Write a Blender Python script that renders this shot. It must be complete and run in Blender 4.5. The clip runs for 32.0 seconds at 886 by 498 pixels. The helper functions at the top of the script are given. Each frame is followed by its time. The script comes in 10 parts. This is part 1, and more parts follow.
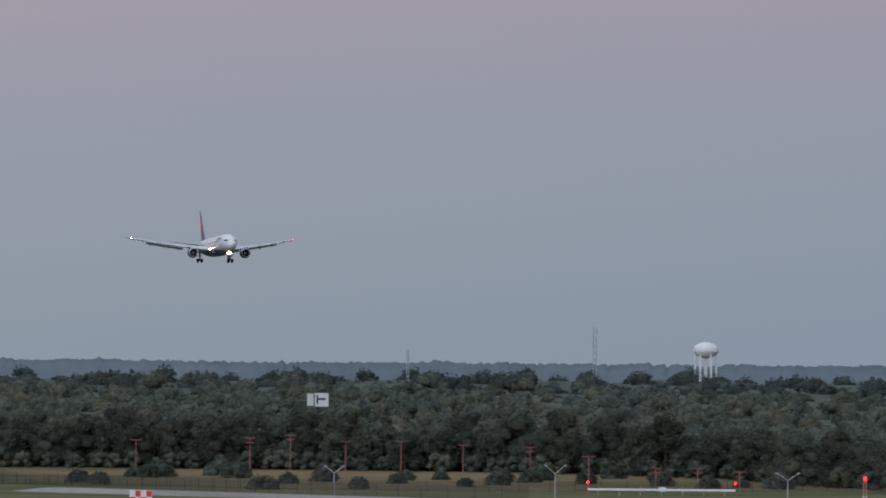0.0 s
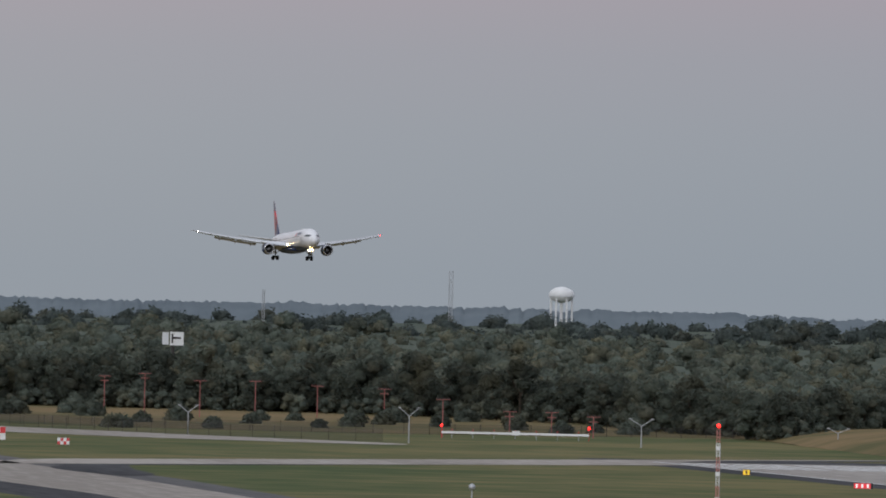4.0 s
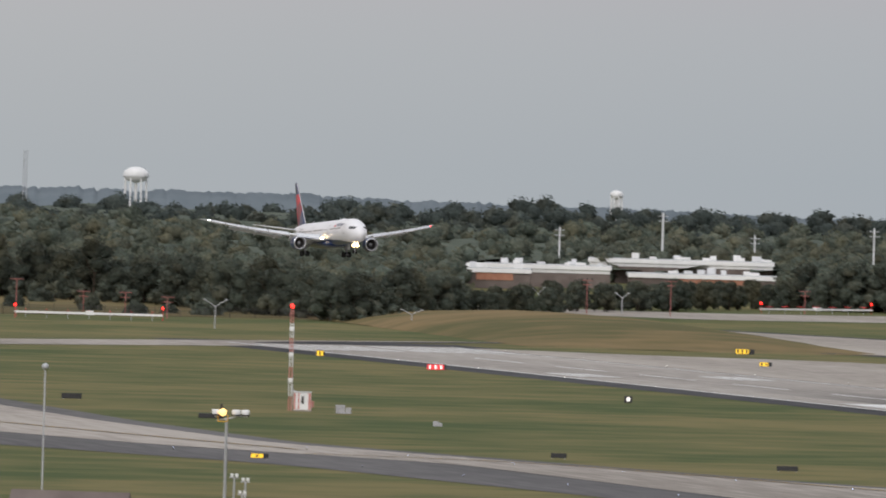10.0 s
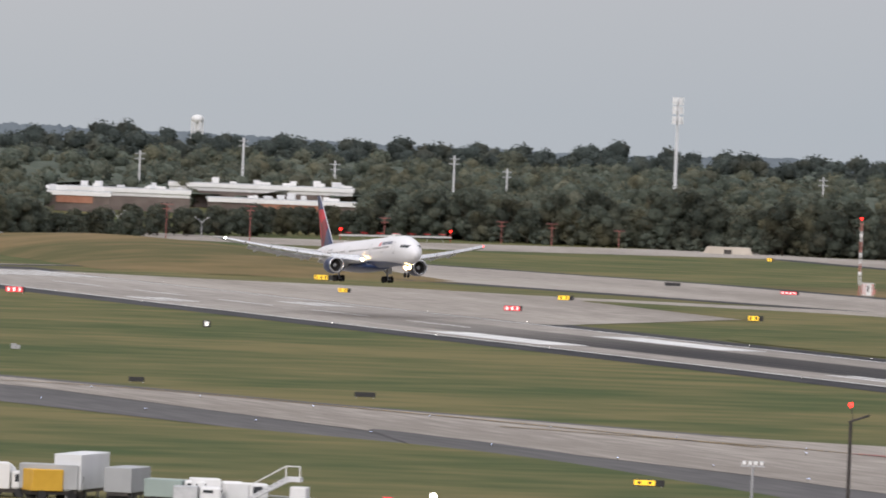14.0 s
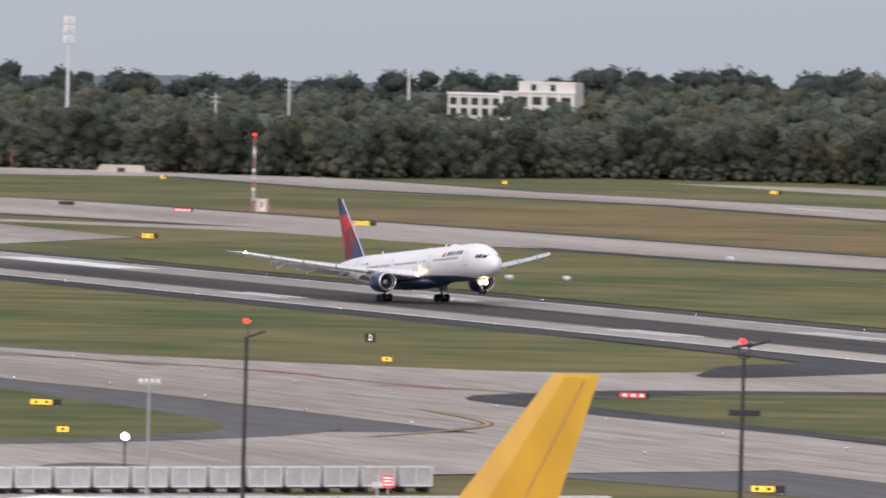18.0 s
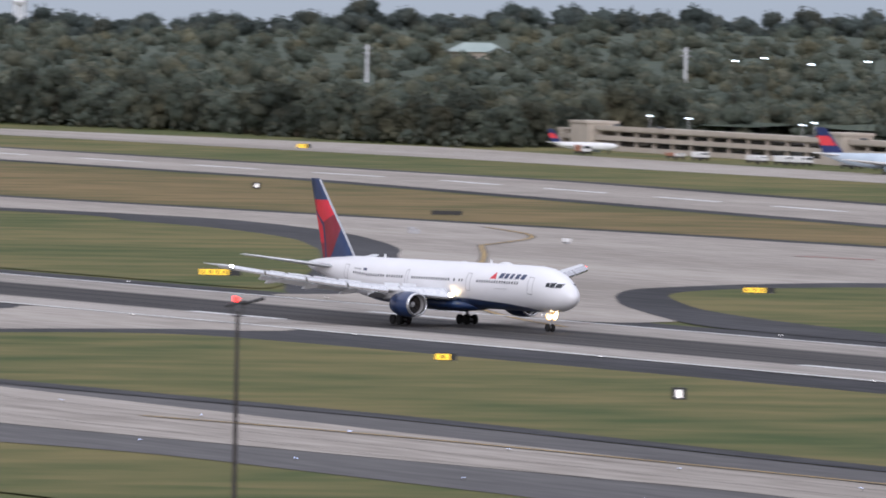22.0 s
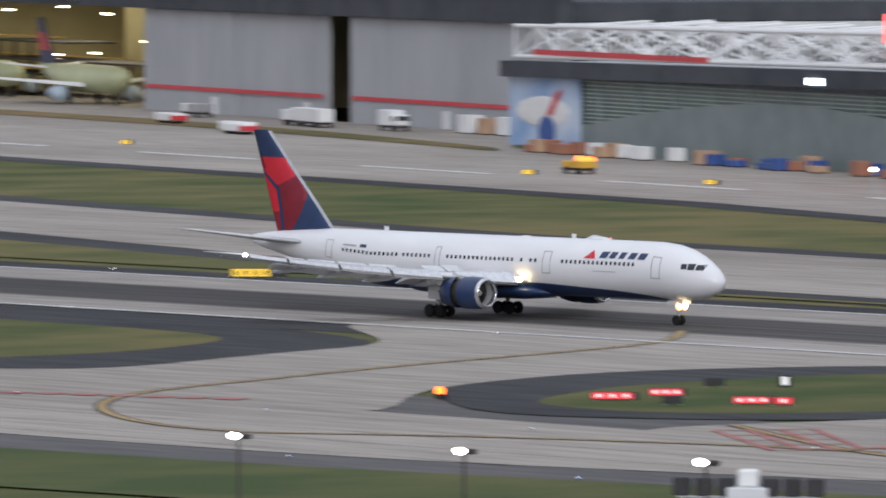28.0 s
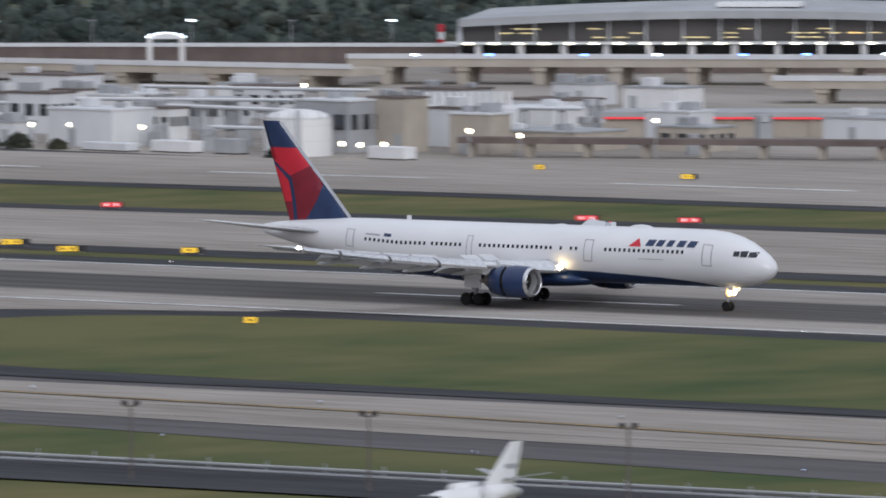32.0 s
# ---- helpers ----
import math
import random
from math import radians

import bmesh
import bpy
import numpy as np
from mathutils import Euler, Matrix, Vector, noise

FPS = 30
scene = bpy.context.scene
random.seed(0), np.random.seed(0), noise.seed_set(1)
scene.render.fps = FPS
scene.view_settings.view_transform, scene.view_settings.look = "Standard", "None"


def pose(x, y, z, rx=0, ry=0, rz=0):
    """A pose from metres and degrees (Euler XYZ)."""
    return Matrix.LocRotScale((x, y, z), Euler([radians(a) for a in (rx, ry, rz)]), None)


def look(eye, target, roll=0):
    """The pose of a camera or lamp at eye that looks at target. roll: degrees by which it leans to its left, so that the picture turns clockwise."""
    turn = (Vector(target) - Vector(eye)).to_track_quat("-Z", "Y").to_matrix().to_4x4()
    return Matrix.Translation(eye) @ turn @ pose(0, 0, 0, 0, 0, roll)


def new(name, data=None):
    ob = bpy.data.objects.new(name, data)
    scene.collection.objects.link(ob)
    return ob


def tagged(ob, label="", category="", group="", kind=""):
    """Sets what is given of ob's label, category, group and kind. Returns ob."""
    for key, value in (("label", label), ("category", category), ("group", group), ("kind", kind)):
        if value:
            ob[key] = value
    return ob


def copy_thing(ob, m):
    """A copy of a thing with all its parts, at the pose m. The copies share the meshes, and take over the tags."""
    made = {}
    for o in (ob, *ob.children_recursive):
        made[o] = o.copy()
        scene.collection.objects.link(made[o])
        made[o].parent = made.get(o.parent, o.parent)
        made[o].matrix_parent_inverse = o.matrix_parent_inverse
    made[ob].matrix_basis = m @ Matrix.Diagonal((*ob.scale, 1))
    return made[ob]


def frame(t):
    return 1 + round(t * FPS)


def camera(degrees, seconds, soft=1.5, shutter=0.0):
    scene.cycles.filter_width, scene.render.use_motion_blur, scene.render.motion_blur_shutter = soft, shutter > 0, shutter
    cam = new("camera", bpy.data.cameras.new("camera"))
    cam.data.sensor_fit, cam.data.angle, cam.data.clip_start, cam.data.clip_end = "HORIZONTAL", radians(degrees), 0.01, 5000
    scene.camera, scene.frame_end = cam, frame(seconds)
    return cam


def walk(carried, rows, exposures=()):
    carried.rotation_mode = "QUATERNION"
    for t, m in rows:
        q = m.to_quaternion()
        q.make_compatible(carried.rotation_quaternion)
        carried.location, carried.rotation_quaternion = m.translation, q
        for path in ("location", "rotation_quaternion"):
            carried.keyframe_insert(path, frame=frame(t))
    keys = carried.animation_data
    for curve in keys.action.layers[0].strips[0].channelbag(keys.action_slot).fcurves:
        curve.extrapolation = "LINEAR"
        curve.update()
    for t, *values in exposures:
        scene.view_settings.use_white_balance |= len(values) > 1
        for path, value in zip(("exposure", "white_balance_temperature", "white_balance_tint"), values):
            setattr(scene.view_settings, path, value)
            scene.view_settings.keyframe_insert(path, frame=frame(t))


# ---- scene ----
# ---------------- camera ----------------
cam = camera(5.281, 32.0, soft=1.8, shutter=0.5)
PATH = (
    (0, look((0.0, -0.0, 34.51), (-979.81, 199.71, 43.41), 0.46)),
    (0.5, look((0.0, -0.0, 34.51), (-979.42, 201.60, 43.80), 0.52)),
    (1, look((0.0, -0.0, 34.51), (-979.21, 202.66, 43.13), 0.40)),
    (1.5, look((0.0, -0.0, 34.51), (-978.92, 204.12, 41.51), 0.62)),
    (2, look((0.0, -0.0, 34.51), (-978.19, 207.62, 40.31), 0.95)),
    (2.5, look((0.0, -0.0, 34.51), (-977.63, 210.29, 39.57), 1.45)),
    (4.5, look((0.0, -0.0, 34.51), (-976.39, 216.00, 36.39), 1.32)),
    (5, look((0.0, -0.0, 34.51), (-975.73, 218.97, 35.40), 1.48)),
    (5.5, look((0.0, -0.0, 34.51), (-974.99, 222.27, 34.63), 1.61)),
    (6, look((0.0, -0.0, 34.51), (-974.33, 225.13, 33.26), 1.73)),
    (6.5, look((0.0, -0.0, 34.51), (-973.74, 227.64, 32.54), 1.71)),
    (7, look((0.0, -0.0, 34.51), (-972.88, 231.29, 32.11), 1.84)),
    (7.5, look((0.0, -0.0, 34.51), (-971.79, 235.84, 32.33), 1.70)),
    (8, look((0.0, -0.0, 34.51), (-970.72, 240.21, 31.95), 1.68)),
    (8.5, look((0.0, -0.0, 34.51), (-969.74, 244.12, 31.21), 1.60)),
    (9, look((0.0, -0.0, 34.51), (-968.73, 248.07, 29.96), 1.61)),
    (9.5, look((0.0, -0.0, 34.51), (-967.51, 252.75, 28.19), 1.65)),
    (10, look((0.0, -0.0, 34.51), (-966.19, 257.70, 26.26), 1.62)),
    (10.5, look((0.0, -0.0, 34.51), (-964.94, 262.26, 24.46), 1.47)),
    (11, look((0.0, -0.0, 34.51), (-963.86, 266.19, 23.31), 1.40)),
    (11.5, look((0.0, -0.0, 34.51), (-962.72, 270.22, 21.89), 1.16)),
    (12, look((0.0, -0.0, 34.51), (-961.09, 275.93, 21.40), 1.37)),
    (12.5, look((0.0, -0.0, 34.51), (-959.26, 282.18, 20.52), 1.81)),
    (13, look((0.0, -0.0, 34.51), (-957.52, 288.03, 20.47), 2.21)),
    (13.5, look((0.0, -0.0, 34.51), (-955.81, 293.65, 20.40), 2.25)),
    (14, look((0.0, -0.0, 34.51), (-953.85, 299.92, 19.92), 2.32)),
    (14.5, look((0.0, -0.0, 34.51), (-951.84, 306.22, 19.47), 2.59)),
    (16.5, look((0.0, -0.0, 34.51), (-942.03, 335.02, 15.82), 1.79)),
    (17, look((0.0, -0.0, 34.51), (-939.68, 341.52, 15.52), 1.77)),
    (17.5, look((0.0, -0.0, 34.51), (-936.80, 349.30, 14.60), 1.65)),
    (18, look((0.0, -0.0, 34.51), (-932.85, 359.65, 13.46), 1.52)),
    (18.5, look((0.0, -0.0, 34.51), (-929.26, 368.76, 12.27), 1.54)),
    (19, look((0.0, -0.0, 34.51), (-925.73, 377.53, 12.21), 1.56)),
    (19.5, look((0.0, -0.0, 34.51), (-921.39, 387.98, 11.80), 1.71)),
    (20, look((0.0, -0.0, 34.51), (-914.45, 404.11, 12.63), 1.79)),
    (20.5, look((0.0, -0.0, 34.51), (-909.61, 414.86, 12.30), 1.41)),
    (21, look((0.0, -0.0, 34.51), (-905.22, 424.34, 11.66), 1.37)),
    (21.5, look((0.0, -0.0, 34.51), (-900.63, 433.91, 10.11), 1.40)),
    (22, look((0.0, -0.0, 34.51), (-894.15, 447.04, 9.04), 1.15)),
    (22.5, look((0.0, -0.0, 34.51), (-887.23, 460.57, 8.15), 1.00)),
    (23, look((0.0, -0.0, 34.51), (-880.45, 473.32, 6.73), 1.17)),
    (23.5, look((0.0, -0.0, 34.51), (-872.74, 487.35, 5.82), 1.22)),
    (24, look((0.0, -0.0, 34.51), (-863.98, 502.55, 3.33), 1.34)),
    (24.5, look((0.4, -0.5, 34.53), (-853.38, 519.10, 1.60), 1.30)),
    (25, look((5.2, -5.6, 34.82), (-835.65, 534.60, -0.29), 0.94)),
    (25.5, look((15.2, -16.3, 35.44), (-812.29, 543.95, -0.84), 0.32)),
    (27.5, look((66.0, -70.7, 39.09), (-699.94, 570.94, -1.42), 0.21)),
    (28, look((78.6, -84.3, 40.14), (-671.41, 575.68, -2.12), 0.10)),
    (28.5, look((91.3, -97.9, 41.24), (-639.06, 583.71, -2.06), -0.11)),
    (29, look((104.0, -111.5, 42.40), (-613.34, 583.75, -1.92), -0.29)),
    (29.5, look((116.7, -125.1, 43.61), (-583.45, 587.40, -1.61), -0.29)),
    (30, look((129.4, -138.8, 44.89), (-551.95, 591.73, -1.76), -0.51)),
    (30.5, look((142.1, -152.4, 46.22), (-522.62, 593.15, -2.85), -0.76)),
    (31, look((154.8, -166.0, 47.59), (-496.16, 591.45, -3.81), -0.80)),
    (31.5, look((167.4, -179.6, 49.02), (-470.85, 588.38, -4.31), -0.51)),
    (32, look((180.1, -193.2, 50.50), (-443.83, 586.33, -4.76), -0.38)),
)
EXPOSURES = (
    (0, -0.05, 5450, 10),
    (2.5, 0.02, 5650, 10),
    (5, 0.12, 6000, 10),
    (9, 0.42, 6250, 10),
    (13, 0.67, 6300, 11.5),
    (17, 0.74, 6250, 15),
    (22, 0.72, 5850, 15),
    (25, 0.57, 5800, 12),
    (28, 0.42, 5800, 10),
    (32, 0.22, 5750, 10),
)
walk(cam, PATH, EXPOSURES)

# ---------------- world, sun ----------------
SUN_AZ, SUN_EL = 20.0, 9.0
world = bpy.data.worlds.new("world")
scene.world = world
world.use_nodes = True
wn = world.node_tree.nodes
wl = world.node_tree.links
sky = wn.new("ShaderNodeTexSky")
sky.sky_type = "NISHITA"
sky.sun_disc = False
sky.sun_elevation = radians(24)
sky.sun_rotation = radians(250)
sky.air_density, sky.dust_density, sky.ozone_density = 1.0, 1.5, 1.0
# cloud cover: darker at the horizon, lilac where the low sun touches it, brighter overhead
co = wn.new("ShaderNodeTexCoord")
sep = wn.new("ShaderNodeSeparateXYZ")
wl.new(co.outputs["Generated"], sep.inputs[0])
cloud = wn.new("ShaderNodeValToRGB")
CLOUD = ((0.0, (0.62, 0.71, 0.79)), (0.014, (0.66, 0.725, 0.80)), (0.024, (0.71, 0.71, 0.79)), (0.038, (0.87, 0.69, 0.77)), (0.2, (0.92, 0.88, 0.92)), (1.0, (2.2, 2.18, 2.2)))
els = cloud.color_ramp.elements
while len(els) < len(CLOUD):
    els.new(0.5)
for e, (p, c) in zip(els, CLOUD):
    e.position, e.color = p, (*c, 1)
wl.new(sep.outputs["Z"], cloud.inputs["Fac"])
lift = wn.new("ShaderNodeVectorMath")
lift.operation = "SCALE"
lift.inputs["Scale"].default_value = 2.55
wl.new(cloud.outputs["Color"], lift.inputs[0])
cover = wn.new("ShaderNodeMix")
cover.data_type = "RGBA"
cover.inputs["Factor"].default_value = 0.95
wl.new(sky.outputs["Color"], cover.inputs["A"])
wl.new(lift.outputs["Vector"], cover.inputs["B"])
wl.new(cover.outputs["Result"], wn["Background"].inputs["Color"])
wn["Background"].inputs["Strength"].default_value = 0.15

sun = new("sun", bpy.data.lights.new("sun", "SUN"))
sun.data.energy, sun.data.angle, sun.data.color = 1.0, radians(25), (1.0, 0.93, 0.85)
sun.matrix_world = look((0, 0, 0), (-math.cos(radians(12)), math.sin(radians(12)) + 0.45, -0.42))

# ---------------- materials ----------------
def node_material(name):
    m = bpy.data.materials.new(name)
    m.use_nodes = True
    return m, m.node_tree.nodes, m.node_tree.links, m.node_tree.nodes["Principled BSDF"]


def grained(name, dark, light, scale=1.0, coarse=0.1, rough=0.7, metal=0.0, bump=0.0, detail=6, stretch=(1, 1, 1), spread=0.25, vary=0.0):
    """A surface whose colour goes between two tones, at a fine and at a coarse scale (waves a metre)."""
    m, n, l, b = node_material(name)
    co = n.new("ShaderNodeTexCoord")
    mp = n.new("ShaderNodeMapping")
    mp.inputs["Scale"].default_value = stretch
    l.new(co.outputs["Object"], mp.inputs["Vector"])
    fine, big = n.new("ShaderNodeTexNoise"), n.new("ShaderNodeTexNoise")
    fine.inputs["Scale"].default_value, fine.inputs["Detail"].default_value = scale, detail
    big.inputs["Scale"].default_value, big.inputs["Detail"].default_value = coarse, 4
    l.new(mp.outputs["Vector"], fine.inputs["Vector"])
    l.new(mp.outputs["Vector"], big.inputs["Vector"])
    add = n.new("ShaderNodeMath")
    add.operation = "ADD"
    l.new(fine.outputs["Fac"], add.inputs[0])
    l.new(big.outputs["Fac"], add.inputs[1])
    rng = n.new("ShaderNodeMapRange")
    rng.inputs["From Min"].default_value, rng.inputs["From Max"].default_value = 1.0 - spread, 1.0 + spread
    l.new(add.outputs[0], rng.inputs["Value"])
    mix = n.new("ShaderNodeMix")
    mix.data_type = "RGBA"
    mix.inputs["A"].default_value, mix.inputs["B"].default_value = (*dark, 1), (*light, 1)
    l.new(rng.outputs["Result"], mix.inputs["Factor"])
    out = mix.outputs["Result"]
    if vary:
        info, hsv, vr = n.new("ShaderNodeObjectInfo"), n.new("ShaderNodeHueSaturation"), n.new("ShaderNodeMapRange")
        vr.inputs["To Min"].default_value, vr.inputs["To Max"].default_value = 1 - vary, 1 + vary
        l.new(info.outputs["Random"], vr.inputs["Value"])
        l.new(vr.outputs["Result"], hsv.inputs["Value"])
        l.new(out, hsv.inputs["Color"])
        out = hsv.outputs["Color"]
    l.new(out, b.inputs["Base Color"])
    b.inputs["Roughness"].default_value, b.inputs["Metallic"].default_value = rough, metal
    if rough >= 0.8:
        b.inputs["Specular IOR Level"].default_value = 0.12
    if bump:
        bp = n.new("ShaderNodeBump")
        bp.inputs["Strength"].default_value, bp.inputs["Distance"].default_value = bump, 0.05
        l.new(fine.outputs["Fac"], bp.inputs["Height"])
        l.new(bp.outputs["Normal"], b.inputs["Normal"])
    return m


def glowing(name, colour, strength):
    m, n, l, b = node_material(name)
    b.inputs["Base Color"].default_value = (*colour, 1)
    b.inputs["Emission Color"].default_value = (*colour, 1)
    b.inputs["Emission Strength"].default_value = strength
    return m


def island_tones(name, tones, rough=0.9, scale=0.8, spread=0.25, olive=(0.125, 0.115, 0.062)):
    """Foliage: each piece takes one of the tones, mottled by leafy grain and relief at two scales."""
    m, n, l, b = node_material(name)
    geo, ramp = n.new("ShaderNodeNewGeometry"), n.new("ShaderNodeValToRGB")
    l.new(geo.outputs["Random Per Island"], ramp.inputs["Fac"])
    els = ramp.color_ramp.elements
    while len(els) < len(tones):
        els.new(0.5)
    for i, t in enumerate(tones):
        els[i].position, els[i].color = i / (len(tones) - 1), (*t, 1)
    info, hsv, co = n.new("ShaderNodeObjectInfo"), n.new("ShaderNodeHueSaturation"), n.new("ShaderNodeTexCoord")
    rng = n.new("ShaderNodeMapRange")
    rng.inputs["To Min"].default_value, rng.inputs["To Max"].default_value = 1 - spread, 1 + spread
    l.new(info.outputs["Random"], rng.inputs["Value"])
    out = rng.outputs["Result"]
    for s, lo, hi, det in ((scale, 0.6, 1.4, 5), (0.06, 0.7, 1.3, 2)):
        nz, r2, mul = n.new("ShaderNodeTexNoise"), n.new("ShaderNodeMapRange"), n.new("ShaderNodeMath")
        nz.inputs["Scale"].default_value, nz.inputs["Detail"].default_value = s, det
        nz.inputs["Roughness"].default_value = 0.7
        l.new(co.outputs["Object"], nz.inputs["Vector"])
        r2.inputs["From Min"].default_value, r2.inputs["From Max"].default_value = 0.3, 0.7
        r2.inputs["To Min"].default_value, r2.inputs["To Max"].default_value = lo, hi
        l.new(nz.outputs["Fac"], r2.inputs["Value"])
        mul.operation = "MULTIPLY"
        l.new(out, mul.inputs[0])
        l.new(r2.outputs["Result"], mul.inputs[1])
        out = mul.outputs[0]
        if det == 5:
            bp = n.new("ShaderNodeBump")
            bp.inputs["Strength"].default_value, bp.inputs["Distance"].default_value = 0.8, 1.0
            l.new(nz.outputs["Fac"], bp.inputs["Height"])
            l.new(bp.outputs["Normal"], b.inputs["Normal"])
    l.new(out, hsv.inputs["Value"])
    # trees turning olive and brown here and there
    turn, tr, tint = n.new("ShaderNodeTexNoise"), n.new("ShaderNodeMapRange"), n.new("ShaderNodeMix")
    turn.inputs["Scale"].default_value, turn.inputs["Detail"].default_value = 0.075, 1
    geo2 = n.new("ShaderNodeNewGeometry")
    l.new(geo2.outputs["Position"], turn.inputs["Vector"])
    tr.inputs["From Min"].default_value, tr.inputs["From Max"].default_value = 0.52, 0.72
    tr.inputs["To Max"].default_value = 0.75
    l.new(turn.outputs["Fac"], tr.inputs["Value"])
    tint.data_type = "RGBA"
    tint.inputs["B"].default_value = (*olive, 1)
    l.new(tr.outputs["Result"], tint.inputs["Factor"])
    l.new(ramp.outputs["Color"], tint.inputs["A"])
    l.new(tint.outputs["Result"], hsv.inputs["Color"])
    l.new(hsv.outputs["Color"], b.inputs["Base Color"])
    b.inputs["Roughness"].default_value = rough
    b.inputs["Specular IOR Level"].default_value = 0.15
    through_leaf, both = n.new("ShaderNodeBsdfTranslucent"), n.new("ShaderNodeMixShader")
    both.inputs[0].default_value = 0.3
    l.new(hsv.outputs["Color"], through_leaf.inputs["Color"])
    l.new(b.outputs[0], both.inputs[1])
    l.new(through_leaf.outputs[0], both.inputs[2])
    l.new(both.outputs[0], n["Material Output"].inputs["Surface"])
    return m


M = {}
M["grass"] = grained("mown_grass", (0.056, 0.080, 0.026), (0.158, 0.136, 0.056), 0.11, 0.016, 0.95, stretch=(0.8, 0.5, 1), spread=0.2, detail=10)
M["lush_grass"] = grained("watered_grass", (0.056, 0.081, 0.028), (0.132, 0.126, 0.052), 0.11, 0.016, 0.95, stretch=(0.8, 0.5, 1), spread=0.2, detail=10)
M["dry_grass"] = grained("dry_grass", (0.095, 0.09, 0.036), (0.20, 0.142, 0.068), 0.11, 0.016, 0.95, stretch=(0.8, 0.5, 1), spread=0.2, detail=10)
M["concrete"] = grained("worn_concrete", (0.24, 0.214, 0.186), (0.38, 0.346, 0.306), 0.6, 0.03, 0.85, stretch=(0.12, 1, 1), spread=0.2, detail=9)
M["asphalt"] = grained("dark_asphalt", (0.03, 0.031, 0.034), (0.07, 0.07, 0.074), 0.6, 0.03, 0.9, stretch=(0.12, 1, 1), spread=0.22, detail=9)
M["old_asphalt"] = grained("weathered_asphalt", (0.085, 0.083, 0.084), (0.135, 0.13, 0.128), 0.6, 0.03, 0.9, stretch=(0.12, 1, 1), spread=0.22, detail=9)
M["white_paint"] = grained("worn_white_paint", (0.5, 0.5, 0.49), (0.78, 0.78, 0.76), 0.8, 0.1, 0.7)
M["yellow_paint"] = grained("worn_yellow_paint", (0.30, 0.2, 0.06), (0.45, 0.3, 0.09), 0.8, 0.1, 0.7)
M["red_paint"] = grained("worn_red_paint", (0.28, 0.1, 0.09), (0.42, 0.15, 0.13), 0.8, 0.1, 0.7)
M["white"] = grained("white_metal", (0.72, 0.72, 0.71), (0.82, 0.82, 0.81), 0.5, 0.05, 0.5)
M["grey_panel"] = grained("grey_cladding", (0.33, 0.34, 0.36), (0.42, 0.43, 0.45), 0.4, 0.04, 0.5, stretch=(1, 1, 0.2))
M["dark_fascia"] = grained("dark_fascia", (0.06, 0.065, 0.075), (0.09, 0.095, 0.105), 0.3, 0.05, 0.85)
M["beige"] = grained("beige_concrete", (0.42, 0.37, 0.31), (0.52, 0.47, 0.40), 0.3, 0.04, 0.8)
M["red_door"] = grained("red_door_paint", (0.36, 0.03, 0.04), (0.46, 0.05, 0.06), 0.3, 0.05, 0.5)
M["steel"] = grained("galvanised_steel", (0.38, 0.39, 0.40), (0.52, 0.53, 0.54), 2, 0.2, 0.45, 0.6)
M["dark_steel"] = grained("dark_bronze_steel", (0.03, 0.027, 0.025), (0.06, 0.052, 0.047), 2, 0.2, 0.5, 0.3)
M["black"] = grained("black_plastic", (0.012, 0.012, 0.013), (0.03, 0.03, 0.032), 2, 0.2, 0.6)
M["red_sign"] = grained("red_sign_face", (0.55, 0.03, 0.035), (0.66, 0.05, 0.05), 1, 0.2, 0.5)
M["sign_lit_yellow"] = glowing("lit_yellow_face", (0.9, 0.55, 0.03), 0.5)
M["sign_lit_red"] = glowing("lit_red_face", (0.85, 0.05, 0.06), 0.35)
M["sign_lit_white"] = glowing("lit_white_mark", (0.95, 0.9, 0.85), 0.45)
M["red_lamp"] = glowing("red_obstruction_lamp", (1.0, 0.016, 0.01), 4.5)
M["orange_lamp"] = glowing("orange_guard_lamp", (1.0, 0.17, 0.012), 3.4)
M["white_lamp"] = glowing("white_flood_lamp", (1.0, 0.93, 0.8), 12)
M["edge_white"] = glowing("white_edge_lamp", (1.0, 0.95, 0.88), 3)
M["blue_lamp"] = glowing("blue_edge_lamp", (0.6, 0.7, 1.0), 1.5)
M["bark"] = grained("bark", (0.05, 0.04, 0.03), (0.11, 0.09, 0.07), 2, 0.2, 0.95)
M["leaves"] = island_tones("leaves", ((0.086, 0.104, 0.086), (0.096, 0.114, 0.090), (0.106, 0.119, 0.092), (0.120, 0.121, 0.088)), spread=0.3, olive=(0.142, 0.130, 0.078))
# leaf tones for far woods, aerial haze painted in as extra blue
M["hazed_leaves"] = island_tones("hazed_leaves", ((0.090, 0.112, 0.104), (0.098, 0.120, 0.110), (0.106, 0.126, 0.113)), olive=(0.126, 0.126, 0.092))
# ridge backdrop: distance haze is painted into this blue-grey
M["distant"] = grained("hazed_ridge", (0.125, 0.15, 0.168), (0.16, 0.188, 0.206), 0.06, 0.012, 1.0)


# ---------------- mesh helpers ----------------
def part(name, bm, material, parent=None, label="", smooth=False, m=None):
    me = bpy.data.meshes.new(name)
    bm.to_mesh(me)
    bm.free()
    for mt in material if isinstance(material, (list, tuple)) else (material,):
        me.materials.append(mt)
    if smooth:
        me.polygons.foreach_set("use_smooth", [True] * len(me.polygons))
    ob = new(name, me)
    ob.parent = parent
    if m is not None:
        ob.matrix_basis = m
    if label:
        ob["label"] = label
    return ob


def share(name, mesh, parent=None, m=None):
    """Another object on the same mesh."""
    ob = new(name, mesh)
    ob.parent = parent
    if m is not None:
        ob.matrix_basis = m
    return ob


def thing(name, label, category, group="", m=None, kind=""):
    ob = tagged(new(name), label, category, group, kind)
    if m is not None:
        ob.matrix_basis = m
    return ob


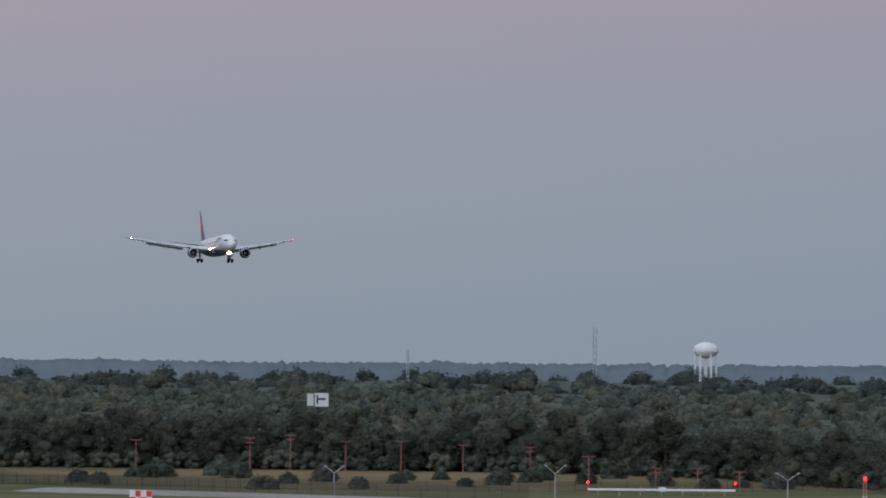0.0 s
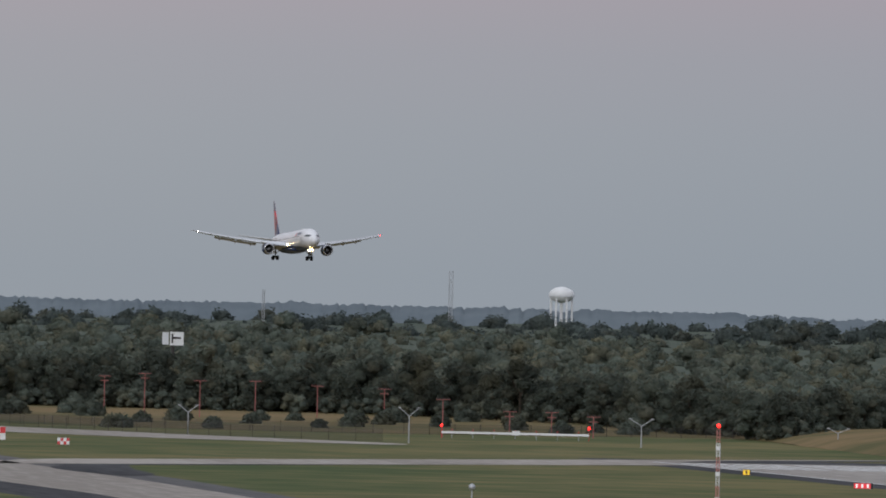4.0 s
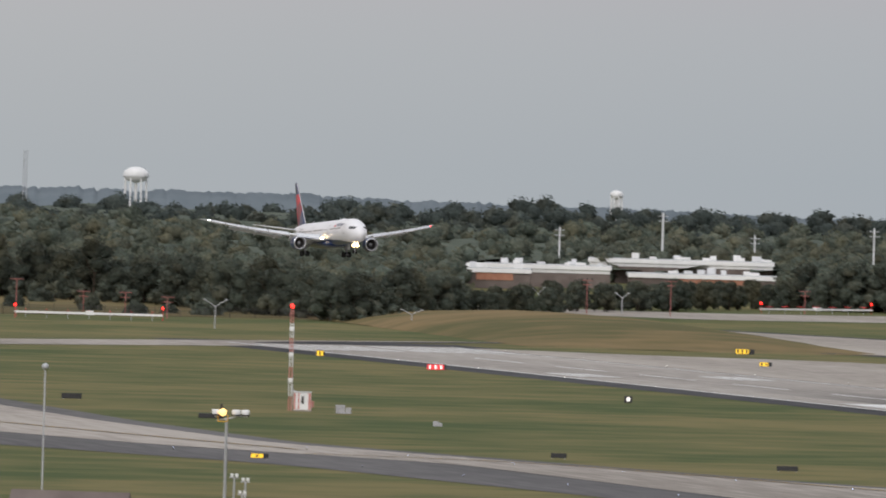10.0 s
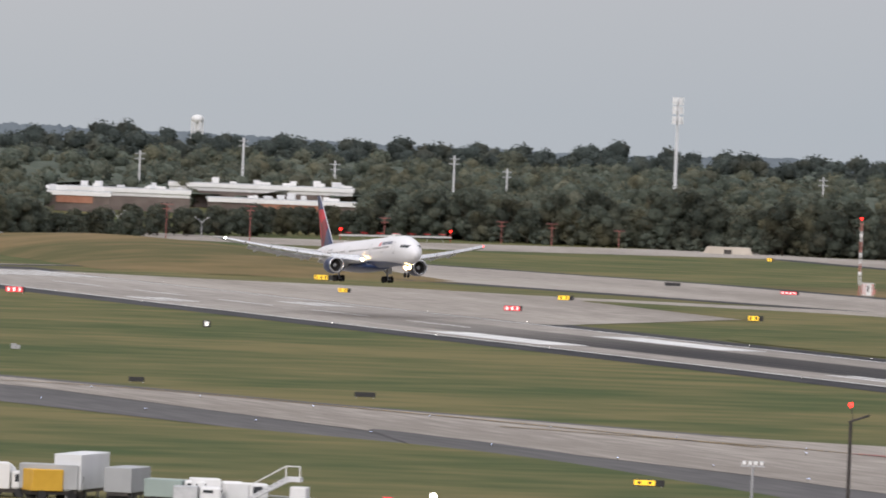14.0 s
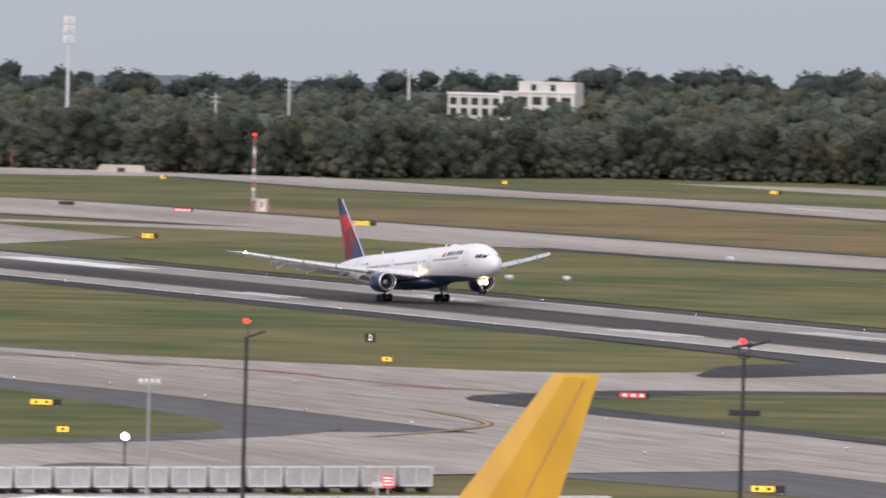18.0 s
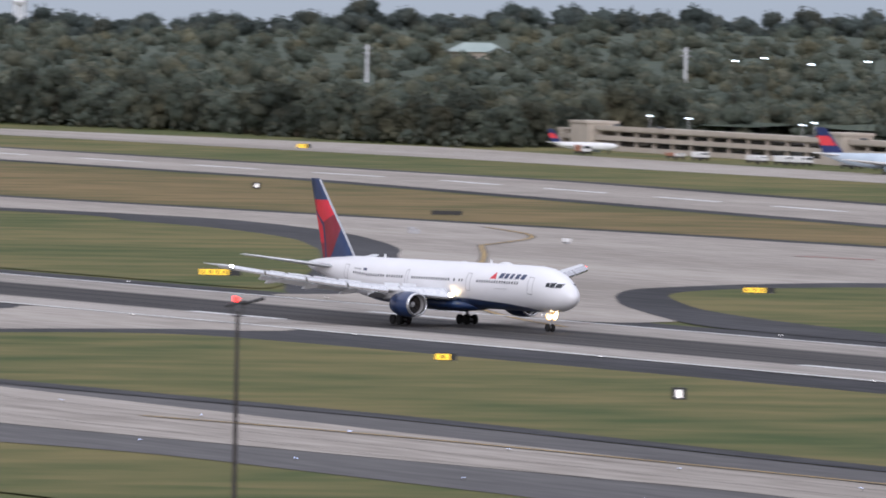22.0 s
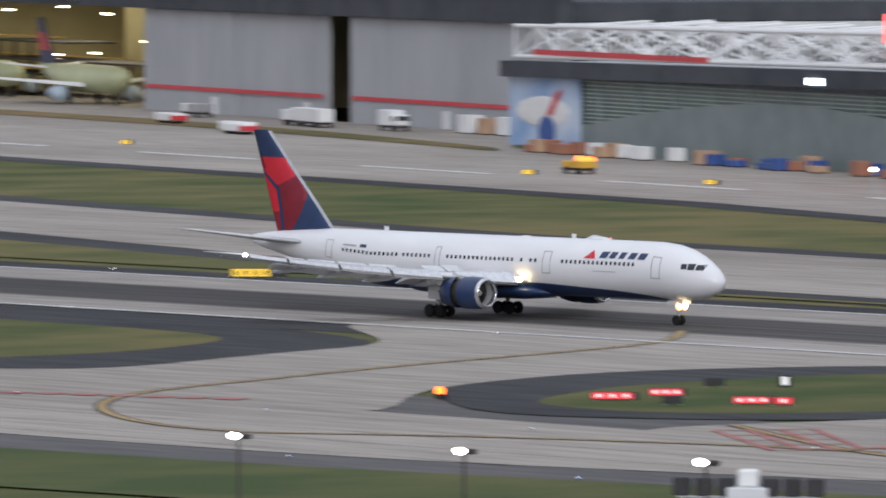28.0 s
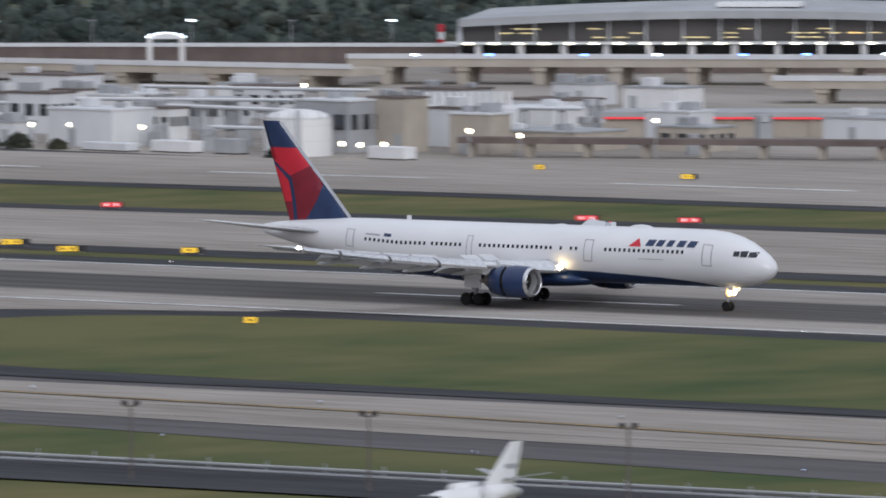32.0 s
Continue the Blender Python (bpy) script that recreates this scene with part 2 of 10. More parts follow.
def box(bm, x0, x1, y0, y1, z0, z1, mat=0, bevel=0.0):
    r = bmesh.ops.create_cube(bm, size=1.0, matrix=Matrix.LocRotScale(((x0 + x1) / 2, (y0 + y1) / 2, (z0 + z1) / 2), None, (x1 - x0, y1 - y0, z1 - z0)))
    fs = {f for v in r["verts"] for f in v.link_faces}
    for f in fs:
        f.material_index = mat
    if bevel:
        bmesh.ops.bevel(bm, geom=list({e for v in r["verts"] for e in v.link_edges}), offset=bevel, segments=1, affect="EDGES", profile=0.5)
    return bm


def boxes(*specs, bevel=0.0):
    bm = bmesh.new()
    for s in specs:
        box(bm, *s, bevel=bevel)
    return bm


def rod(bm, a, b, r0, r1=None, seg=8, caps=True):
    a, b = Vector(a), Vector(b)
    d = b - a
    m = Matrix.Translation((a + b) / 2) @ d.to_track_quat("Z", "Y").to_matrix().to_4x4()
    bmesh.ops.create_cone(bm, cap_ends=caps, segments=seg, radius1=r0, radius2=r0 if r1 is None else r1, depth=d.length, matrix=m)
    return bm


def rods(*specs, seg=8):
    bm = bmesh.new()
    for s in specs:
        rod(bm, *s, seg=seg)
    return bm


def loft(bm, rings, close=True, caps=True, mats=None):
    """Skin over rings of equally many points."""
    rows = [[bm.verts.new(p) for p in ring] for ring in rings]
    n = len(rows[0])
    for i in range(len(rows) - 1):
        for j in range(n if close else n - 1):
            k = (j + 1) % n
            f = bm.faces.new((rows[i][j], rows[i][k], rows[i + 1][k], rows[i + 1][j]))
            if mats:
                f.material_index = mats(i, j, f)
    if caps:
        bm.faces.new(rows[0][::-1])
        bm.faces.new(rows[-1])
    return bm


def ball(bm, c, r, sub=1, squash=(1, 1, 1), jitter=0.0, rnd=None):
    v = bmesh.ops.create_icosphere(bm, subdivisions=sub, radius=1.0, matrix=Matrix.Translation(c) @ Matrix.Diagonal((r * squash[0], r * squash[1], r * squash[2], 1)))["verts"]
    if jitter:
        for q in v:
            q.co = Vector(c) + (q.co - Vector(c)) * (1 + rnd.uniform(-jitter, jitter))
    return bm


def rounded(pts, reach=13.0):
    """An outline with its corners rounded off."""
    out, n = [], len(pts)
    for i in range(n):
        p, a, b = Vector(pts[i]), Vector(pts[i - 1]), Vector(pts[(i + 1) % n])
        p0 = p + (a - p).normalized() * min(reach, (a - p).length * 0.4)
        p1 = p + (b - p).normalized() * min(reach, (b - p).length * 0.4)
        for k in range(5):
            t = k / 4
            q = p0 * (1 - t) ** 2 + p * 2 * t * (1 - t) + p1 * t * t
            out.append((q.x, q.y))
    return out


def slab(name, pts, z, material, label="", category="", kind="structure", depth=0.03):
    """A thin sheet of paving or turf with its outline given on the ground."""
    bm = bmesh.new()
    if category != "runway":
        pts = rounded(pts)
    f = bm.faces.new([bm.verts.new((x, y, z)) for x, y in pts])
    if f.normal.z < 0:
        f.normal_flip()
    f.normal_update()
    if f.normal.z < 0:
        f.normal_flip()
    bmesh.ops.triangulate(bm, faces=[f])
    ob = part(name, bm, material)
    return tagged(ob, label, category, "", kind)

# ---------------- ground ----------------
def ramp(v, a, b):
    k = min(1.0, max(0.0, (v - a) / (b - a)))
    return k * k * (3 - 2 * k)


HILLS = ((-84, 6), (-80, 7), (-76, 8), (-73, 6), (-70, 6), (-67, 12.5), (-65, 14), (-63, 20), (-58, 19), (-50, 6), (-40, 0), (0, 0))


def rise(x, y):
    """Height of the land: level at the airfield, low wooded hills to the east, falling away to the south-west."""
    d, az = math.hypot(x, y), math.degrees(math.atan2(x, y))
    a = HILLS[0][1]
    for (p, u), (q, w) in zip(HILLS, HILLS[1:]):
        if p <= az <= q:
            a = u + (w - u) * (az - p) / (q - p)
    if az > 0:
        a = 0
    z = a * ramp(d, 2480, 3700)
    dl, al = math.hypot(x - 130, y + 140), math.degrees(math.atan2(x - 130, y + 140))
    fall = ramp(al, -49.5, -46.5) * (1 - ramp(al, 0, 40))
    return z * (1 - fall) - fall * ((7.0 + 9.0 * ramp(al, -43.5, -40.5)) * ramp(dl, 1365, 1440) + (0.009 + 0.012 * ramp(al, -43.5, -40.5)) * max(0.0, dl - 1440))


def ground():
    bm = bmesh.new()
    nx, ny = 160, 160
    xs = [-4800 + 9600 * i / nx for i in range(nx + 1)]
    ys = [-4800 + 9600 * i / ny for i in range(ny + 1)]
    v = [[bm.verts.new((x, y, rise(x, y))) for y in ys] for x in xs]
    for i in range(nx):
        for j in range(ny):
            bm.faces.new((v[i][j], v[i + 1][j], v[i + 1][j + 1], v[i][j + 1]))
    tagged(part("ground", bm, M["grass"], smooth=True), "mown airfield grass running out to wooded hills", "ground", kind="structure")


ground()
RN, RF = 437.0, 483.0
YC = 460.0


def bars(name, rects, z, material, label):
    """Painted marks: each a thin sheet, joined."""
    bm = bmesh.new()
    for x0, x1, y0, y1 in rects:
        bm.faces.new([bm.verts.new(p) for p in ((x0, y0, z), (x1, y0, z), (x1, y1, z), (x0, y1, z))])
    return tagged(part(name, bm, material), label, "marking", kind="structure")


def runway_concrete():
    """Concrete with tyre rubber laid down along the middle of the touchdown zone."""
    m = grained("runway_concrete", (0.24, 0.218, 0.194), (0.38, 0.35, 0.315), 0.6, 0.03, 0.8, stretch=(0.12, 1, 1), spread=0.2, detail=9)
    n, l = m.node_tree.nodes, m.node_tree.links
    b = n["Principled BSDF"]
    src = b.inputs["Base Color"].links[0].from_socket
    co, sep = n.new("ShaderNodeTexCoord"), n.new("ShaderNodeSeparateXYZ")
    l.new(co.outputs["Object"], sep.inputs[0])
    ab = n.new("ShaderNodeMath"); ab.operation = "SUBTRACT"; ab.inputs[1].default_value = YC - 1.0
    l.new(sep.outputs["Y"], ab.inputs[0])
    a2 = n.new("ShaderNodeMath"); a2.operation = "ABSOLUTE"
    l.new(ab.outputs[0], a2.inputs[0])
    mr = n.new("ShaderNodeMapRange"); mr.interpolation_type = "SMOOTHSTEP"
    mr.inputs["From Min"].default_value, mr.inputs["From Max"].default_value = 12.0, 8.5
    l.new(a2.outputs[0], mr.inputs["Value"])
    along = n.new("ShaderNodeMapRange"); along.interpolation_type = "SMOOTHSTEP"
    along.inputs["From Min"].default_value, along.inputs["From Max"].default_value = -1560.0, -1330.0
    l.new(sep.outputs["X"], along.inputs["Value"])
    fade = n.new("ShaderNodeMapRange")
    fade.inputs["From Min"].default_value, fade.inputs["From Max"].default_value = -300.0, -900.0
    fade.inputs["To Min"].default_value, fade.inputs["To Max"].default_value = 0.85, 1.0
    l.new(sep.outputs["X"], fade.inputs["Value"])
    mp, nz = n.new("ShaderNodeMapping"), n.new("ShaderNodeTexNoise")
    mp.inputs["Scale"].default_value = (0.004, 0.55, 1)
    nz.inputs["Scale"].default_value, nz.inputs["Detail"].default_value = 1.0, 5
    l.new(co.outputs["Object"], mp.inputs["Vector"]); l.new(mp.outputs["Vector"], nz.inputs["Vector"])
    st = n.new("ShaderNodeMapRange"); st.inputs["From Min"].default_value, st.inputs["From Max"].default_value = 0.3, 0.62
    st.inputs["To Min"].default_value = 0.8
    l.new(nz.outputs["Fac"], st.inputs["Value"])
    prev = mr.outputs["Result"]
    for o in (along.outputs["Result"], fade.outputs["Result"], st.outputs["Result"]):
        mu = n.new("ShaderNodeMath"); mu.operation = "MULTIPLY"
        l.new(prev, mu.inputs[0]); l.new(o, mu.inputs[1])
        prev = mu.outputs[0]
    mix = n.new("ShaderNodeMix"); mix.data_type = "RGBA"
    mix.inputs["B"].default_value = (0.022, 0.022, 0.024, 1)
    l.new(prev, mix.inputs["Factor"]); l.new(src, mix.inputs["A"])
    l.new(mix.outputs["Result"], b.inputs["Base Color"])
    return m


def band(name, top, bottom, z, material, label, category="taxiway"):
    return slab(name, list(top) + list(bottom)[::-1], z, material, label, category)


Z1, Z2, Z3, Z4 = 0.04, 0.08, 0.12, 0.16
# near runway
slab("runway_shoulder", [(-1830, RN - 8), (600, RN - 8), (600, RF + 8), (-1830, RF + 8)], Z1, M["asphalt"], "dark asphalt shoulder along the runway", "runway")
slab("runway", [(-1800, RN), (600, RN), (600, RF), (-1800, RF)], Z2 + 0.02, runway_concrete(), "grey concrete runway with black tyre rubber", "runway")
bars("runway_edge_line", [(-1800, 600, RN + 0.3, RN + 1.2), (-1800, 600, RF - 1.2, RF - 0.3)], Z3 + 0.02, M["white_paint"], "white painted runway edge lines")
bars("threshold_bars", [(-1790, -1745, y, y + 1.7) for y in [RN + 3 + 3.45 * k for k in range(6)] + [YC + 2.5 + 3.45 * k for k in range(6)]], Z3 + 0.02, M["white_paint"], "white painted threshold stripes across the runway end")
bars("aiming_point", [(-1416, -1356, YC - 18, YC - 10), (-1416, -1356, YC + 10, YC + 18)], Z3 + 0.02, M["white_paint"], "broad white aiming point blocks on the runway")
bars("touchdown_marks", [(x, x + 24, YC + s * y - 0.8, YC + s * y + 0.8) for x, k in ((-1590, 3), (-1240, 2), (-1100, 2), (-960, 1), (-820, 1)) for s in (-1, 1) for y in [11 + 2.8 * i for i in range(k)]], Z3 + 0.02, M["white_paint"], "white touchdown zone stripes on the runway")
bars("centre_line", [(x, x + 33, YC - 0.45, YC + 0.45) for x in [*range(-1700, -1450, 55), *range(-350, 560, 55)]], Z3 + 0.02, M["white_paint"], "dashed white runway centre line, worn and rubbered over")

# near taxiway and its turn-offs
band("taxiway_shoulder", [(-1950, 300), (-1579, 302), (-1242, 290), (-1157, 292), (-1053, 322), (-984, 348), (-860, 352), (-629, 352), (-534.5, 359.4), (-478, 375.4), (-337.5, 369.5), (-226.9, 371.9), (200, 376)],
     [(-1950, 200), (-1250, 220), (-1144, 240), (-1073, 268), (-948, 287), (-855, 302), (-807, 302), (-777, 268), (-730, 284), (-664, 306), (-599, 307), (-526, 309), (-500, 295), (-457, 296.7), (-432.8, 311.1), (-385.8, 313.5), (-327.6, 327.3), (-274.9, 325.5), (-189.8, 316.5), (200, 300)], Z1, M["old_asphalt"], "dark asphalt shoulder beside the taxiway")
band("taxiway", [(-1950, 294), (-1579, 293), (-1242, 284), (-1157, 287), (-1053, 318), (-984, 344), (-860, 345), (-693, 342), (-567.9, 341.9), (-522.3, 351.2), (-437.1, 358.9), (-303.8, 358.3), (-222.8, 362.6), (200, 368)],
     [(-1950, 225), (-1250, 240), (-1140, 268), (-1088, 292), (-982, 298), (-880, 310), (-800, 312), (-708, 314), (-602, 327), (-553, 324), (-497.5, 323.3), (-419.6, 322.8), (-390.4, 325), (-338.9, 339.6), (-284.2, 334.7), (-194, 330), (200, 330)], Z2, M["concrete"], "pale worn concrete taxiway beside the runway")
band("taxiway_stub", [(-800, 320), (-735, 320)], [(-790, 200), (-700, 215)], Z2 + 0.01, M["concrete"], "pale concrete stub leading to the apron")
band("taxiway_stub", [(-517.8, 337.6), (-452.4, 336.3)], [(-505, 150), (-420, 180)], Z2 + 0.01, M["concrete"], "pale concrete stub leading to the apron")
slab("turn_off", [(-992, 338), (-948, 378), (-976, 436), (-975, 438), (-903, 438), (-905, 419), (-904, 366), (-880, 339)], Z2 + 0.01, M["concrete"], "pale concrete turn-off between taxiway and runway", "taxiway")
slab("turn_off", [(-507.1, 347.1), (-498.6, 406.4), (-500.1, 419.8), (-524.2, 435.2), (-524.7, 437.3), (-439.5, 437.4), (-459.8, 405.4), (-451.9, 380.6), (-427.3, 354.9)], Z2 + 0.01, M["concrete"], "pale concrete turn-off between taxiway and runway", "taxiway")
slab("turn_off", [(-407.4, 354.9), (-398.4, 399.3), (-413.8, 426), (-439.5, 437.4), (-334.9, 437.4), (-370, 423), (-368.3, 401.4), (-358, 375.7), (-342.6, 355.1)], Z2 + 0.01, M["concrete"], "pale concrete turn-off between taxiway and runway", "taxiway")
slab("turn_off_shoulder", [(-1080, 430), (-990, 427), (-981, 412), (-943, 392), (-940, 396), (-972, 437)], Z2 + 0.02, M["asphalt"], "dark asphalt fillet at the turn-off", "taxiway")
for outer, inner in (
    ([(-880, 339), (-904, 366), (-910, 430), (-700, 430), (-524.2, 429.1), (-500.1, 419.8), (-495.5, 403.3), (-484.1, 374.4), (-534.5, 358.4), (-629, 352), (-716, 352), (-799, 344), (-841, 340)],
     [(-864, 347), (-880, 356), (-896, 378), (-899, 418), (-860, 421), (-700, 425), (-560, 420.9), (-514.8, 417.7), (-502.6, 394), (-505.7, 368.3), (-542.7, 363.5), (-629, 356), (-716, 356), (-799, 349)]),
    ([(-424.2, 361), (-451.9, 380.6), (-459.8, 405.4), (-452.2, 429.1), (-434.4, 430.2), (-413.8, 426), (-400.5, 410.6), (-398.4, 399.3), (-402.9, 374.6)],
     [(-419.7, 371.4), (-433.5, 373.4), (-444.4, 393), (-445.4, 408.5), (-444, 420.9), (-431.3, 420.9), (-419, 415.8), (-409.8, 402.4), (-407, 391), (-411.5, 377.6)]),
    ([(-358, 375.7), (-368.3, 401.4), (-370, 423), (-337.4, 436.4), (300, 437), (300, 368), (-277.7, 363.5), (-304.8, 361.4), (-336.4, 366.4)],
     [(-347.7, 380.8), (-357.7, 402.5), (-353.2, 423), (-333.3, 430.2), (300, 431), (300, 375), (-281.8, 368.7), (-313, 369.6), (-336.1, 376.8)]),
):
    slab("island_edge", outer, Z2 + 0.03, M["asphalt"], "dark asphalt edge round a grass island", "taxiway")
    slab("grass_island", inner, Z3, M["lush_grass"] if inner[0][0] > -360 else M["grass"], "mown grass island between taxiway and runway", "grass")
slab("island_edge", [(-985, 301), (-938, 305), (-899, 304.5), (-871, 306.5), (-852, 308), (-830, 306.5), (-814, 304), (-804, 301), (-792, 293), (-782, 282), (-776, 273), (-771, 265), (-766, 254), (-764, 244), (-764, 200), (-800, 200), (-900, 285)], Z2 + 0.03, M["old_asphalt"], "dark asphalt edge round a grass island", "taxiway")
slab("asphalt_patch", [(-726, 245), (-731, 248), (-736, 253), (-733, 257), (-728, 257), (-721, 253), (-717, 248), (-717, 243)], Z2 + 0.03, M["old_asphalt"], "dark oval asphalt patch on the stub", "taxiway")
slab("grass_island", [(-1100, 150), (-1060, 255), (-937, 293), (-917, 296), (-894, 297), (-868, 296), (-845, 295.5), (-830, 295), (-816, 293), (-804, 290), (-794, 284), (-789, 278), (-782, 271), (-777, 265), (-779, 255), (-775, 243), (-772, 200), (-770, 150)], Z3, M["grass"], "mown grass beside the taxiway", "grass")

slab("island_edge", [(-1620, 262), (-1494, 265), (-1459, 266), (-1421, 265), (-1386, 263), (-1356, 260), (-1329, 252), (-1312, 243), (-1299, 230), (-1290, 200), (-1620, 200)], Z2 + 0.03, M["asphalt"], "dark asphalt edge round a grass island", "taxiway")
slab("grass_island", [(-1600, 248), (-1413, 251), (-1394, 252), (-1373, 252), (-1351, 249), (-1331, 243), (-1317, 233), (-1310, 205), (-1600, 205)], Z3, M["grass"], "mown grass beside the taxiway", "grass")
# runway end: connector, perimeter road
slab("connector_edge", [(-1600, 296), (-1671, 300), (-1790, 452), (-1800, 440), (-1900, 560), (-1880, 527), (-1715, 300)], Z2 - 0.01, M["asphalt"], "dark asphalt edge of the connector", "taxiway")
slab("connector_edge", [(-1654, 293), (-1679, 303), (-1690, 314), (-1647, 307), (-1600, 303), (-1590, 294), (-1629, 291)], Z2 + 0.02, M["asphalt"], "dark asphalt fillet at the connector", "taxiway")
slab("connector", [(-1671, 285), (-1783, 454), (-1800, 440), (-1830, 460), (-1877, 527), (-1850, 480), (-1720, 300)], Z2, M["concrete"], "pale concrete connector at the runway end", "taxiway")
slab("perimeter_road", [(-2100, 340), (-1990, 396), (-1945, 422), (-1930, 414), (-1962, 368), (-2040, 320)], Z2, M["concrete"], "pale perimeter road behind the runway end", "road")

# taxiway between the two runways
band("taxiway_shoulder", [(-2160, 605), (-1900, 662), (-1500, 674), (-1300, 691), (-1115.6, 698.7), (-1003.6, 651.8), (-793.7, 602.5), (-658, 573.4), (-546.4, 562.8), (-475.6, 562.7), (-381.5, 568.8), (200, 566)],
     [(-2160, 575), (-2002, 565), (-1831, 566), (-1665, 604), (-1481, 612), (-1380, 630), (-1165, 560), (-1020, 489), (-926, 485), (-950, 500), (-1010, 575), (-855.6, 572.8), (-743.6, 539.7), (-598.6, 501.3), (-486.8, 490.8), (-432.8, 497), (200, 496)], Z1, M["asphalt"], "dark asphalt shoulder of the middle taxiway")
band("taxiway", [(-2150, 598), (-1900, 655), (-1500, 667), (-1300, 684), (-1113.2, 690.2), (-1001.8, 642), (-793.7, 594.3), (-658, 565.1), (-546.4, 554.6), (-475.6, 554.4), (-381.4, 560.6), (200, 558)],
     [(-2140, 585), (-2002, 575), (-1831, 575), (-1665, 612), (-1481, 620), (-1400, 640), (-1366, 645), (-1323, 637), (-1279, 625), (-1236, 609), (-1205, 596), (-1178, 582), (-1130, 559), (-1071, 528), (-1018, 498), (-1019, 484), (-926, 484), (-945, 510), (-1028, 556), (-1000, 590), (-855.5, 582), (-743.6, 547.9), (-598.5, 509.5), (-486.8, 499.1), (-433.4, 505.1), (200, 504)], Z2, M["concrete"], "pale concrete taxiway between the two runways")
slab("connector", [(-1800, 484), (-1766, 513), (-1752, 540), (-1716, 560), (-1670, 614), (-1540, 616), (-1600, 569), (-1480, 484)], Z2 + 0.01, M["concrete"], "pale concrete connector behind the runway end", "taxiway")
slab("grass_island", [(-1690, 556), (-1640, 596), (-1500, 606), (-1400, 620), (-1359, 621), (-1316, 618), (-1282, 611), (-1251, 602), (-1198, 580), (-1138, 551), (-1079, 520), (-1046, 501), (-1034, 493), (-1420, 493), (-1560, 548)], Z3, M["grass"], "mown grass between runway and taxiway", "grass")
slab("island_edge", [(-1073, 600), (-1063, 575), (-1051, 558), (-1041, 546), (-1020, 533), (-986, 516), (-950, 502), (-922, 492), (-898, 490), (-700, 490), (-700, 530), (-855.6, 576), (-1000, 592)], Z2 + 0.03, M["asphalt"], "dark asphalt edge round a grass island", "taxiway")
slab("grass_island", [(-1046, 566), (-1039, 556), (-1030, 547), (-1018, 539), (-996, 529), (-972, 519), (-944, 511), (-899, 503), (-860, 497), (-480.6, 495), (-591.4, 500.2), (-743.7, 537.7), (-855.6, 569.8), (-1055, 590)], Z3, M["grass"], "mown grass between runway and taxiway", "grass")

# far runway
NEAR2 = [(-2330, 810), (-2153, 800), (-2000, 827), (-1679, 812), (-1360, 762), (-1066.8, 718.4), (-938.6, 695.5), (-704.9, 645.4), (-563.6, 599.8), (-453.4, 603.6), (200, 600)]
band("runway_shoulder", [(x, y + 62) for x, y in NEAR2], [(x, y - 7) for x, y in NEAR2], Z1, M["asphalt"], "dark asphalt shoulder of the far runway", "runway")
band("runway", [(x, y + 54) for x, y in NEAR2], NEAR2, Z2, M["concrete"], "grey concrete far runway", "runway")
band("connector", [(-1183, 743.2), (-1004.7, 711)], [(-1150, 680), (-943.9, 634.3)], Z2 + 0.01, M["concrete"], "pale concrete connector between taxiway and far runway")
# perimeter taxiway and the far taxiway
band("perimeter_taxiway", [(-2420, 560), (-2330, 690), (-2390, 840)], [(-2350, 560), (-2225, 660), (-2290, 830)], Z2 - 0.01, M["concrete"], "pale perimeter taxiway round the far runway's end")
band("taxiway", [(-2420, 990), (-2072, 1036), (-1787, 1000), (-1559, 968), (-1203.5, 895.2), (-1071.4, 800.7), (-818.8, 743.3), (-645.8, 686.1), (-524.8, 669.3), (200, 664)],
     [(-2400, 965), (-1921, 962), (-1698, 950), (-1511, 930), (-1309.5, 874.3), (-1131.6, 808.3), (-991.4, 761.4), (-786.1, 697), (-645, 665.7), (-524.8, 654.9), (200, 650)], Z2 - 0.02, M["concrete"], "pale concrete taxiway before the hangars")

slab("dry_grass_strip", [(-1990, 815), (-1679, 803), (-1360, 753), (-1180, 725), (-1170, 697), (-1300, 693), (-1500, 676), (-1900, 664)], 0.03, M["dry_grass"], "browned strip of mown grass between taxiway and far runway", "grass")
for (xa, ya), (xb, yb) in zip(NEAR2[2:-1], NEAR2[3:]):
    n = max(1, int(math.hypot(xb - xa, yb - ya) / 55))
    for k in range(n):
        u, v = k / n, (k + 0.55) / n
        for off, half in ((27, 1.2),) if xa < -1000 else ((24, 0.8),):
            bm = bmesh.new()
            p, q = (xa + (xb - xa) * u, ya + (yb - ya) * u + off), (xa + (xb - xa) * v, ya + (yb - ya) * v + off)
            bm.faces.new([bm.verts.new(c) for c in ((p[0], p[1] - half, Z3), (q[0], q[1] - half, Z3), (q[0], q[1] + half, Z3), (p[0], p[1] + half, Z3))])
            tagged(part("runway_dash", bm, M["white_paint"]), "white dash of the far runway's centre line", "marking", kind="structure")


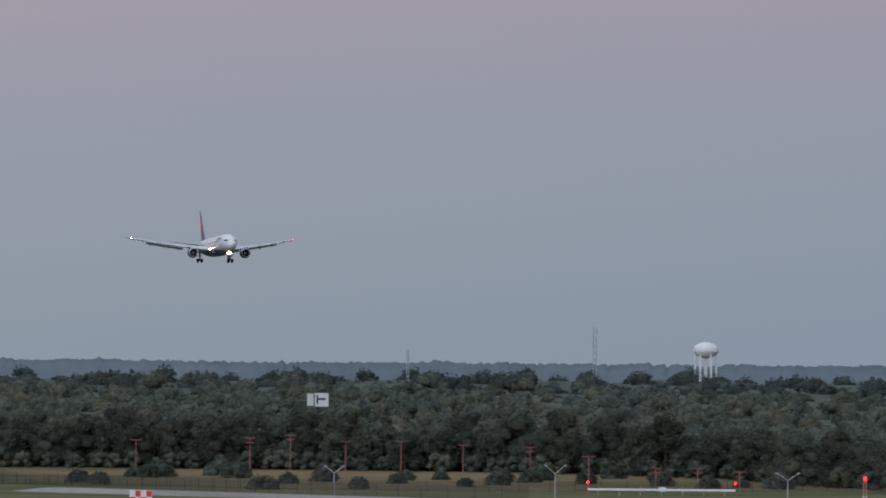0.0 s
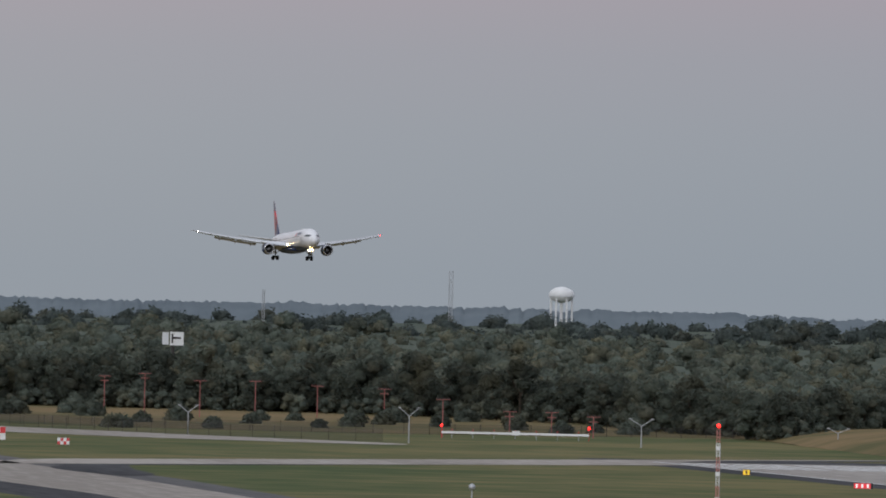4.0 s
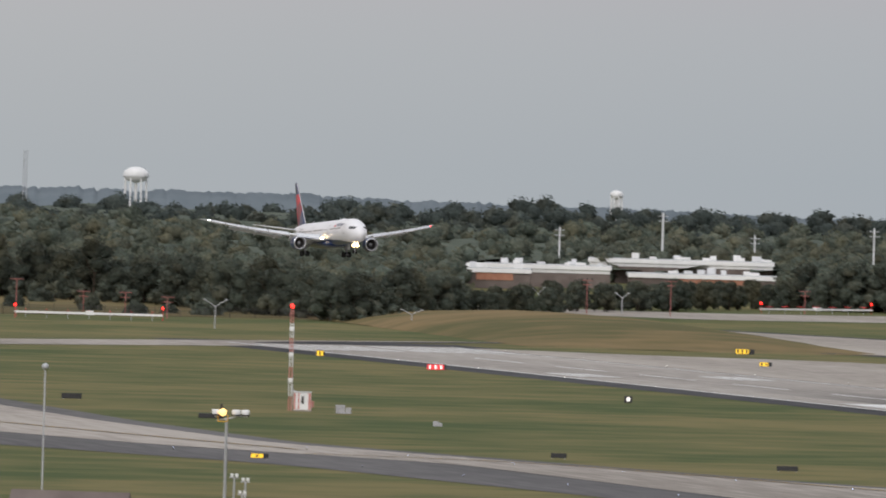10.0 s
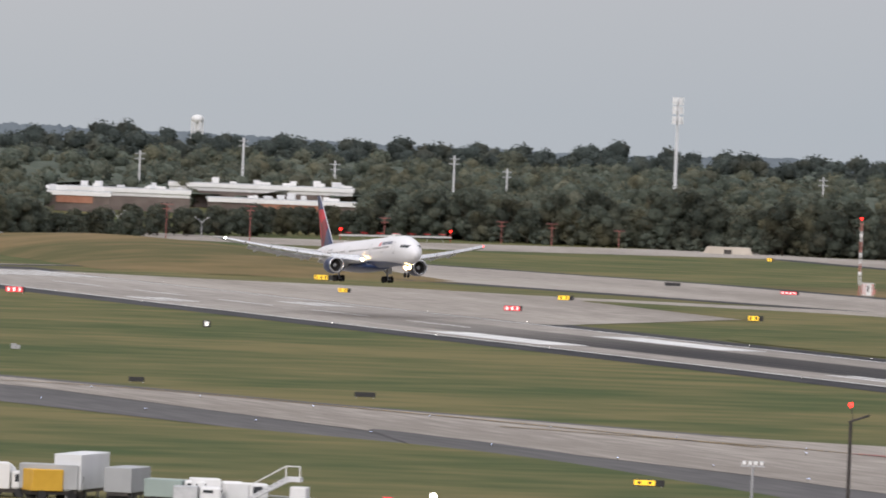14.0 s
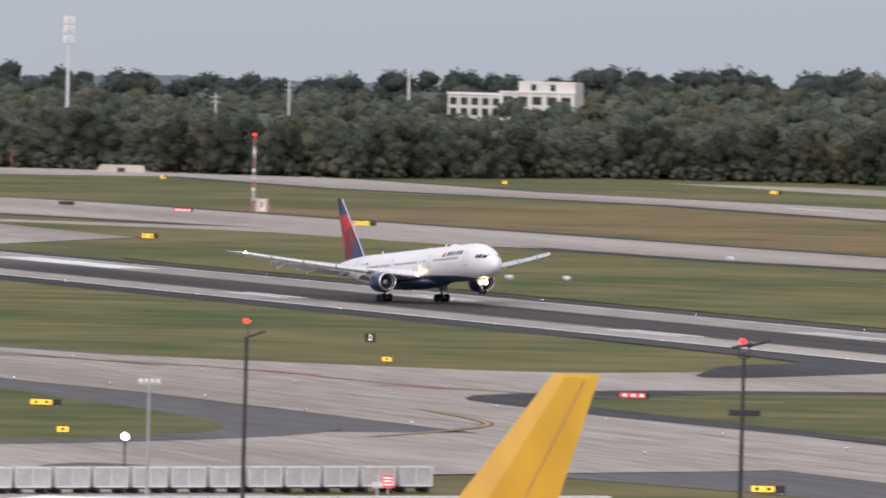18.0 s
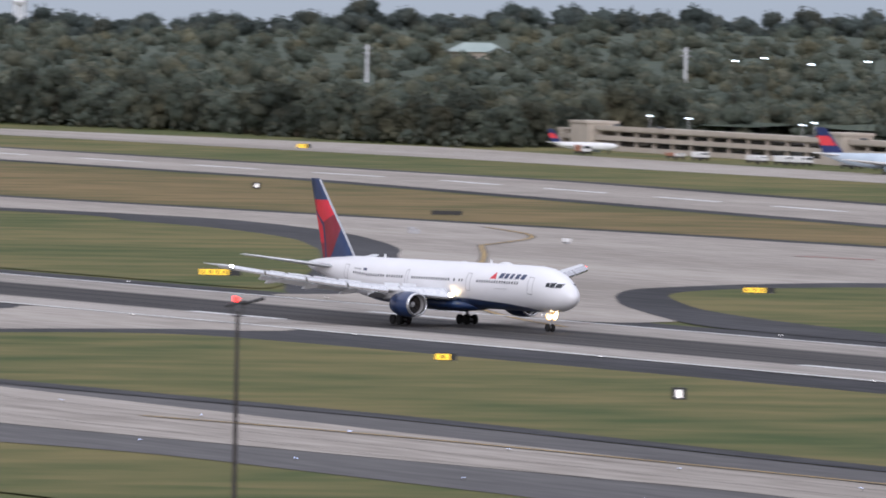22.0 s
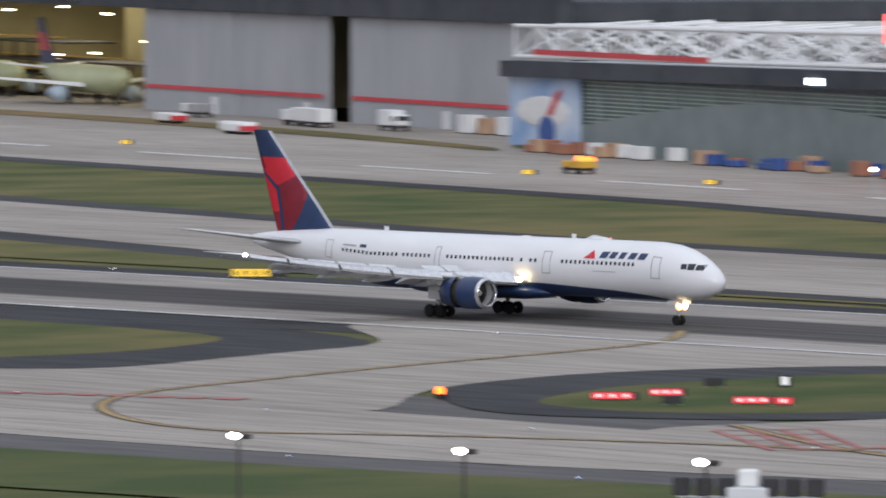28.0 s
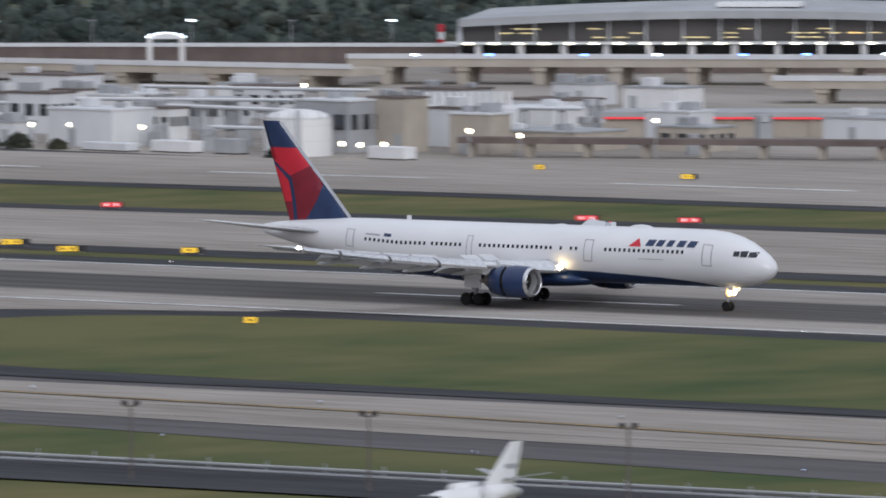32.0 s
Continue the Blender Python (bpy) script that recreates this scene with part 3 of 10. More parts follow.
def painted_line(name, pts, width, z, material, label):
    """A painted line along the pavement, its corners rounded."""
    p = [Vector((x, y, 0)) for x, y in pts]
    for _ in range(3):
        q = [p[0]]
        for a, c in zip(p, p[1:]):
            q += [a * 0.75 + c * 0.25, a * 0.25 + c * 0.75]
        p = q + [p[-1]]
    bm = bmesh.new()
    rows = []
    for i, c in enumerate(p):
        d = (p[min(i + 1, len(p) - 1)] - p[max(i - 1, 0)])
        if d.length < 1e-6:
            continue
        nrm = Vector((-d.y, d.x, 0)).normalized() * width / 2
        rows.append((bm.verts.new((c.x - nrm.x, c.y - nrm.y, z)), bm.verts.new((c.x + nrm.x, c.y + nrm.y, z))))
    for (a, c), (e, f) in zip(rows, rows[1:]):
        bm.faces.new((a, e, f, c))
    return tagged(part(name, bm, material), label, "marking", kind="structure")


M["joint"] = grained("dark_joint", (0.09, 0.08, 0.07), (0.15, 0.13, 0.112), 0.8, 0.1, 0.8)
TAXI_LINES = (((-500, 451), (-491, 442), (-486, 434), (-482, 422), (-475, 398), (-468, 380), (-463, 366), (-458, 357), (-451, 349), (-440, 341), (-428, 336), (-419, 336)),
              ((-419, 336), (-406, 345), (-388, 352), (-376, 354)), ((-510, 314), (-522, 323), (-528, 326)), ((-543, 340), (-530, 337), (-518, 332), (-508, 323), (-505, 316)),
              ((-1115, 670), (-1081, 659), (-1037, 643), (-1007, 630), (-987, 616), (-976, 602)), ((-789, 298), (-803, 311), (-816, 320), (-828, 323), (-850, 326)), ((-998, 321), (-975, 333), (-948, 345), (-915, 346), (-885, 355), (-875, 374)))
TAXI_MORE = (((-1228, 620), (-1173, 593), (-1122, 566), (-1069, 537), (-1033, 518), (-994, 500), (-963, 487), (-936, 478), (-916, 473)), ((-1228, 620), (-1275, 655), (-1330, 672)), ((-1115, 281), (-1099, 304), (-1049, 318), (-1002, 329), (-956, 337)), ((-719, 332), (-687, 338), (-647, 341), (-608, 343)), ((-404, 367), (-380, 354), (-369, 351), (-362, 350), (-351, 347), (-340, 345)),
             ((-297, 349), (-269, 348), (-241, 346), (-210, 343)), ((-1250, 262), (-1164, 277), (-1130, 284)))
for pts in TAXI_LINES + TAXI_MORE:
    painted_line("taxi_line_border", pts, 1.15, Z3 + 0.012, M["joint"], "dark border of a taxi line")
    painted_line("taxi_line", pts, 0.5, Z3 + 0.018, M["yellow_paint"], "worn yellow taxi guide line")
for pts in (((-467, 353), (-448, 361)), ((-380, 357), (-362, 366)), ((-947, 344), (-935, 347)), ((-909, 344), (-900, 349)), ((-1185, 648), (-1169, 652))):
    (xa, ya), (xb, yb) = pts
    n = 7
    for k in range(n):
        u, v = k / n, (k + 0.72) / n
        painted_line("holding_mark", ((xa + (xb - xa) * u, ya + (yb - ya) * u), (xa + (xb - xa) * v, ya + (yb - ya) * v)), 2.2, Z3 + 0.024, M["red_paint"], "worn red holding mark on the pavement")
# red outlined panel: rails along it, rungs across
PANEL = [Vector(q) for q in ((-400, 361.5), (-397, 368), (-379, 355.5), (-382, 350))]
for k in range(4):
    a, c = PANEL[0].lerp(PANEL[1], k / 3), PANEL[3].lerp(PANEL[2], k / 3)
    painted_line("holding_panel", (a[:], c[:]), 0.55, Z3 + 0.02, M["red_paint"], "worn red line of a holding panel on the pavement")
for k in range(5):
    a, c = PANEL[0].lerp(PANEL[3], k / 4), PANEL[1].lerp(PANEL[2], k / 4)
    painted_line("holding_panel", (a[:], c[:]), 0.45, Z3 + 0.028, M["red_paint"], "worn red line of a holding panel on the pavement")
# long joints in the taxiway slabs
for off in (8, 16, 24):
    painted_line("slab_joint", ((-1140, 262 + off), (-1040, 292 + off * 0.9), (-880, 310 + off), (-700, 314 + off * 0.9), (-553, 320 + off * 0.8), (-420, 318 + off), (-194, 322 + off), (0, 324 + off)), 0.14, Z3 + 0.006, M["joint"], "dark joint along the taxiway slabs")
for off in (9, 18, 28, 37):
    painted_line("slab_joint", ((-1560, RN + off), (600, RN + off)), 0.14, Z3 + 0.004, M["joint"], "dark joint along the runway slabs")

# ---------------- the landing airliner ----------------
S = 0.9
M["hull"] = grained("white_hull_paint", (0.70, 0.70, 0.71), (0.80, 0.80, 0.81), 0.6, 0.08, 0.28, stretch=(0.4, 1, 1), spread=0.4)
M["navy"] = grained("navy_hull_paint", (0.012, 0.028, 0.085), (0.02, 0.042, 0.115), 0.8, 0.1, 0.28)
M["tail_red"] = grained("red_tail_paint", (0.50, 0.012, 0.03), (0.60, 0.02, 0.04), 0.8, 0.1, 0.3)
M["tail_dark_red"] = grained("dark_red_tail_paint", (0.17, 0.008, 0.02), (0.23, 0.012, 0.03), 0.8, 0.1, 0.3)
M["wing_grey"] = grained("wing_grey_paint", (0.56, 0.57, 0.58), (0.66, 0.67, 0.68), 0.8, 0.1, 0.45)
M["bare_metal"] = grained("bare_metal", (0.55, 0.55, 0.56), (0.68, 0.68, 0.69), 2, 0.2, 0.25, 0.9)
M["hot_metal"] = grained("heat_stained_metal", (0.16, 0.13, 0.11), (0.26, 0.22, 0.19), 3, 0.3, 0.4, 0.8)
M["tyre"] = grained("tyre_rubber", (0.012, 0.012, 0.012), (0.028, 0.028, 0.028), 5, 0.5, 0.85)
M["gear_grey"] = grained("gear_grey_paint", (0.30, 0.30, 0.31), (0.42, 0.42, 0.43), 4, 0.4, 0.5)
M["pane"] = grained("dark_cabin_glass", (0.010, 0.012, 0.016), (0.03, 0.034, 0.04), 3, 0.3, 0.08)
M["seam"] = grained("grey_seam", (0.33, 0.33, 0.34), (0.42, 0.42, 0.43), 3, 0.3, 0.5)
M["landing_lamp"] = glowing("landing_lamp", (1.0, 0.72, 0.36), 16)
M["lamp_glass"] = glowing("amber_glow", (1.0, 0.6, 0.2), 1.25)
M["wing_lamp"] = glowing("wing_root_lamp", (1.0, 0.68, 0.3), 16)
M["strobe"] = glowing("white_tip_lamp", (1.0, 0.98, 0.95), 12)

# stations: metres from the nose, height of the axis, half width, half height
STATIONS = ((0.0, 4.1, 0.02, 0.02), (0.12, 4.1, 0.4, 0.4), (0.5, 4.14, 0.84, 0.86), (1.1, 4.22, 1.24, 1.28), (1.9, 4.35, 1.6, 1.68), (2.9, 4.52, 1.92, 2.08), (4.1, 4.7, 2.18, 2.38),
            (5.6, 4.84, 2.4, 2.6), (7.6, 4.93, 2.5, 2.7), (10.5, 4.95, 2.515, 2.7), (16, 4.95, 2.515, 2.7), (22, 4.95, 2.515, 2.7), (28, 4.95, 2.515, 2.7), (34, 4.95, 2.515, 2.7), (40, 4.95, 2.515, 2.7),
            (43.5, 5.02, 2.48, 2.63), (47, 5.27, 2.28, 2.4), (50.5, 5.58, 1.92, 2.06), (54, 5.88, 1.45, 1.62), (57, 6.1, 1.0, 1.16), (59.5, 6.26, 0.6, 0.76), (61.0, 6.34, 0.34, 0.46), (61.4, 6.36, 0.16, 0.22))
GEAR = 31.8


def along(s):
    """Distance ahead of the main gear of a station counted from the nose."""
    return (GEAR - s) * S


def at_station(s):
    for a, b in zip(STATIONS, STATIONS[1:]):
        if s <= b[0]:
            k = (s - a[0]) / (b[0] - a[0])
            return [a[i] + k * (b[i] - a[i]) for i in range(1, 4)]
    return list(STATIONS[-1][1:])


def skin(s, angle, out=0.0):
    """A point on the hull: angle in degrees from the right-hand side (camera's side), 90 on top."""
    z, w, h = at_station(s)
    a = radians(angle)
    return Vector((along(s), -(w + out) * math.cos(a) * S, (z + (h + out) * math.sin(a)) * S))


def hull_patch(bm, s0, s1, a0, a1, out, ns=2, na=2, side=1):
    g = []
    for i in range(ns + 1):
        row = []
        for j in range(na + 1):
            p = skin(s0 + (s1 - s0) * i / ns, a0 + (a1 - a0) * j / na, out)
            row.append(bm.verts.new((p.x, p.y * side, p.z)))
        g.append(row)
    for i in range(ns):
        for j in range(na):
            q = (g[i][j], g[i + 1][j], g[i + 1][j + 1], g[i][j + 1])
            bm.faces.new(q if side < 0 else q[::-1])
    return bm


def P3(s, y, z):
    return Vector((along(s), y * S, z * S))


def aerofoil(chord, thick, n=7):
    """Points round a wing section: x from 0 (nose) to chord, z up."""
    top, bot = [], []
    for i in range(n + 1):
        u = (1 - math.cos(math.pi * i / n)) / 2
        t = 5 * thick * (0.2969 * math.sqrt(u) - 0.126 * u - 0.3516 * u * u + 0.2843 * u ** 3 - 0.1015 * u ** 4)
        top.append((u * chord, t * chord * 1.15))
        bot.append((u * chord, -t * chord * 0.75))
    return top + bot[-2:0:-1]


def wing_ring(s, y, z, chord, thick, twist=0.0):
    out = []
    for u, w in aerofoil(chord, thick):
        dz = -math.sin(radians(twist)) * u
        out.append(P3(s + u, y, z + w + dz))
    return out


def wing_at(k):
    """Wing at span fraction k: station of the leading edge, span, height, chord, thickness."""
    half = 26.4
    y = 2.0 + (half - 2.0) * k
    lead = 22.7 + (y - 2.0) * 0.64
    trail = 33.8 + (y - 8.6) * 0.43
    if y < 8.6:
        trail = 33.4 + (y - 2) * 0.06
    chord = trail - lead
    if k > 0.93:
        q = (k - 0.93) / 0.07
        lead += q * 2.4
        chord = max(0.45, chord - q * 2.5)
    z = 3.55 + (y - 2.0) * 0.105 + 1.2 * k * k
    return lead, y, z, chord, 0.15 - 0.05 * min(1, k * 1.5)


def wheel_bm(r, w):
    bm = bmesh.new()
    prof = [(-w / 2, r * 0.55), (-w / 2, r * 0.88), (-w * 0.34, r * 0.98), (0, r), (w * 0.34, r * 0.98), (w / 2, r * 0.88), (w / 2, r * 0.55)]
    rings = [[(q * math.cos(2 * math.pi * j / 20), x, q * math.sin(2 * math.pi * j / 20)) for j in range(20)] for x, q in prof]
    loft(bm, rings)
    return bm


def rim_bm(r, w):
    bm = bmesh.new()
    prof = [(-w * 0.46, 0.02), (-w * 0.42, r * 0.3), (-w * 0.5, r * 0.56), (w * 0.5, r * 0.56), (w * 0.42, r * 0.3), (w * 0.46, 0.02)]
    loft(bm, [[(q * math.cos(2 * math.pi * j / 16), x, q * math.sin(2 * math.pi * j / 16)) for j in range(16)] for x, q in prof])
    return bm


MOVING = {}


def airliner():
    top = thing("airliner", "white twin-engined airliner with navy belly and red and navy tail", "airliner")
    # hull
    bm = bmesh.new()
    seg = 40
    stations = sorted({s[0] for s in STATIONS} | {k * 1.5 for k in range(4, 40)})
    rings = [[skin(s, 360 * j / seg) for j in range(seg)] for s in stations]

    loft(bm, rings)
    part("fuselage", bm, M["hull"], top, "white hull", smooth=True)
    # navy underside: its edge rises from the nose gear and falls away to the tail
    edge = ((4.6, 0), (5.2, 12), (6.2, 24), (8, 36), (12, 46), (20, 56), (28, 60), (38, 58), (42, 44), (46.5, 8), (47, 0))
    bm = bmesh.new()
    rows = []
    for i in range(86):
        s = 4.7 + 0.495 * i
        for (p, u), (q, w) in zip(edge, edge[1:]):
            if p <= s <= q:
                half = u + (w - u) * (s - p) / (q - p)
        rows.append([bm.verts.new(skin(s, 270 - half + half * 2 * j / 16, 0.012)) for j in range(17)])
    for lo, hi in zip(rows, rows[1:]):
        for j in range(16):
            bm.faces.new((lo[j], lo[j + 1], hi[j + 1], hi[j]))
    part("belly", bm, M["navy"], top, "navy underside of the hull", smooth=True)
    # wing-body fairing
    bm = bmesh.new()
    rr = []
    for s, w, z0, z1 in ((20.3, 0.4, 2.4, 2.6), (22, 2.2, 1.95, 3.2), (25, 2.85, 1.75, 3.7), (29, 3.0, 1.7, 3.9), (34, 2.8, 1.8, 3.7), (38, 2.0, 2.05, 3.2), (40.5, 0.4, 2.4, 2.6)):
        rr.append([P3(s, w * math.cos(2 * math.pi * j / 20), (z0 + z1) / 2 + (z1 - z0) / 2 * math.sin(2 * math.pi * j / 20)) for j in range(20)])
    loft(bm, rr)
    part("wing_fairing", bm, M["navy"], top, "navy fairing under the wing root", smooth=True)
    # cockpit panes
    for side in (1, -1):
        for s0, s1, z0, z1 in ((1.5, 2.2, 5.2, 5.68), (2.3, 2.95, 5.22, 5.78), (3.03, 3.6, 5.28, 5.76)):
            bm = bmesh.new()
            g = []
            for i in range(4):
                s = s0 + (s1 - s0) * i / 3
                zc, w, h = at_station(s)
                row = []
                for j in range(3):
                    z = z0 + (z1 - z0) * j / 2
                    p = skin(s, math.degrees(math.asin(min(0.995, (z - zc) / h))), 0.03)
                    row.append(bm.verts.new((p.x, p.y * side, p.z)))
                g.append(row)
            for i in range(3):
                for j in range(2):
                    q = (g[i][j], g[i + 1][j], g[i + 1][j + 1], g[i][j + 1])
                    bm.faces.new(q if side < 0 else q[::-1])
            part("cockpit_pane", bm, M["pane"], top, "dark cockpit pane")
    # cabin windows
    bm = bmesh.new()
    hull_patch(bm, 9.0, 9.27, 10.0, 17.0, 0.025, 1, 2, 1)
    first = part("cabin_window", bm, M["pane"], top)
    bm = bmesh.new()
    hull_patch(bm, 9.0, 9.27, 10.0, 17.0, 0.025, 1, 2, -1)
    other = part("cabin_window", bm, M["pane"], top)
    stn = [9.56 + 0.56 * k for k in range(16)] + [21.4, 22.0, 23.2] + [24.4 + 0.56 * k for k in range(16)] + [35.2 + 0.56 * k for k in range(7)] + [39.5 + 0.56 * k for k in range(7)]
    for s in stn:
        if s > 43.3:
            continue
        for base in (first, other):
            share("cabin_window", base.data, top, Matrix.Translation((along(s) - along(9.0), 0, 0)))
    for k in range(7):
        s = 43.42 + 0.56 * k
        for side in (1, -1):
            bm = bmesh.new()
            hull_patch(bm, s, s + 0.27, 9.0, 16.0, 0.025, 1, 2, side)
            part("cabin_window", bm, M["pane"], top)
    # door outlines
    for s, w in ((5.8, 1.1), (19.6, 1.05), (33.9, 0.7), (48.5, 1.0)):
        for side in (1, -1):
            bm = bmesh.new()
            t = 0.09
            hull_patch(bm, s, s + t, -12, 34, 0.02, 1, 6, side)
            hull_patch(bm, s + w - t, s + w, -12, 34, 0.02, 1, 6, side)
            hull_patch(bm, s + t, s + w - t, 32, 34, 0.02, 1, 1, side)
            hull_patch(bm, s + t, s + w - t, -12, -10, 0.02, 1, 1, side)
            part("door_outline", bm, M["seam"], top, "thin grey outline of a cabin door")
    for side in (1, -1):
        bm = bmesh.new()
        hull_patch(bm, 11.3, 14.2, -3.6, -2.4, 0.02, 3, 1, side)
        part("hold_door_seam", bm, M["seam"], top, "thin grey hold door seam")
    # maker's name as plain strokes, and the two-piece triangle before it
    for side in (1, -1):
        for k, wide in enumerate((0.95, 0.8, 0.72, 0.86, 0.95)):
            s = 13.55 - 1.2 * k
            bm = bmesh.new()
            g = [[skin(s - 0.28 * q - wide * u, 23.5 + 14.5 * q, 0.03) for u in (0, 1)] for q in (0, 0.33, 0.67, 1)]
            g = [[bm.verts.new((p.x, p.y * side, p.z)) for p in row] for row in g]
            for lo, hi in zip(g, g[1:]):
                q = (lo[0], lo[1], hi[1], hi[0])
                bm.faces.new(q if side > 0 else q[::-1])
            part("name_stroke", bm, M["navy"], top, "navy slanted shape of the airline's name")
        bm = bmesh.new()
        v = [skin(a, b, 0.03) for a, b in ((15.5, 21.5), (14.0, 21.5), (14.45, 41), (14.7, 28))]
        v = [bm.verts.new((p.x, p.y * side, p.z)) for p in v]
        bm.faces.new((v[0], v[1], v[3]) if side < 0 else (v[1], v[0], v[3]))
        bm.faces.new((v[0], v[3], v[2]) if side < 0 else (v[3], v[0], v[2]))
        bm.faces.new((v[1], v[2], v[3]) if side < 0 else (v[2], v[1], v[3]))
        part("emblem", bm, M["tail_red"], top, "red triangular emblem on the hull")
        bm = bmesh.new()
        hull_patch(bm, 45.2, 47.0, 22.5, 26.5, 0.03, 3, 1, side)
        part("registration_bar", bm, M["seam"], top, "small dark bar of lettering near the tail")
        bm = bmesh.new()
        hull_patch(bm, 43.8, 44.7, 22.5, 29.5, 0.03, 1, 1, side)
        part("flag_patch", bm, M["navy"], top, "small flag patch near the tail")
    # wings
    for side, nm in ((-1, "right"), (1, "left")):
        ks = [0, 0.06, 0.13, 0.2, 0.275, 0.35, 0.45, 0.55, 0.65, 0.75, 0.85, 0.94, 0.97, 1.0]
        bm = bmesh.new()
        rings = []
        for k in ks:
            lead, y, z, c, t = wing_at(k)
            rings.append(wing_ring(lead, side * y, z, c * (0.76 if 0.1 < k < 0.8 else 0.86 if k <= 0.1 else 1), t, 1.5 * (1 - k)))
        if side > 0:
            rings = [r[::-1] for r in rings]
        loft(bm, rings)
        wing_ob = part("wing", bm, M["wing_grey"], top, "grey swept wing", smooth=True)
        MOVING.setdefault("wings", []).append((wing_ob, side))
        # bare leading edge slats
        for k0, k1 in ((0.05, 0.24), (0.30, 0.46), (0.47, 0.63), (0.64, 0.8), (0.81, 0.93)):
            bm = bmesh.new()
            rr = []
            for k in (k0, (k0 + k1) / 2, k1):
                lead, y, z, c, t = wing_at(k)
                h = c * t * 0.6
                pts = [(-0.45, -0.42), (-0.5, -0.2), (-0.25, 0.12), (0.35, h * 0.85), (0.7, h), (0.5, h * 0.6), (0.02, -0.12), (-0.2, -0.4)]
                rr.append([P3(lead + a, side * y, z + b) for a, b in pts])
            if side > 0:
                rr = [r[::-1] for r in rr]
            loft(bm, rr)
            part("slat", bm, M["bare_metal"], wing_ob, "bare metal leading edge slat, extended", smooth=False)
        # lowered flaps
        for k0, k1, drop in ((0.02, 0.24, 0.5), (0.31, 0.74, 0.42)):
            bm = bmesh.new()
            rr = []
            for k in (k0, (k0 + k1) / 2, k1):
                lead, y, z, c, t = wing_at(k)
                f = lead + c * 0.80
                rr.append([P3(f, side * y, z - 0.35), P3(f + 0.12, side * y, z - 0.1), P3(f + c * 0.16, side * y, z - 0.55 * drop), P3(f + c * 0.30, side * y, z - 1.45 * drop - 0.1), P3(f + c * 0.29, side * y, z - 1.6 * drop - 0.1), P3(f + c * 0.12, side * y, z - 0.95 * drop)])
            if side > 0:
                rr = [r[::-1] for r in rr]
            loft(bm, rr)
            part("flap", bm, M["wing_grey"], wing_ob, "grey flap lowered behind the wing")
        bm = bmesh.new()
        rr = []
        for k in (0.76, 0.85, 0.93):
            lead, y, z, c, t = wing_at(k)
            f = lead + c * 0.78
            rr.append([P3(f, side * y, z - 0.08), P3(f, side * y, z + 0.1), P3(lead + c, side * y, z - 0.12), P3(lead + c, side * y, z - 0.17)])
        if side > 0:
            rr = [r[::-1] for r in rr]
        loft(bm, rr)
        part("aileron", bm, M["wing_grey"], wing_ob)
        # flap track fairings
        for k in (0.16, 0.36, 0.52, 0.68):
            lead, y, z, c, t = wing_at(k)
            f = lead + c * 0.5
            bm = bmesh.new()
            loft(bm, [[P3(f + u, side * y + r * 0.6 * math.cos(a), z - 0.45 - d + r * math.sin(a)) for a in [2 * math.pi * q / 8 for q in range(8)]] for u, r, d in ((0, 0.05, 0), (0.9, 0.26, 0.05), (2.2, 0.34, 0.12), (3.4, 0.28, 0.3), (4.4, 0.06, 0.5))])
            part("flap_track_fairing", bm, M["wing_grey"], wing_ob, smooth=True)
        # spoilers, hinged on the upper wing
        for k0, k1 in ((0.06, 0.13), (0.14, 0.22), (0.33, 0.43), (0.44, 0.54), (0.55, 0.65), (0.66, 0.73)):
            l0, y0, z0, c0, t0 = wing_at(k0)
            l1, y1, z1, c1, t1 = wing_at(k1)
            a, b = P3(l0 + c0 * 0.62, side * y0, z0 + c0 * t0 * 0.42), P3(l1 + c1 * 0.62, side * y1, z1 + c1 * t1 * 0.42)
            length = c0 * 0.15 * S
            ax = (b - a).normalized()
            back = Vector((-1, 0, -0.06))
            back = (back - ax * back.dot(ax)).normalized()
            up = ax.cross(back)
            if up.z < 0:
                up = -up
            fr = Matrix((ax, back, up)).transposed().to_4x4()
            fr.translation = a
            span = (b - a).length
            if fr.determinant() < 0:
                fr = Matrix((-ax, back, up)).transposed().to_4x4()
                fr.translation = b
            bm = boxes((0.05, span - 0.05, 0, length, -0.02, 0.04))
            ob = part("spoiler", bm, M["wing_grey"], wing_ob, "pale spoiler panel on the wing", m=fr)
            MOVING.setdefault("spoilers", []).append((ob, fr))
        lead, y, z, c, t = wing_at(0.935)
        bm = bmesh.new()
        ball(bm, P3(lead - 0.05, side * y, z), 0.17, 1)
        part("tip_lamp", bm, M["strobe"] if side < 0 else M["red_lamp"], wing_ob, "lit wing tip lamp")
        # wing root landing lamp
        bm = bmesh.new()
        ball(bm, P3(23.1, side * 2.95, 3.75), 0.3, 2, (0.9, 1.0, 0.7))
        part("root_lamp", bm, M["wing_lamp"], top, "lit landing lamp in the wing root")
        # engine
        ey, ez, es = 7.95, 2.62, 22.4
        eng = new("engine")
        eng.parent = top
        eng["label"] = "navy engine under the wing"
        eng.matrix_basis = Matrix.Translation(P3(es, side * ey, ez))

        def turned(profile, seg=28):
            bm = bmesh.new()
            loft(bm, [[(-x * S, r * S * math.cos(2 * math.pi * j / seg), r * S * math.sin(2 * math.pi * j / seg)) for j in range(seg)] for x, r in profile], caps=False)
            return bm
        part("intake_lip", turned(((0.55, 1.13), (0.15, 1.14), (0.0, 1.22), (0.08, 1.32), (0.35, 1.42))), M["bare_metal"], eng, "bare metal intake lip", smooth=True)
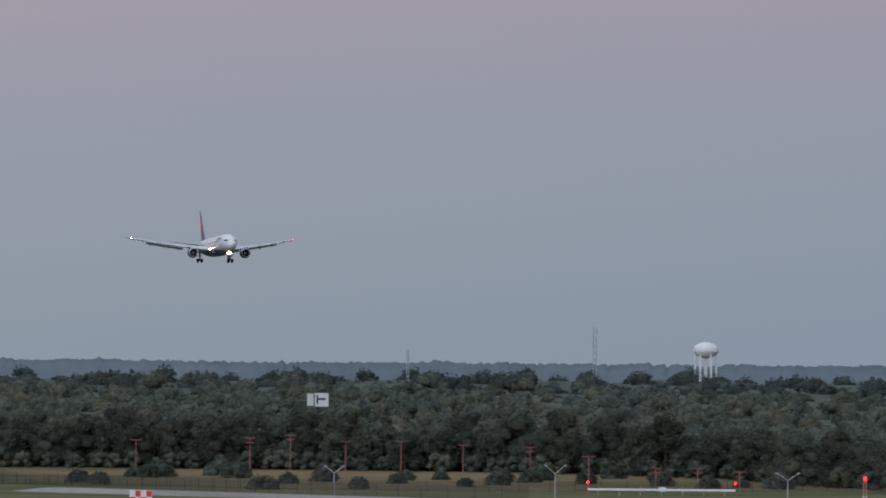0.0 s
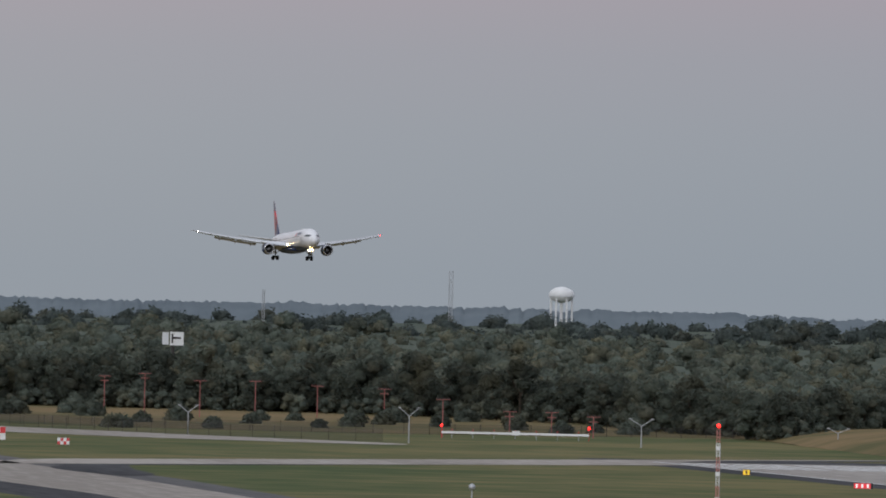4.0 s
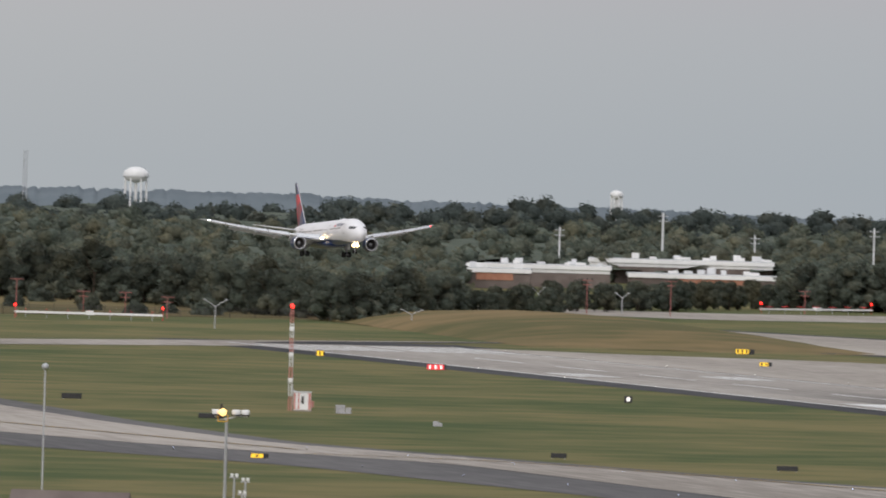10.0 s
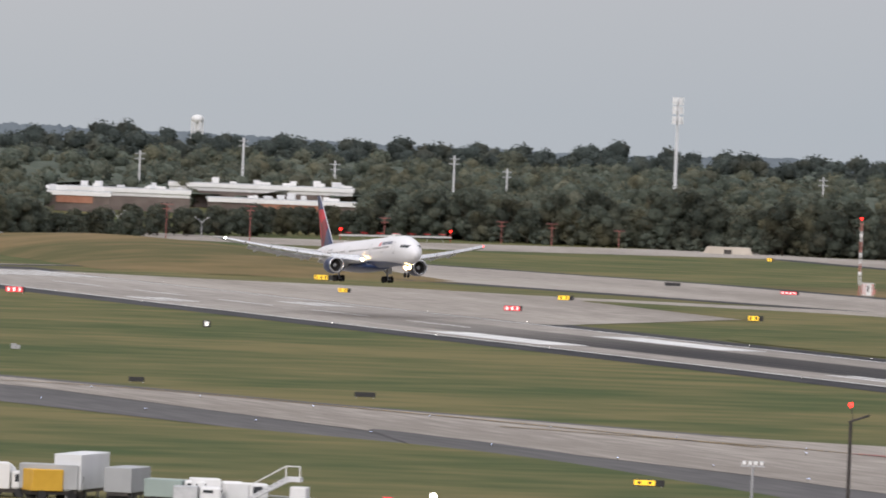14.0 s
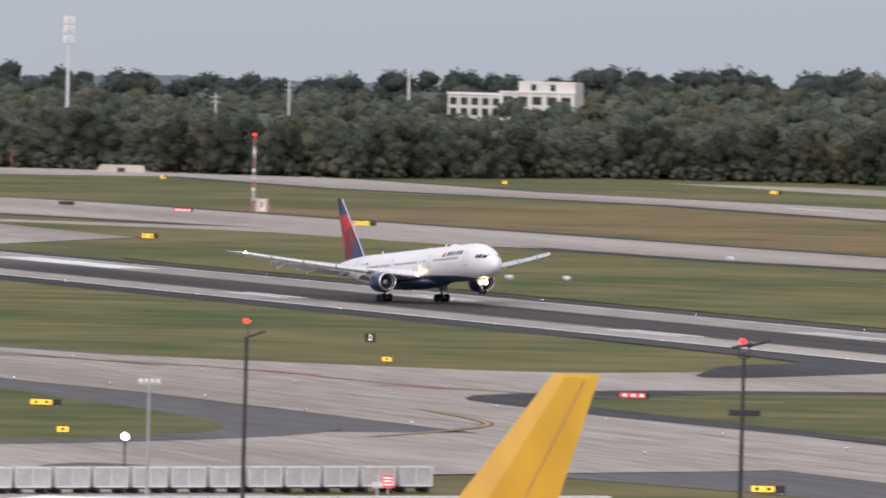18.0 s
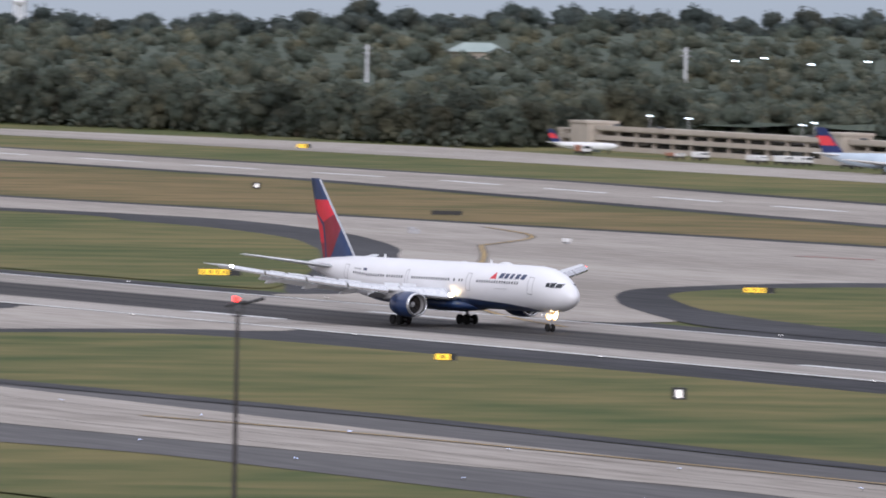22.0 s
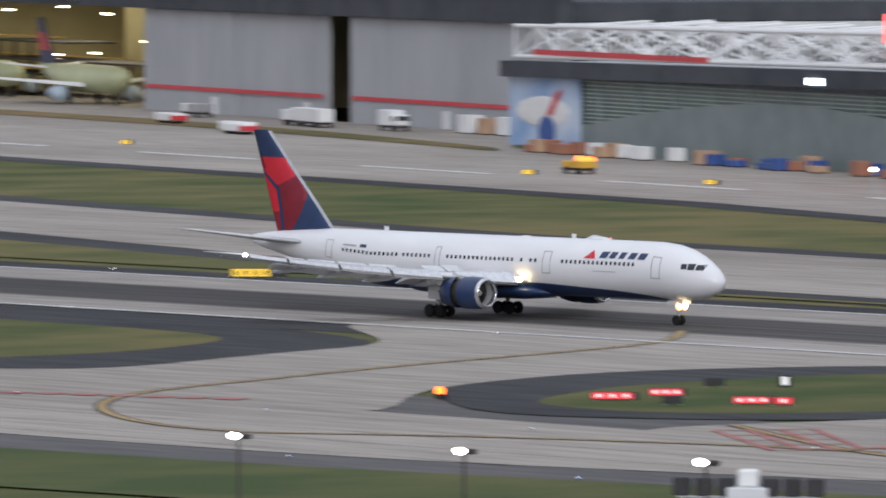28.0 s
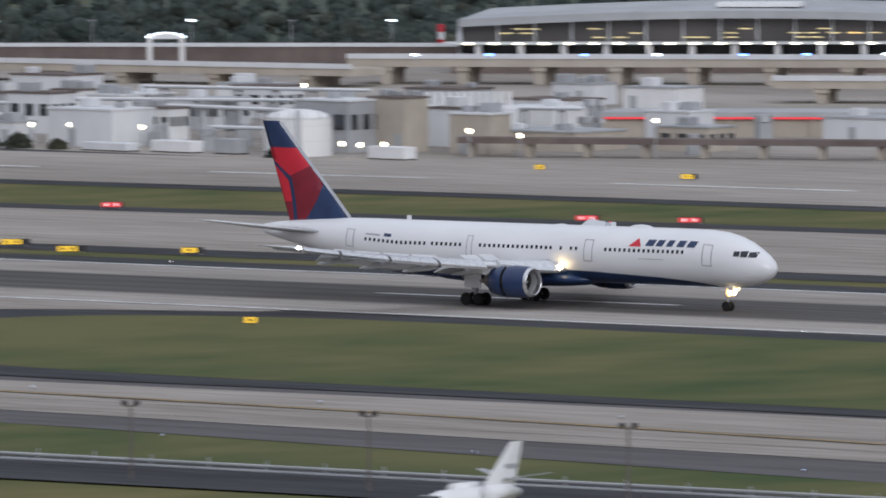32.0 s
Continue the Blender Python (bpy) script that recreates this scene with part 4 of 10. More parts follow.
        part("intake_duct", turned(((1.5, 1.13), (0.55, 1.13))), M["gear_grey"], eng, smooth=True)
        part("cowl", turned(((0.35, 1.42), (1.0, 1.5), (2.0, 1.53), (2.7, 1.5))), M["navy"], eng, "navy engine cowl", smooth=True)
        sl = part("reverser_sleeve", turned(((2.7, 1.49), (3.4, 1.42), (4.3, 1.24), (4.32, 1.17), (2.72, 1.4))), M["navy"], eng, "navy sleeve that slides back to reverse", smooth=True)
        MOVING.setdefault("sleeves", []).append(sl)
        part("cascade", turned(((2.6, 1.36), (4.0, 1.22))), M["dark_steel"], eng, "dark cascade under the sleeve", smooth=True)
        part("core", turned(((3.6, 1.0), (4.6, 0.86), (5.5, 0.6), (5.5, 0.5))), M["hot_metal"], eng, "heat-stained core nozzle", smooth=True)
        part("tail_cone", turned(((5.1, 0.45), (5.9, 0.26), (6.5, 0.03))), M["hot_metal"], eng, smooth=True)
        part("fan_disc", turned(((1.35, 1.12), (1.3, 0.36))), M["black"], eng, "dark fan", smooth=False)
        bm = bmesh.new()
        for q in range(22):
            a = 2 * math.pi * q / 22
            p = [(-1.15, 0.34, a), (-1.3, 0.34, a + 0.16), (-1.3, 1.1, a + 0.22), (-1.05, 1.1, a + 0.02)]
            bm.faces.new([bm.verts.new((x * S, r * S * math.cos(w), r * S * math.sin(w))) for x, r, w in p])
        part("fan_blade", bm, M["dark_steel"], eng, "dark steel fan blades")["kind"] = "stuff"
        part("spinner", turned(((0.75, 0.02), (0.95, 0.2), (1.25, 0.36))), M["gear_grey"], eng, smooth=True)
        # pylon
        lead, y, z, c, t = wing_at((ey - 2) / 24.4)
        bm = bmesh.new()
        loft(bm, [[P3(es + a, side * ey + w * q, zz) for q in (-1, 1)] + [P3(es + b, side * ey + w * q, zz2) for q in (1, -1)] for a, zz, b, zz2, w in ((1.6, ez + 1.45, 5.6, ez + 0.5, 0.16), (4.2, z + 0.05, 9.2, z - 0.25, 0.22))])
        part("pylon", bm, M["wing_grey"], top)
        # main gear
        gy = 4.65
        gear = new("main_gear")
        gear.parent = top
        gear["label"] = "four-wheeled main landing gear, down"
        gear.matrix_basis = Matrix.Translation(P3(GEAR, side * gy, 0))
        part("strut", rods(((0, 0, 0.62), (0.12, side * -0.1, 3.6 * S), 0.17, 0.2), ((0, 0, 1.4), (0.3, side * -1.6, 3.1 * S), 0.09), ((0, 0, 1.1), (-1.7, 0, 3.0 * S), 0.07)), M["gear_grey"], gear)
        part("bogie_beam", rods(((-0.72, 0, 0.55), (0.72, 0, 0.55), 0.13)), M["gear_grey"], gear)
        part("gear_door", boxes((-0.9, 0.9, side * 0.45 - 0.03, side * 0.45 + 0.03, 1.5, 2.9)), M["hull"], gear)
        for ax in (-0.66, 0.66):
            part("axle", rods(((ax, -0.6, 0.54), (ax, 0.6, 0.54), 0.09)), M["gear_grey"], gear)
            for wy in (-0.52, 0.52):
                part("tyre", wheel_bm(0.54, 0.4), M["tyre"], gear, smooth=True, m=Matrix.Translation((ax, wy, 0.54)))
                part("rim", rim_bm(0.54, 0.4), M["gear_grey"], gear, m=Matrix.Translation((ax, wy, 0.54)))
        # tailplane
        bm = bmesh.new()
        rr = [wing_ring(52.6 + q * 7.6, side * (0.9 + q * 8.4), 6.2 + q * 1.3, 6.0 - q * 4.0, 0.09) for q in (0, 0.5, 0.96, 1)]
        if side > 0:
            rr = [r[::-1] for r in rr]
        loft(bm, rr)
        part("tailplane", bm, M["wing_grey"], top, "grey tailplane", smooth=True)
    # fin, in its painted pieces
    def fin_pt(u, v, side):
        """u: 0 leading to 1 trailing edge, v: 0 root to 1 tip."""
        root, tip = (49.9, 57.9), (59.1, 61.2)
        a = root[0] + (tip[0] - root[0]) * v
        b = root[1] + (tip[1] - root[1]) * v
        thick = (0.46 - 0.3 * v) * math.sin(math.pi * min(1, max(0, u)) ** 0.7)
        return P3(a + (b - a) * u, side * thick, 7.1 + 9.75 * v)

    def fin_piece(name, quads, material, label):
        bm = bmesh.new()
        for side in (-1, 1):
            for (u00, u01, v0), (u10, u11, v1) in quads:
                nu, nv = 6, 4
                g = [[None] * (nv + 1) for _ in range(nu + 1)]
                for i in range(nu + 1):
                    for j in range(nv + 1):
                        k = j / nv
                        ua, ub = u00 + (u10 - u00) * k, u01 + (u11 - u01) * k
                        g[i][j] = bm.verts.new(fin_pt(ua + (ub - ua) * i / nu, v0 + (v1 - v0) * k, side))
                for i in range(nu):
                    for j in range(nv):
                        q = (g[i][j], g[i + 1][j], g[i + 1][j + 1], g[i][j + 1])
                        bm.faces.new(q if side > 0 else q[::-1])
        bmesh.ops.remove_doubles(bm, verts=bm.verts, dist=0.002)
        return part(name, bm, material, top, label, smooth=True)
    fin_piece("fin_tip", [((0, 1, 0.735), (0, 1, 1.0))], M["navy"], "navy top of the fin")
    fin_piece("fin_red", [((0, 1, 0.62), (0, 1, 0.735)), ((0, 0.90, 0.57), (0, 1, 0.62)), ((0.66, 0.68, 0.46), (0, 0.90, 0.57))], M["tail_red"], "red top of the emblem on the fin")
    fin_piece("fin_fold", [((0.82, 1, 0.46), (1, 1, 0.57)), ((0.76, 1, 0.41), (0.82, 1, 0.46)), ((0.845, 1, 0.2), (0.76, 1, 0.41))], M["tail_red"], "red rear fold on the fin")
    fin_piece("fin_foot", [((0.93, 1, 0.0), (0.845, 1, 0.2))], M["tail_dark_red"], "dark red foot of the rear fold")
    fin_piece("fin_dark", [((0, 0.66, 0.46), (0, 0, 0.57)), ((0, 0.67, 0.41), (0, 0.66, 0.46)), ((0.76, 0.87, 0.0), (0, 0.67, 0.41))], M["tail_dark_red"], "dark red front fold on the fin")
    fin_piece("fin_navy", [((0, 0.76, 0.0), (0, 0, 0.41))], M["navy"], "navy front of the fin")
    fin_piece("fin_stripe", [((0.87, 0.93, 0.0), (0.67, 0.76, 0.41)), ((0.67, 0.76, 0.41), (0.66, 0.82, 0.46)), ((0.68, 0.82, 0.46), (0.90, 1, 0.57)), ((0.90, 1, 0.57), (1, 1, 0.62))], M["navy"], "navy stripe between the red folds")
    bm = bmesh.new()
    loft(bm, [[P3(a, w, 7.05 + z) for a, w in ((49.65 + 9.2 * v, 0.0), (50.05 + 9.2 * v, 0.12), (50.05 + 9.2 * v, -0.12))] for v, z in ((0.02, 0.1), (0.3, 2.95), (0.65, 6.3), (0.99, 9.72))])
    part("fin_leading_edge", bm, M["bare_metal"], top, "bare metal leading edge")
    # nose gear
    ng = new("nose_gear")
    ng.parent = top
    ng["label"] = "two-wheeled nose landing gear, down"
    ng.matrix_basis = Matrix.Translation(P3(5.6, 0, 0))
    part("strut", rods(((0, 0, 0.45), (-0.1, 0, 2.6), 0.11, 0.13), ((0, 0, 1.0), (1.1, 0, 2.3), 0.06)), M["gear_grey"], ng)
    for q in (-1, 1):
        part("gear_door", boxes((-0.8, 0.9, q * 0.5 - 0.02, q * 0.5 + 0.02, 1.75, 2.6)), M["hull"], ng)
        part("tyre", wheel_bm(0.42, 0.3), M["tyre"], ng, smooth=True, m=Matrix.Translation((0, q * 0.28, 0.42)))
        part("rim", rim_bm(0.42, 0.3), M["gear_grey"], ng, m=Matrix.Translation((0, q * 0.28, 0.42)))
        # added amber-glowing ball imitates the glare round each landing lamp
        bm = bmesh.new()
        ball(bm, (0.3, q * 0.34, 1.62), 0.4, 2, (0.4, 1, 1))
        part("lamp_glass", bm, M["lamp_glass"], ng, "amber glow round the landing lamp, standing in for its glare")
        bm = bmesh.new()
        ball(bm, (0.42, q * 0.34, 1.62), 0.26, 2, (0.6, 1, 1))
        part("gear_lamp", bm, M["landing_lamp"], ng, "lit landing lamp on the nose gear")
    part("axle", rods(((0, -0.35, 0.42), (0, 0.35, 0.42), 0.07)), M["gear_grey"], ng)
    # aerials and dome
    bm = bmesh.new()
    ball(bm, P3(15.6, 0, 7.6), 0.3, 2, (4.2, 1.4, 0.9))
    part("aerial_dome", bm, M["hull"], top, "white aerial dome on the roof", smooth=True)
    bm = bmesh.new()
    ball(bm, P3(25.0, 0, 7.6), 0.16, 2, (4, 1.2, 0.8))
    part("aerial_dome", bm, M["hull"], top, "white aerial dome on the roof", smooth=True)
    for s in (18.6, 43.0):
        bm = bmesh.new()
        loft(bm, [[P3(s + a, w, 7.5 + z) for a, w in ((0, 0), (0.3, 0.04), (0.6, 0), (0.3, -0.04))] for z, a0 in ((0, 0), (0.55, 0))])
        part("blade_aerial", bm, M["hull"], top)
    return top


PLANE = airliner()

# ---------------- trees ----------------
ICO = bmesh.new()
bmesh.ops.create_icosphere(ICO, subdivisions=1, radius=1.0)
ICO_V = np.array([v.co[:] for v in ICO.verts])
ICO_F = np.array([[v.index for v in f.verts] for f in ICO.faces])
ICO.free()


def crown(rng, sprays, high, wide, fine=True):
    """A domed, uneven crown: lumpy lobes down to the ground, covered with many single leaf sprays: arrays of points and triangles."""
    count = 13 if fine else 6
    lobes = [(0, 0, high * 0.7, wide * 0.29)]
    for i in range(count):
        h = 0.14 + 0.62 * (i + rng.uniform(0, 1)) / count
        reach = wide * 0.42 * math.sqrt(max(0.08, 1 - (max(0.0, h - 0.3) / 0.56) ** 2))
        a = i * 2.4 + rng.uniform(-0.6, 0.6)
        r = wide * rng.uniform(0.16, 0.26) * (1.15 - 0.4 * h)
        lobes.append((math.cos(a) * (reach - r * 0.5), math.sin(a) * (reach - r * 0.5), high * h, r))
    vs, fs, n = [], [], 0
    core_v, core_f = ICO_V, ICO_F
    for x, y, z, r in lobes:
        v = core_v * (r * rng.uniform(0.72, 1.08, (len(core_v), 1))) * np.array((1, 1, 0.82)) + np.array((x, y, z))
        v[:, 2] = np.maximum(v[:, 2], 0.02 * high)
        vs.append(v)
        fs.append(core_f + n)
        n += len(core_v)
    lob = np.array(lobes)[rng.integers(len(lobes), size=sprays)]
    d = rng.normal(size=(sprays, 3))
    d /= np.linalg.norm(d, axis=1, keepdims=True)
    d[:, 2] = np.where(rng.uniform(size=sprays) < 0.6, np.abs(d[:, 2]), d[:, 2])
    p = lob[:, :3] + d * lob[:, 3:4] * np.array((1, 1, 0.84)) * rng.uniform(0.82, 1.13, (sprays, 1))
    p[:, 2] = np.maximum(p[:, 2], high * 0.04)
    size = rng.uniform(0.3, 0.7, (sprays, 1)) * (1.1 if fine else 1.8)
    tri = rng.normal(size=(sprays, 3, 3)) * np.array((1, 1, 0.75))
    tri -= tri.mean(1, keepdims=True)
    tri *= (size / np.linalg.norm(tri, axis=2).max(1, keepdims=True))[:, :, None]
    vs.append((p[:, None, :] + tri).reshape(-1, 3))
    fs.append(np.arange(sprays * 3).reshape(-1, 3) + n)
    return np.concatenate(vs), np.concatenate(fs)


def mesh_from(name, v, f, material):
    me = bpy.data.meshes.new(name)
    me.vertices.add(len(v))
    me.vertices.foreach_set("co", np.asarray(v, np.float32).ravel())
    me.loops.add(len(f) * 3)
    me.loops.foreach_set("vertex_index", np.asarray(f, np.int32).ravel())
    me.polygons.add(len(f))
    me.polygons.foreach_set("loop_start", np.arange(0, len(f) * 3, 3, dtype=np.int32))
    me.materials.append(material)
    me.polygons.foreach_set("use_smooth", np.ones(len(f), bool))
    me.update()
    me.validate()
    return me


def trunk_bm(rnd, high):
    bm = bmesh.new()
    rod(bm, (0, 0, -0.5), (0.2, 0.1, high * 0.45), 0.32, 0.2, 7)
    for k in range(4):
        a = rnd.uniform(0, 6.28)
        rod(bm, (0.15, 0.1, high * rnd.uniform(0.25, 0.42)), (math.cos(a) * high * 0.22, math.sin(a) * high * 0.22, high * rnd.uniform(0.55, 0.75)), 0.14, 0.05, 5)
    return bm


rng = np.random.default_rng(7)
FRONT = ((-84, 2440), (-80, 2440), (-78, 2410), (-76.8, 2330), (-76.3, 2240), (-75.6, 2130), (-75, 2170), (-74.2, 2400), (-73, 2540), (-71, 2510), (-69.6, 2470), (-68, 2590), (-66.5, 2600), (-65, 2520), (-63.4, 2330), (-62, 2400), (-60, 2440), (-58, 2400), (-54, 2300), (-50, 2200))


def front_at(az):
    for (p, u), (q, w) in zip(FRONT, FRONT[1:]):
        if p <= az <= q:
            return u + (w - u) * (az - p) / (q - p)
    return 2300


PROTO, TALL = [], []
prnd = random.Random(3)
for k in range(9):
    hi, wi = 11 + 5 * (k % 3) / 2 + k * 0.25, 8.5 + (k * 37 % 10) * 0.45
    v, f = crown(rng, 2300, hi, wi)
    ob = thing("tree", "leafy dark green broadleaved tree at the wood's edge", "tree", "trees at the wood's edge")
    part("trunk", trunk_bm(prnd, hi), M["bark"], ob)
    cr = new("crown", mesh_from("crown", v, f, M["leaves"]))
    cr.parent = ob
    PROTO.append(ob)
    TALL.append(hi)
LIGHT = []
for k in range(12):
    hi, wi = 10.5 + 3.6 * (k % 4) / 3, 11 + (k * 53 % 10) * 0.35
    LIGHT.append(crown(rng, 270, hi, wi, False))


def place(az, d):
    a = radians(az)
    x, y = math.sin(a) * d, math.cos(a) * d
    return x, y, rise(x, y)


STORE_GAP = (-75.0, -72.95)
count = 0
az = -82.0
while az < -62.0:
    for row in (0, 16):
        if count >= 290:
            break
        x, y, z = place(az + rng.uniform(-0.08, 0.08), front_at(az) + row + rng.uniform(-7, 7))
        which = rng.integers(len(PROTO))
        k = rng.uniform(7.8, 9.6) / TALL[which] if STORE_GAP[0] < az < STORE_GAP[1] else rng.uniform(0.75, 1.12)
        m = pose(x, y, z - 0.3, 0, 0, rng.uniform(0, 360)) @ Matrix.Diagonal((k, k, k, 1))
        p = PROTO[which]
        if count < len(PROTO):
            PROTO[count].matrix_basis = pose(x, y, z - 0.3)
        else:
            copy_thing(p, m)
        count += 1
    az += 0.139


def clear(x, y):
    """Spots left open for what shows among the trees."""
    a, d = math.degrees(math.atan2(x, y)), math.hypot(x, y)
    return (STORE_GAP[0] < a < STORE_GAP[1] and d < 2900) or (-68.95 < a < -67.85 and 3130 < d < 3330) or (-63.6 < a < -63.0 and 3180 < d < 3320) or (-79.4 < a < -78.9 and 2600 < d < 2720)


def wood(name, spots, material, label, size=1.0):
    vs, fs, n = [], [], 0
    for x, y, z in spots:
        v, f = LIGHT[rng.integers(len(LIGHT))]
        a = rng.uniform(0, 6.28)
        c, s = math.cos(a), math.sin(a)
        k = size * rng.uniform(0.8, 1.1) * (1.22 if rng.uniform() < 0.06 else 1.0)
        w = np.stack([(v[:, 0] * c - v[:, 1] * s) * k + x, (v[:, 0] * s + v[:, 1] * c) * k + y, v[:, 2] * k * rng.uniform(0.92, 1.08) + z - 1.0], 1)
        vs.append(w)
        fs.append(f + n)
        n += len(v)
    tagged(new(name, mesh_from(name, np.concatenate(vs), np.concatenate(fs), material)), label, "wood", kind="stuff")


spots = []
for k, dep in enumerate((20, 34, 52, 74, 100, 130, 165, 205, 255, 310, 370, 430, 490, 550, 610, 670, 730, 800, 870, 950, 1040, 1140)):
    az = -84.0
    while az < -50.0:
        d = front_at(az) + dep + rng.uniform(-0.3, 0.3) * 20
        hidden = az > -57.5 or (k > 9 and az < -80.5)
        if not hidden or k > 8:
            p = place(az + rng.uniform(-0.1, 0.1), d)
            if not clear(p[0], p[1]):
                spots.append(p)
        az += math.degrees((8.8 + 0.2 * k) / d)
wood("woodland", spots, M["leaves"], "dark green broadleaved woodland behind the airfield")


spots, az = [], -82.0
while az < -62.0:
    if not STORE_GAP[0] - 0.2 < az < STORE_GAP[1] + 0.2:
        p = place(az, front_at(az) - 7 + rng.uniform(-4, 4))
        spots.append((p[0], p[1], p[2] + 0.6))
    az += rng.uniform(0.05, 0.16)
wood("shrubs", spots, M["leaves"], "low green shrubs along the foot of the wood", 0.42)


def forest_floor(name, spot, ua, ub, nu, va, vb, nv, lift, label):
    """Shaded undergrowth between the trees, following the land."""
    bm = bmesh.new()
    g = []
    for i in range(nu + 1):
        row = []
        for j in range(nv + 1):
            x, y = spot(ua + (ub - ua) * i / nu, va + (vb - va) * (j / nv) ** 1.6)
            row.append(bm.verts.new((x, y, rise(x, y) + lift + rng.uniform(0, 2.4))))
        g.append(row)
    for i in range(nu):
        for j in range(nv):
            c = (g[i][j].co + g[i + 1][j + 1].co) / 2
            if not clear(c.x, c.y):
                bm.faces.new((g[i][j], g[i][j + 1], g[i + 1][j + 1], g[i + 1][j]))
    tagged(part(name, bm, M["undergrowth"], smooth=True), label, "undergrowth", kind="structure")


M["undergrowth"] = grained("undergrowth", (0.06, 0.078, 0.062), (0.10, 0.114, 0.084), 0.6, 0.05, 0.95, spread=0.2, detail=8)
forest_floor("undergrowth", lambda a, v: place(a, front_at(a) + 14 + v)[:2], -84.0, -50.0, 120, 0.0, 2150.0, 40, 4.0, "dark undergrowth between the trees of the wood")
forest_floor("undergrowth", lambda a, v: (130 + math.sin(radians(a)) * v, -140 + math.cos(radians(a)) * v), -47.5, -33.5, 80, 1432.0, 4300.0, 60, 2.0, "dark undergrowth between the far trees")
spots = []
for k, dep in enumerate((1260, 1480, 1740, 2060)):
    az = -84.0
    while az < -50.5:
        d = min(4650, front_at(az) + dep + rng.uniform(-0.5, 0.5) * 60)
        x, y, z = place(az + rng.uniform(-0.1, 0.1), d)
        spots.append((x, y, z - 3.5 * (1 - ramp(az, -76.5, -74.5)) + 0.5 - rng.uniform(0, 2.0)))
        az += math.degrees(11.5 / d)
# these crowns carry the haze in their bluish leaf colour
wood("hill_woods", spots, M["hazed_leaves"], "distant wooded hills under the sky", 1.25)
# the last ridge on the horizon, its tree tops uneven, haze put into its colour
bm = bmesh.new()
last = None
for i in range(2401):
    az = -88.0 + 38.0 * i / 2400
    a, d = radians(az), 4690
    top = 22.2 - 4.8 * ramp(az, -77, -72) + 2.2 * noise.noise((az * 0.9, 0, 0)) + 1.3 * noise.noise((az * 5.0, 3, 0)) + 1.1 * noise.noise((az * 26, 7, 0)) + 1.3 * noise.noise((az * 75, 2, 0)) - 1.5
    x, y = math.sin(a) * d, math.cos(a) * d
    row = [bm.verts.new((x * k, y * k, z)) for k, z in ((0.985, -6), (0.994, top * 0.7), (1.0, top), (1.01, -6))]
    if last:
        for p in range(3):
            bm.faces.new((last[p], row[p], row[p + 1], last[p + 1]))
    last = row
tagged(part("backdrop", bm, M["distant"], smooth=True), "last wooded ridge on the horizon, haze painted in as grey-blue", "hills", kind="structure")
# woods to the south-west, on falling land
spots = []
for k, dep in enumerate((1436, 1450, 1470, 1500, 1530, 1565, 1600, 1640, 1685, 1735, 1790, 1850, 1920, 2000, 2090, 2190, 2300, 2430, 2580, 2750, 2950, 3200, 3500, 3900)):
    al = -51.0 if dep > 1900 else -47.0
    while al < -34.0:
        d = dep + rng.uniform(-15, 15)
        x, y = 130 + math.sin(radians(al)) * d, -140 + math.cos(radians(al)) * d
        spots.append((x, y, rise(x, y)))
        al += math.degrees((7.5 + 0.3 * k) / d)
wood("woodland", spots, M["hazed_leaves"], "dark woodland beyond the terminal road")
# bushes on the rough meadow by the approach lights
def bush(x, y, size, group="bushes by the fence"):
    ob = thing("bush", "dense dark green bush on rough grass", "bush", group, pose(x, y, rise(x, y) - 0.2))
    v, f = crown(rng, 700, 4.2 * size, 6.5 * size)
    c = new("foliage", mesh_from("foliage", v * np.array((1, 1, 1.0)) - np.array((0, 0, 0.8 * size)), f, M["leaves"]))
    c.parent = ob


for t in range(30):
    a = -80.6 + 0.14 * t + rng.uniform(-0.1, 0.1)
    d = rng.uniform(2080, 2330)
    bush(math.sin(radians(a)) * d, math.cos(radians(a)) * d, rng.uniform(0.6, 1.2))
for a in (-63.58, -63.52, -63.47, -63.13, -63.08, -63.03):
    d = 3215 + rng.uniform(-12, 12)
    bush(math.sin(radians(a)) * d, math.cos(radians(a)) * d, rng.uniform(1.3, 1.6), "bushes beside the pavilion")

# ---------------- airfield signs, lamps and aids ----------------
def sign(x, y, w, h, face, label, group, turn=0.0, dark=0.35, marks=True):
    """A lit guidance sign: a case on short legs, a face towards the traffic, dark end panel, unreadable marks as bars."""
    m = pose(x, y, 0.1, 0, 0, turn)
    top = thing("guidance_sign", label, "sign", group, m)
    w = max(w, 1.0)
    h = max(h, 0.7)
    part("case", boxes((-w / 2, w / 2, -0.12, 0.12, 0.12, h), bevel=0.03), M["black"], top)
    for q in (-0.4, 0.4):
        part("leg", boxes((q * w - 0.04, q * w + 0.04, -0.04, 0.04, 0, 0.14)), M["steel"], top)
    if face is None:
        return top
    x1 = w / 2 - (dark * w if dark else 0.05)
    part("face", boxes((-w / 2 + 0.05, x1, -0.135, -0.118, 0.18, h - 0.05)), face, top, "lit coloured face")
    if marks:
        n = max(1, int((x1 + w / 2) / 0.75))
        for k in range(n):
            c = -w / 2 + 0.05 + (x1 + w / 2 - 0.05) * (k + 0.5) / n
            part("mark", boxes((c - 0.16, c + 0.16, -0.146, -0.134, 0.3, h - 0.17)), M["black"] if face is M["sign_lit_yellow"] else M["sign_lit_white"], top, "bar of unreadable lettering")
    return top


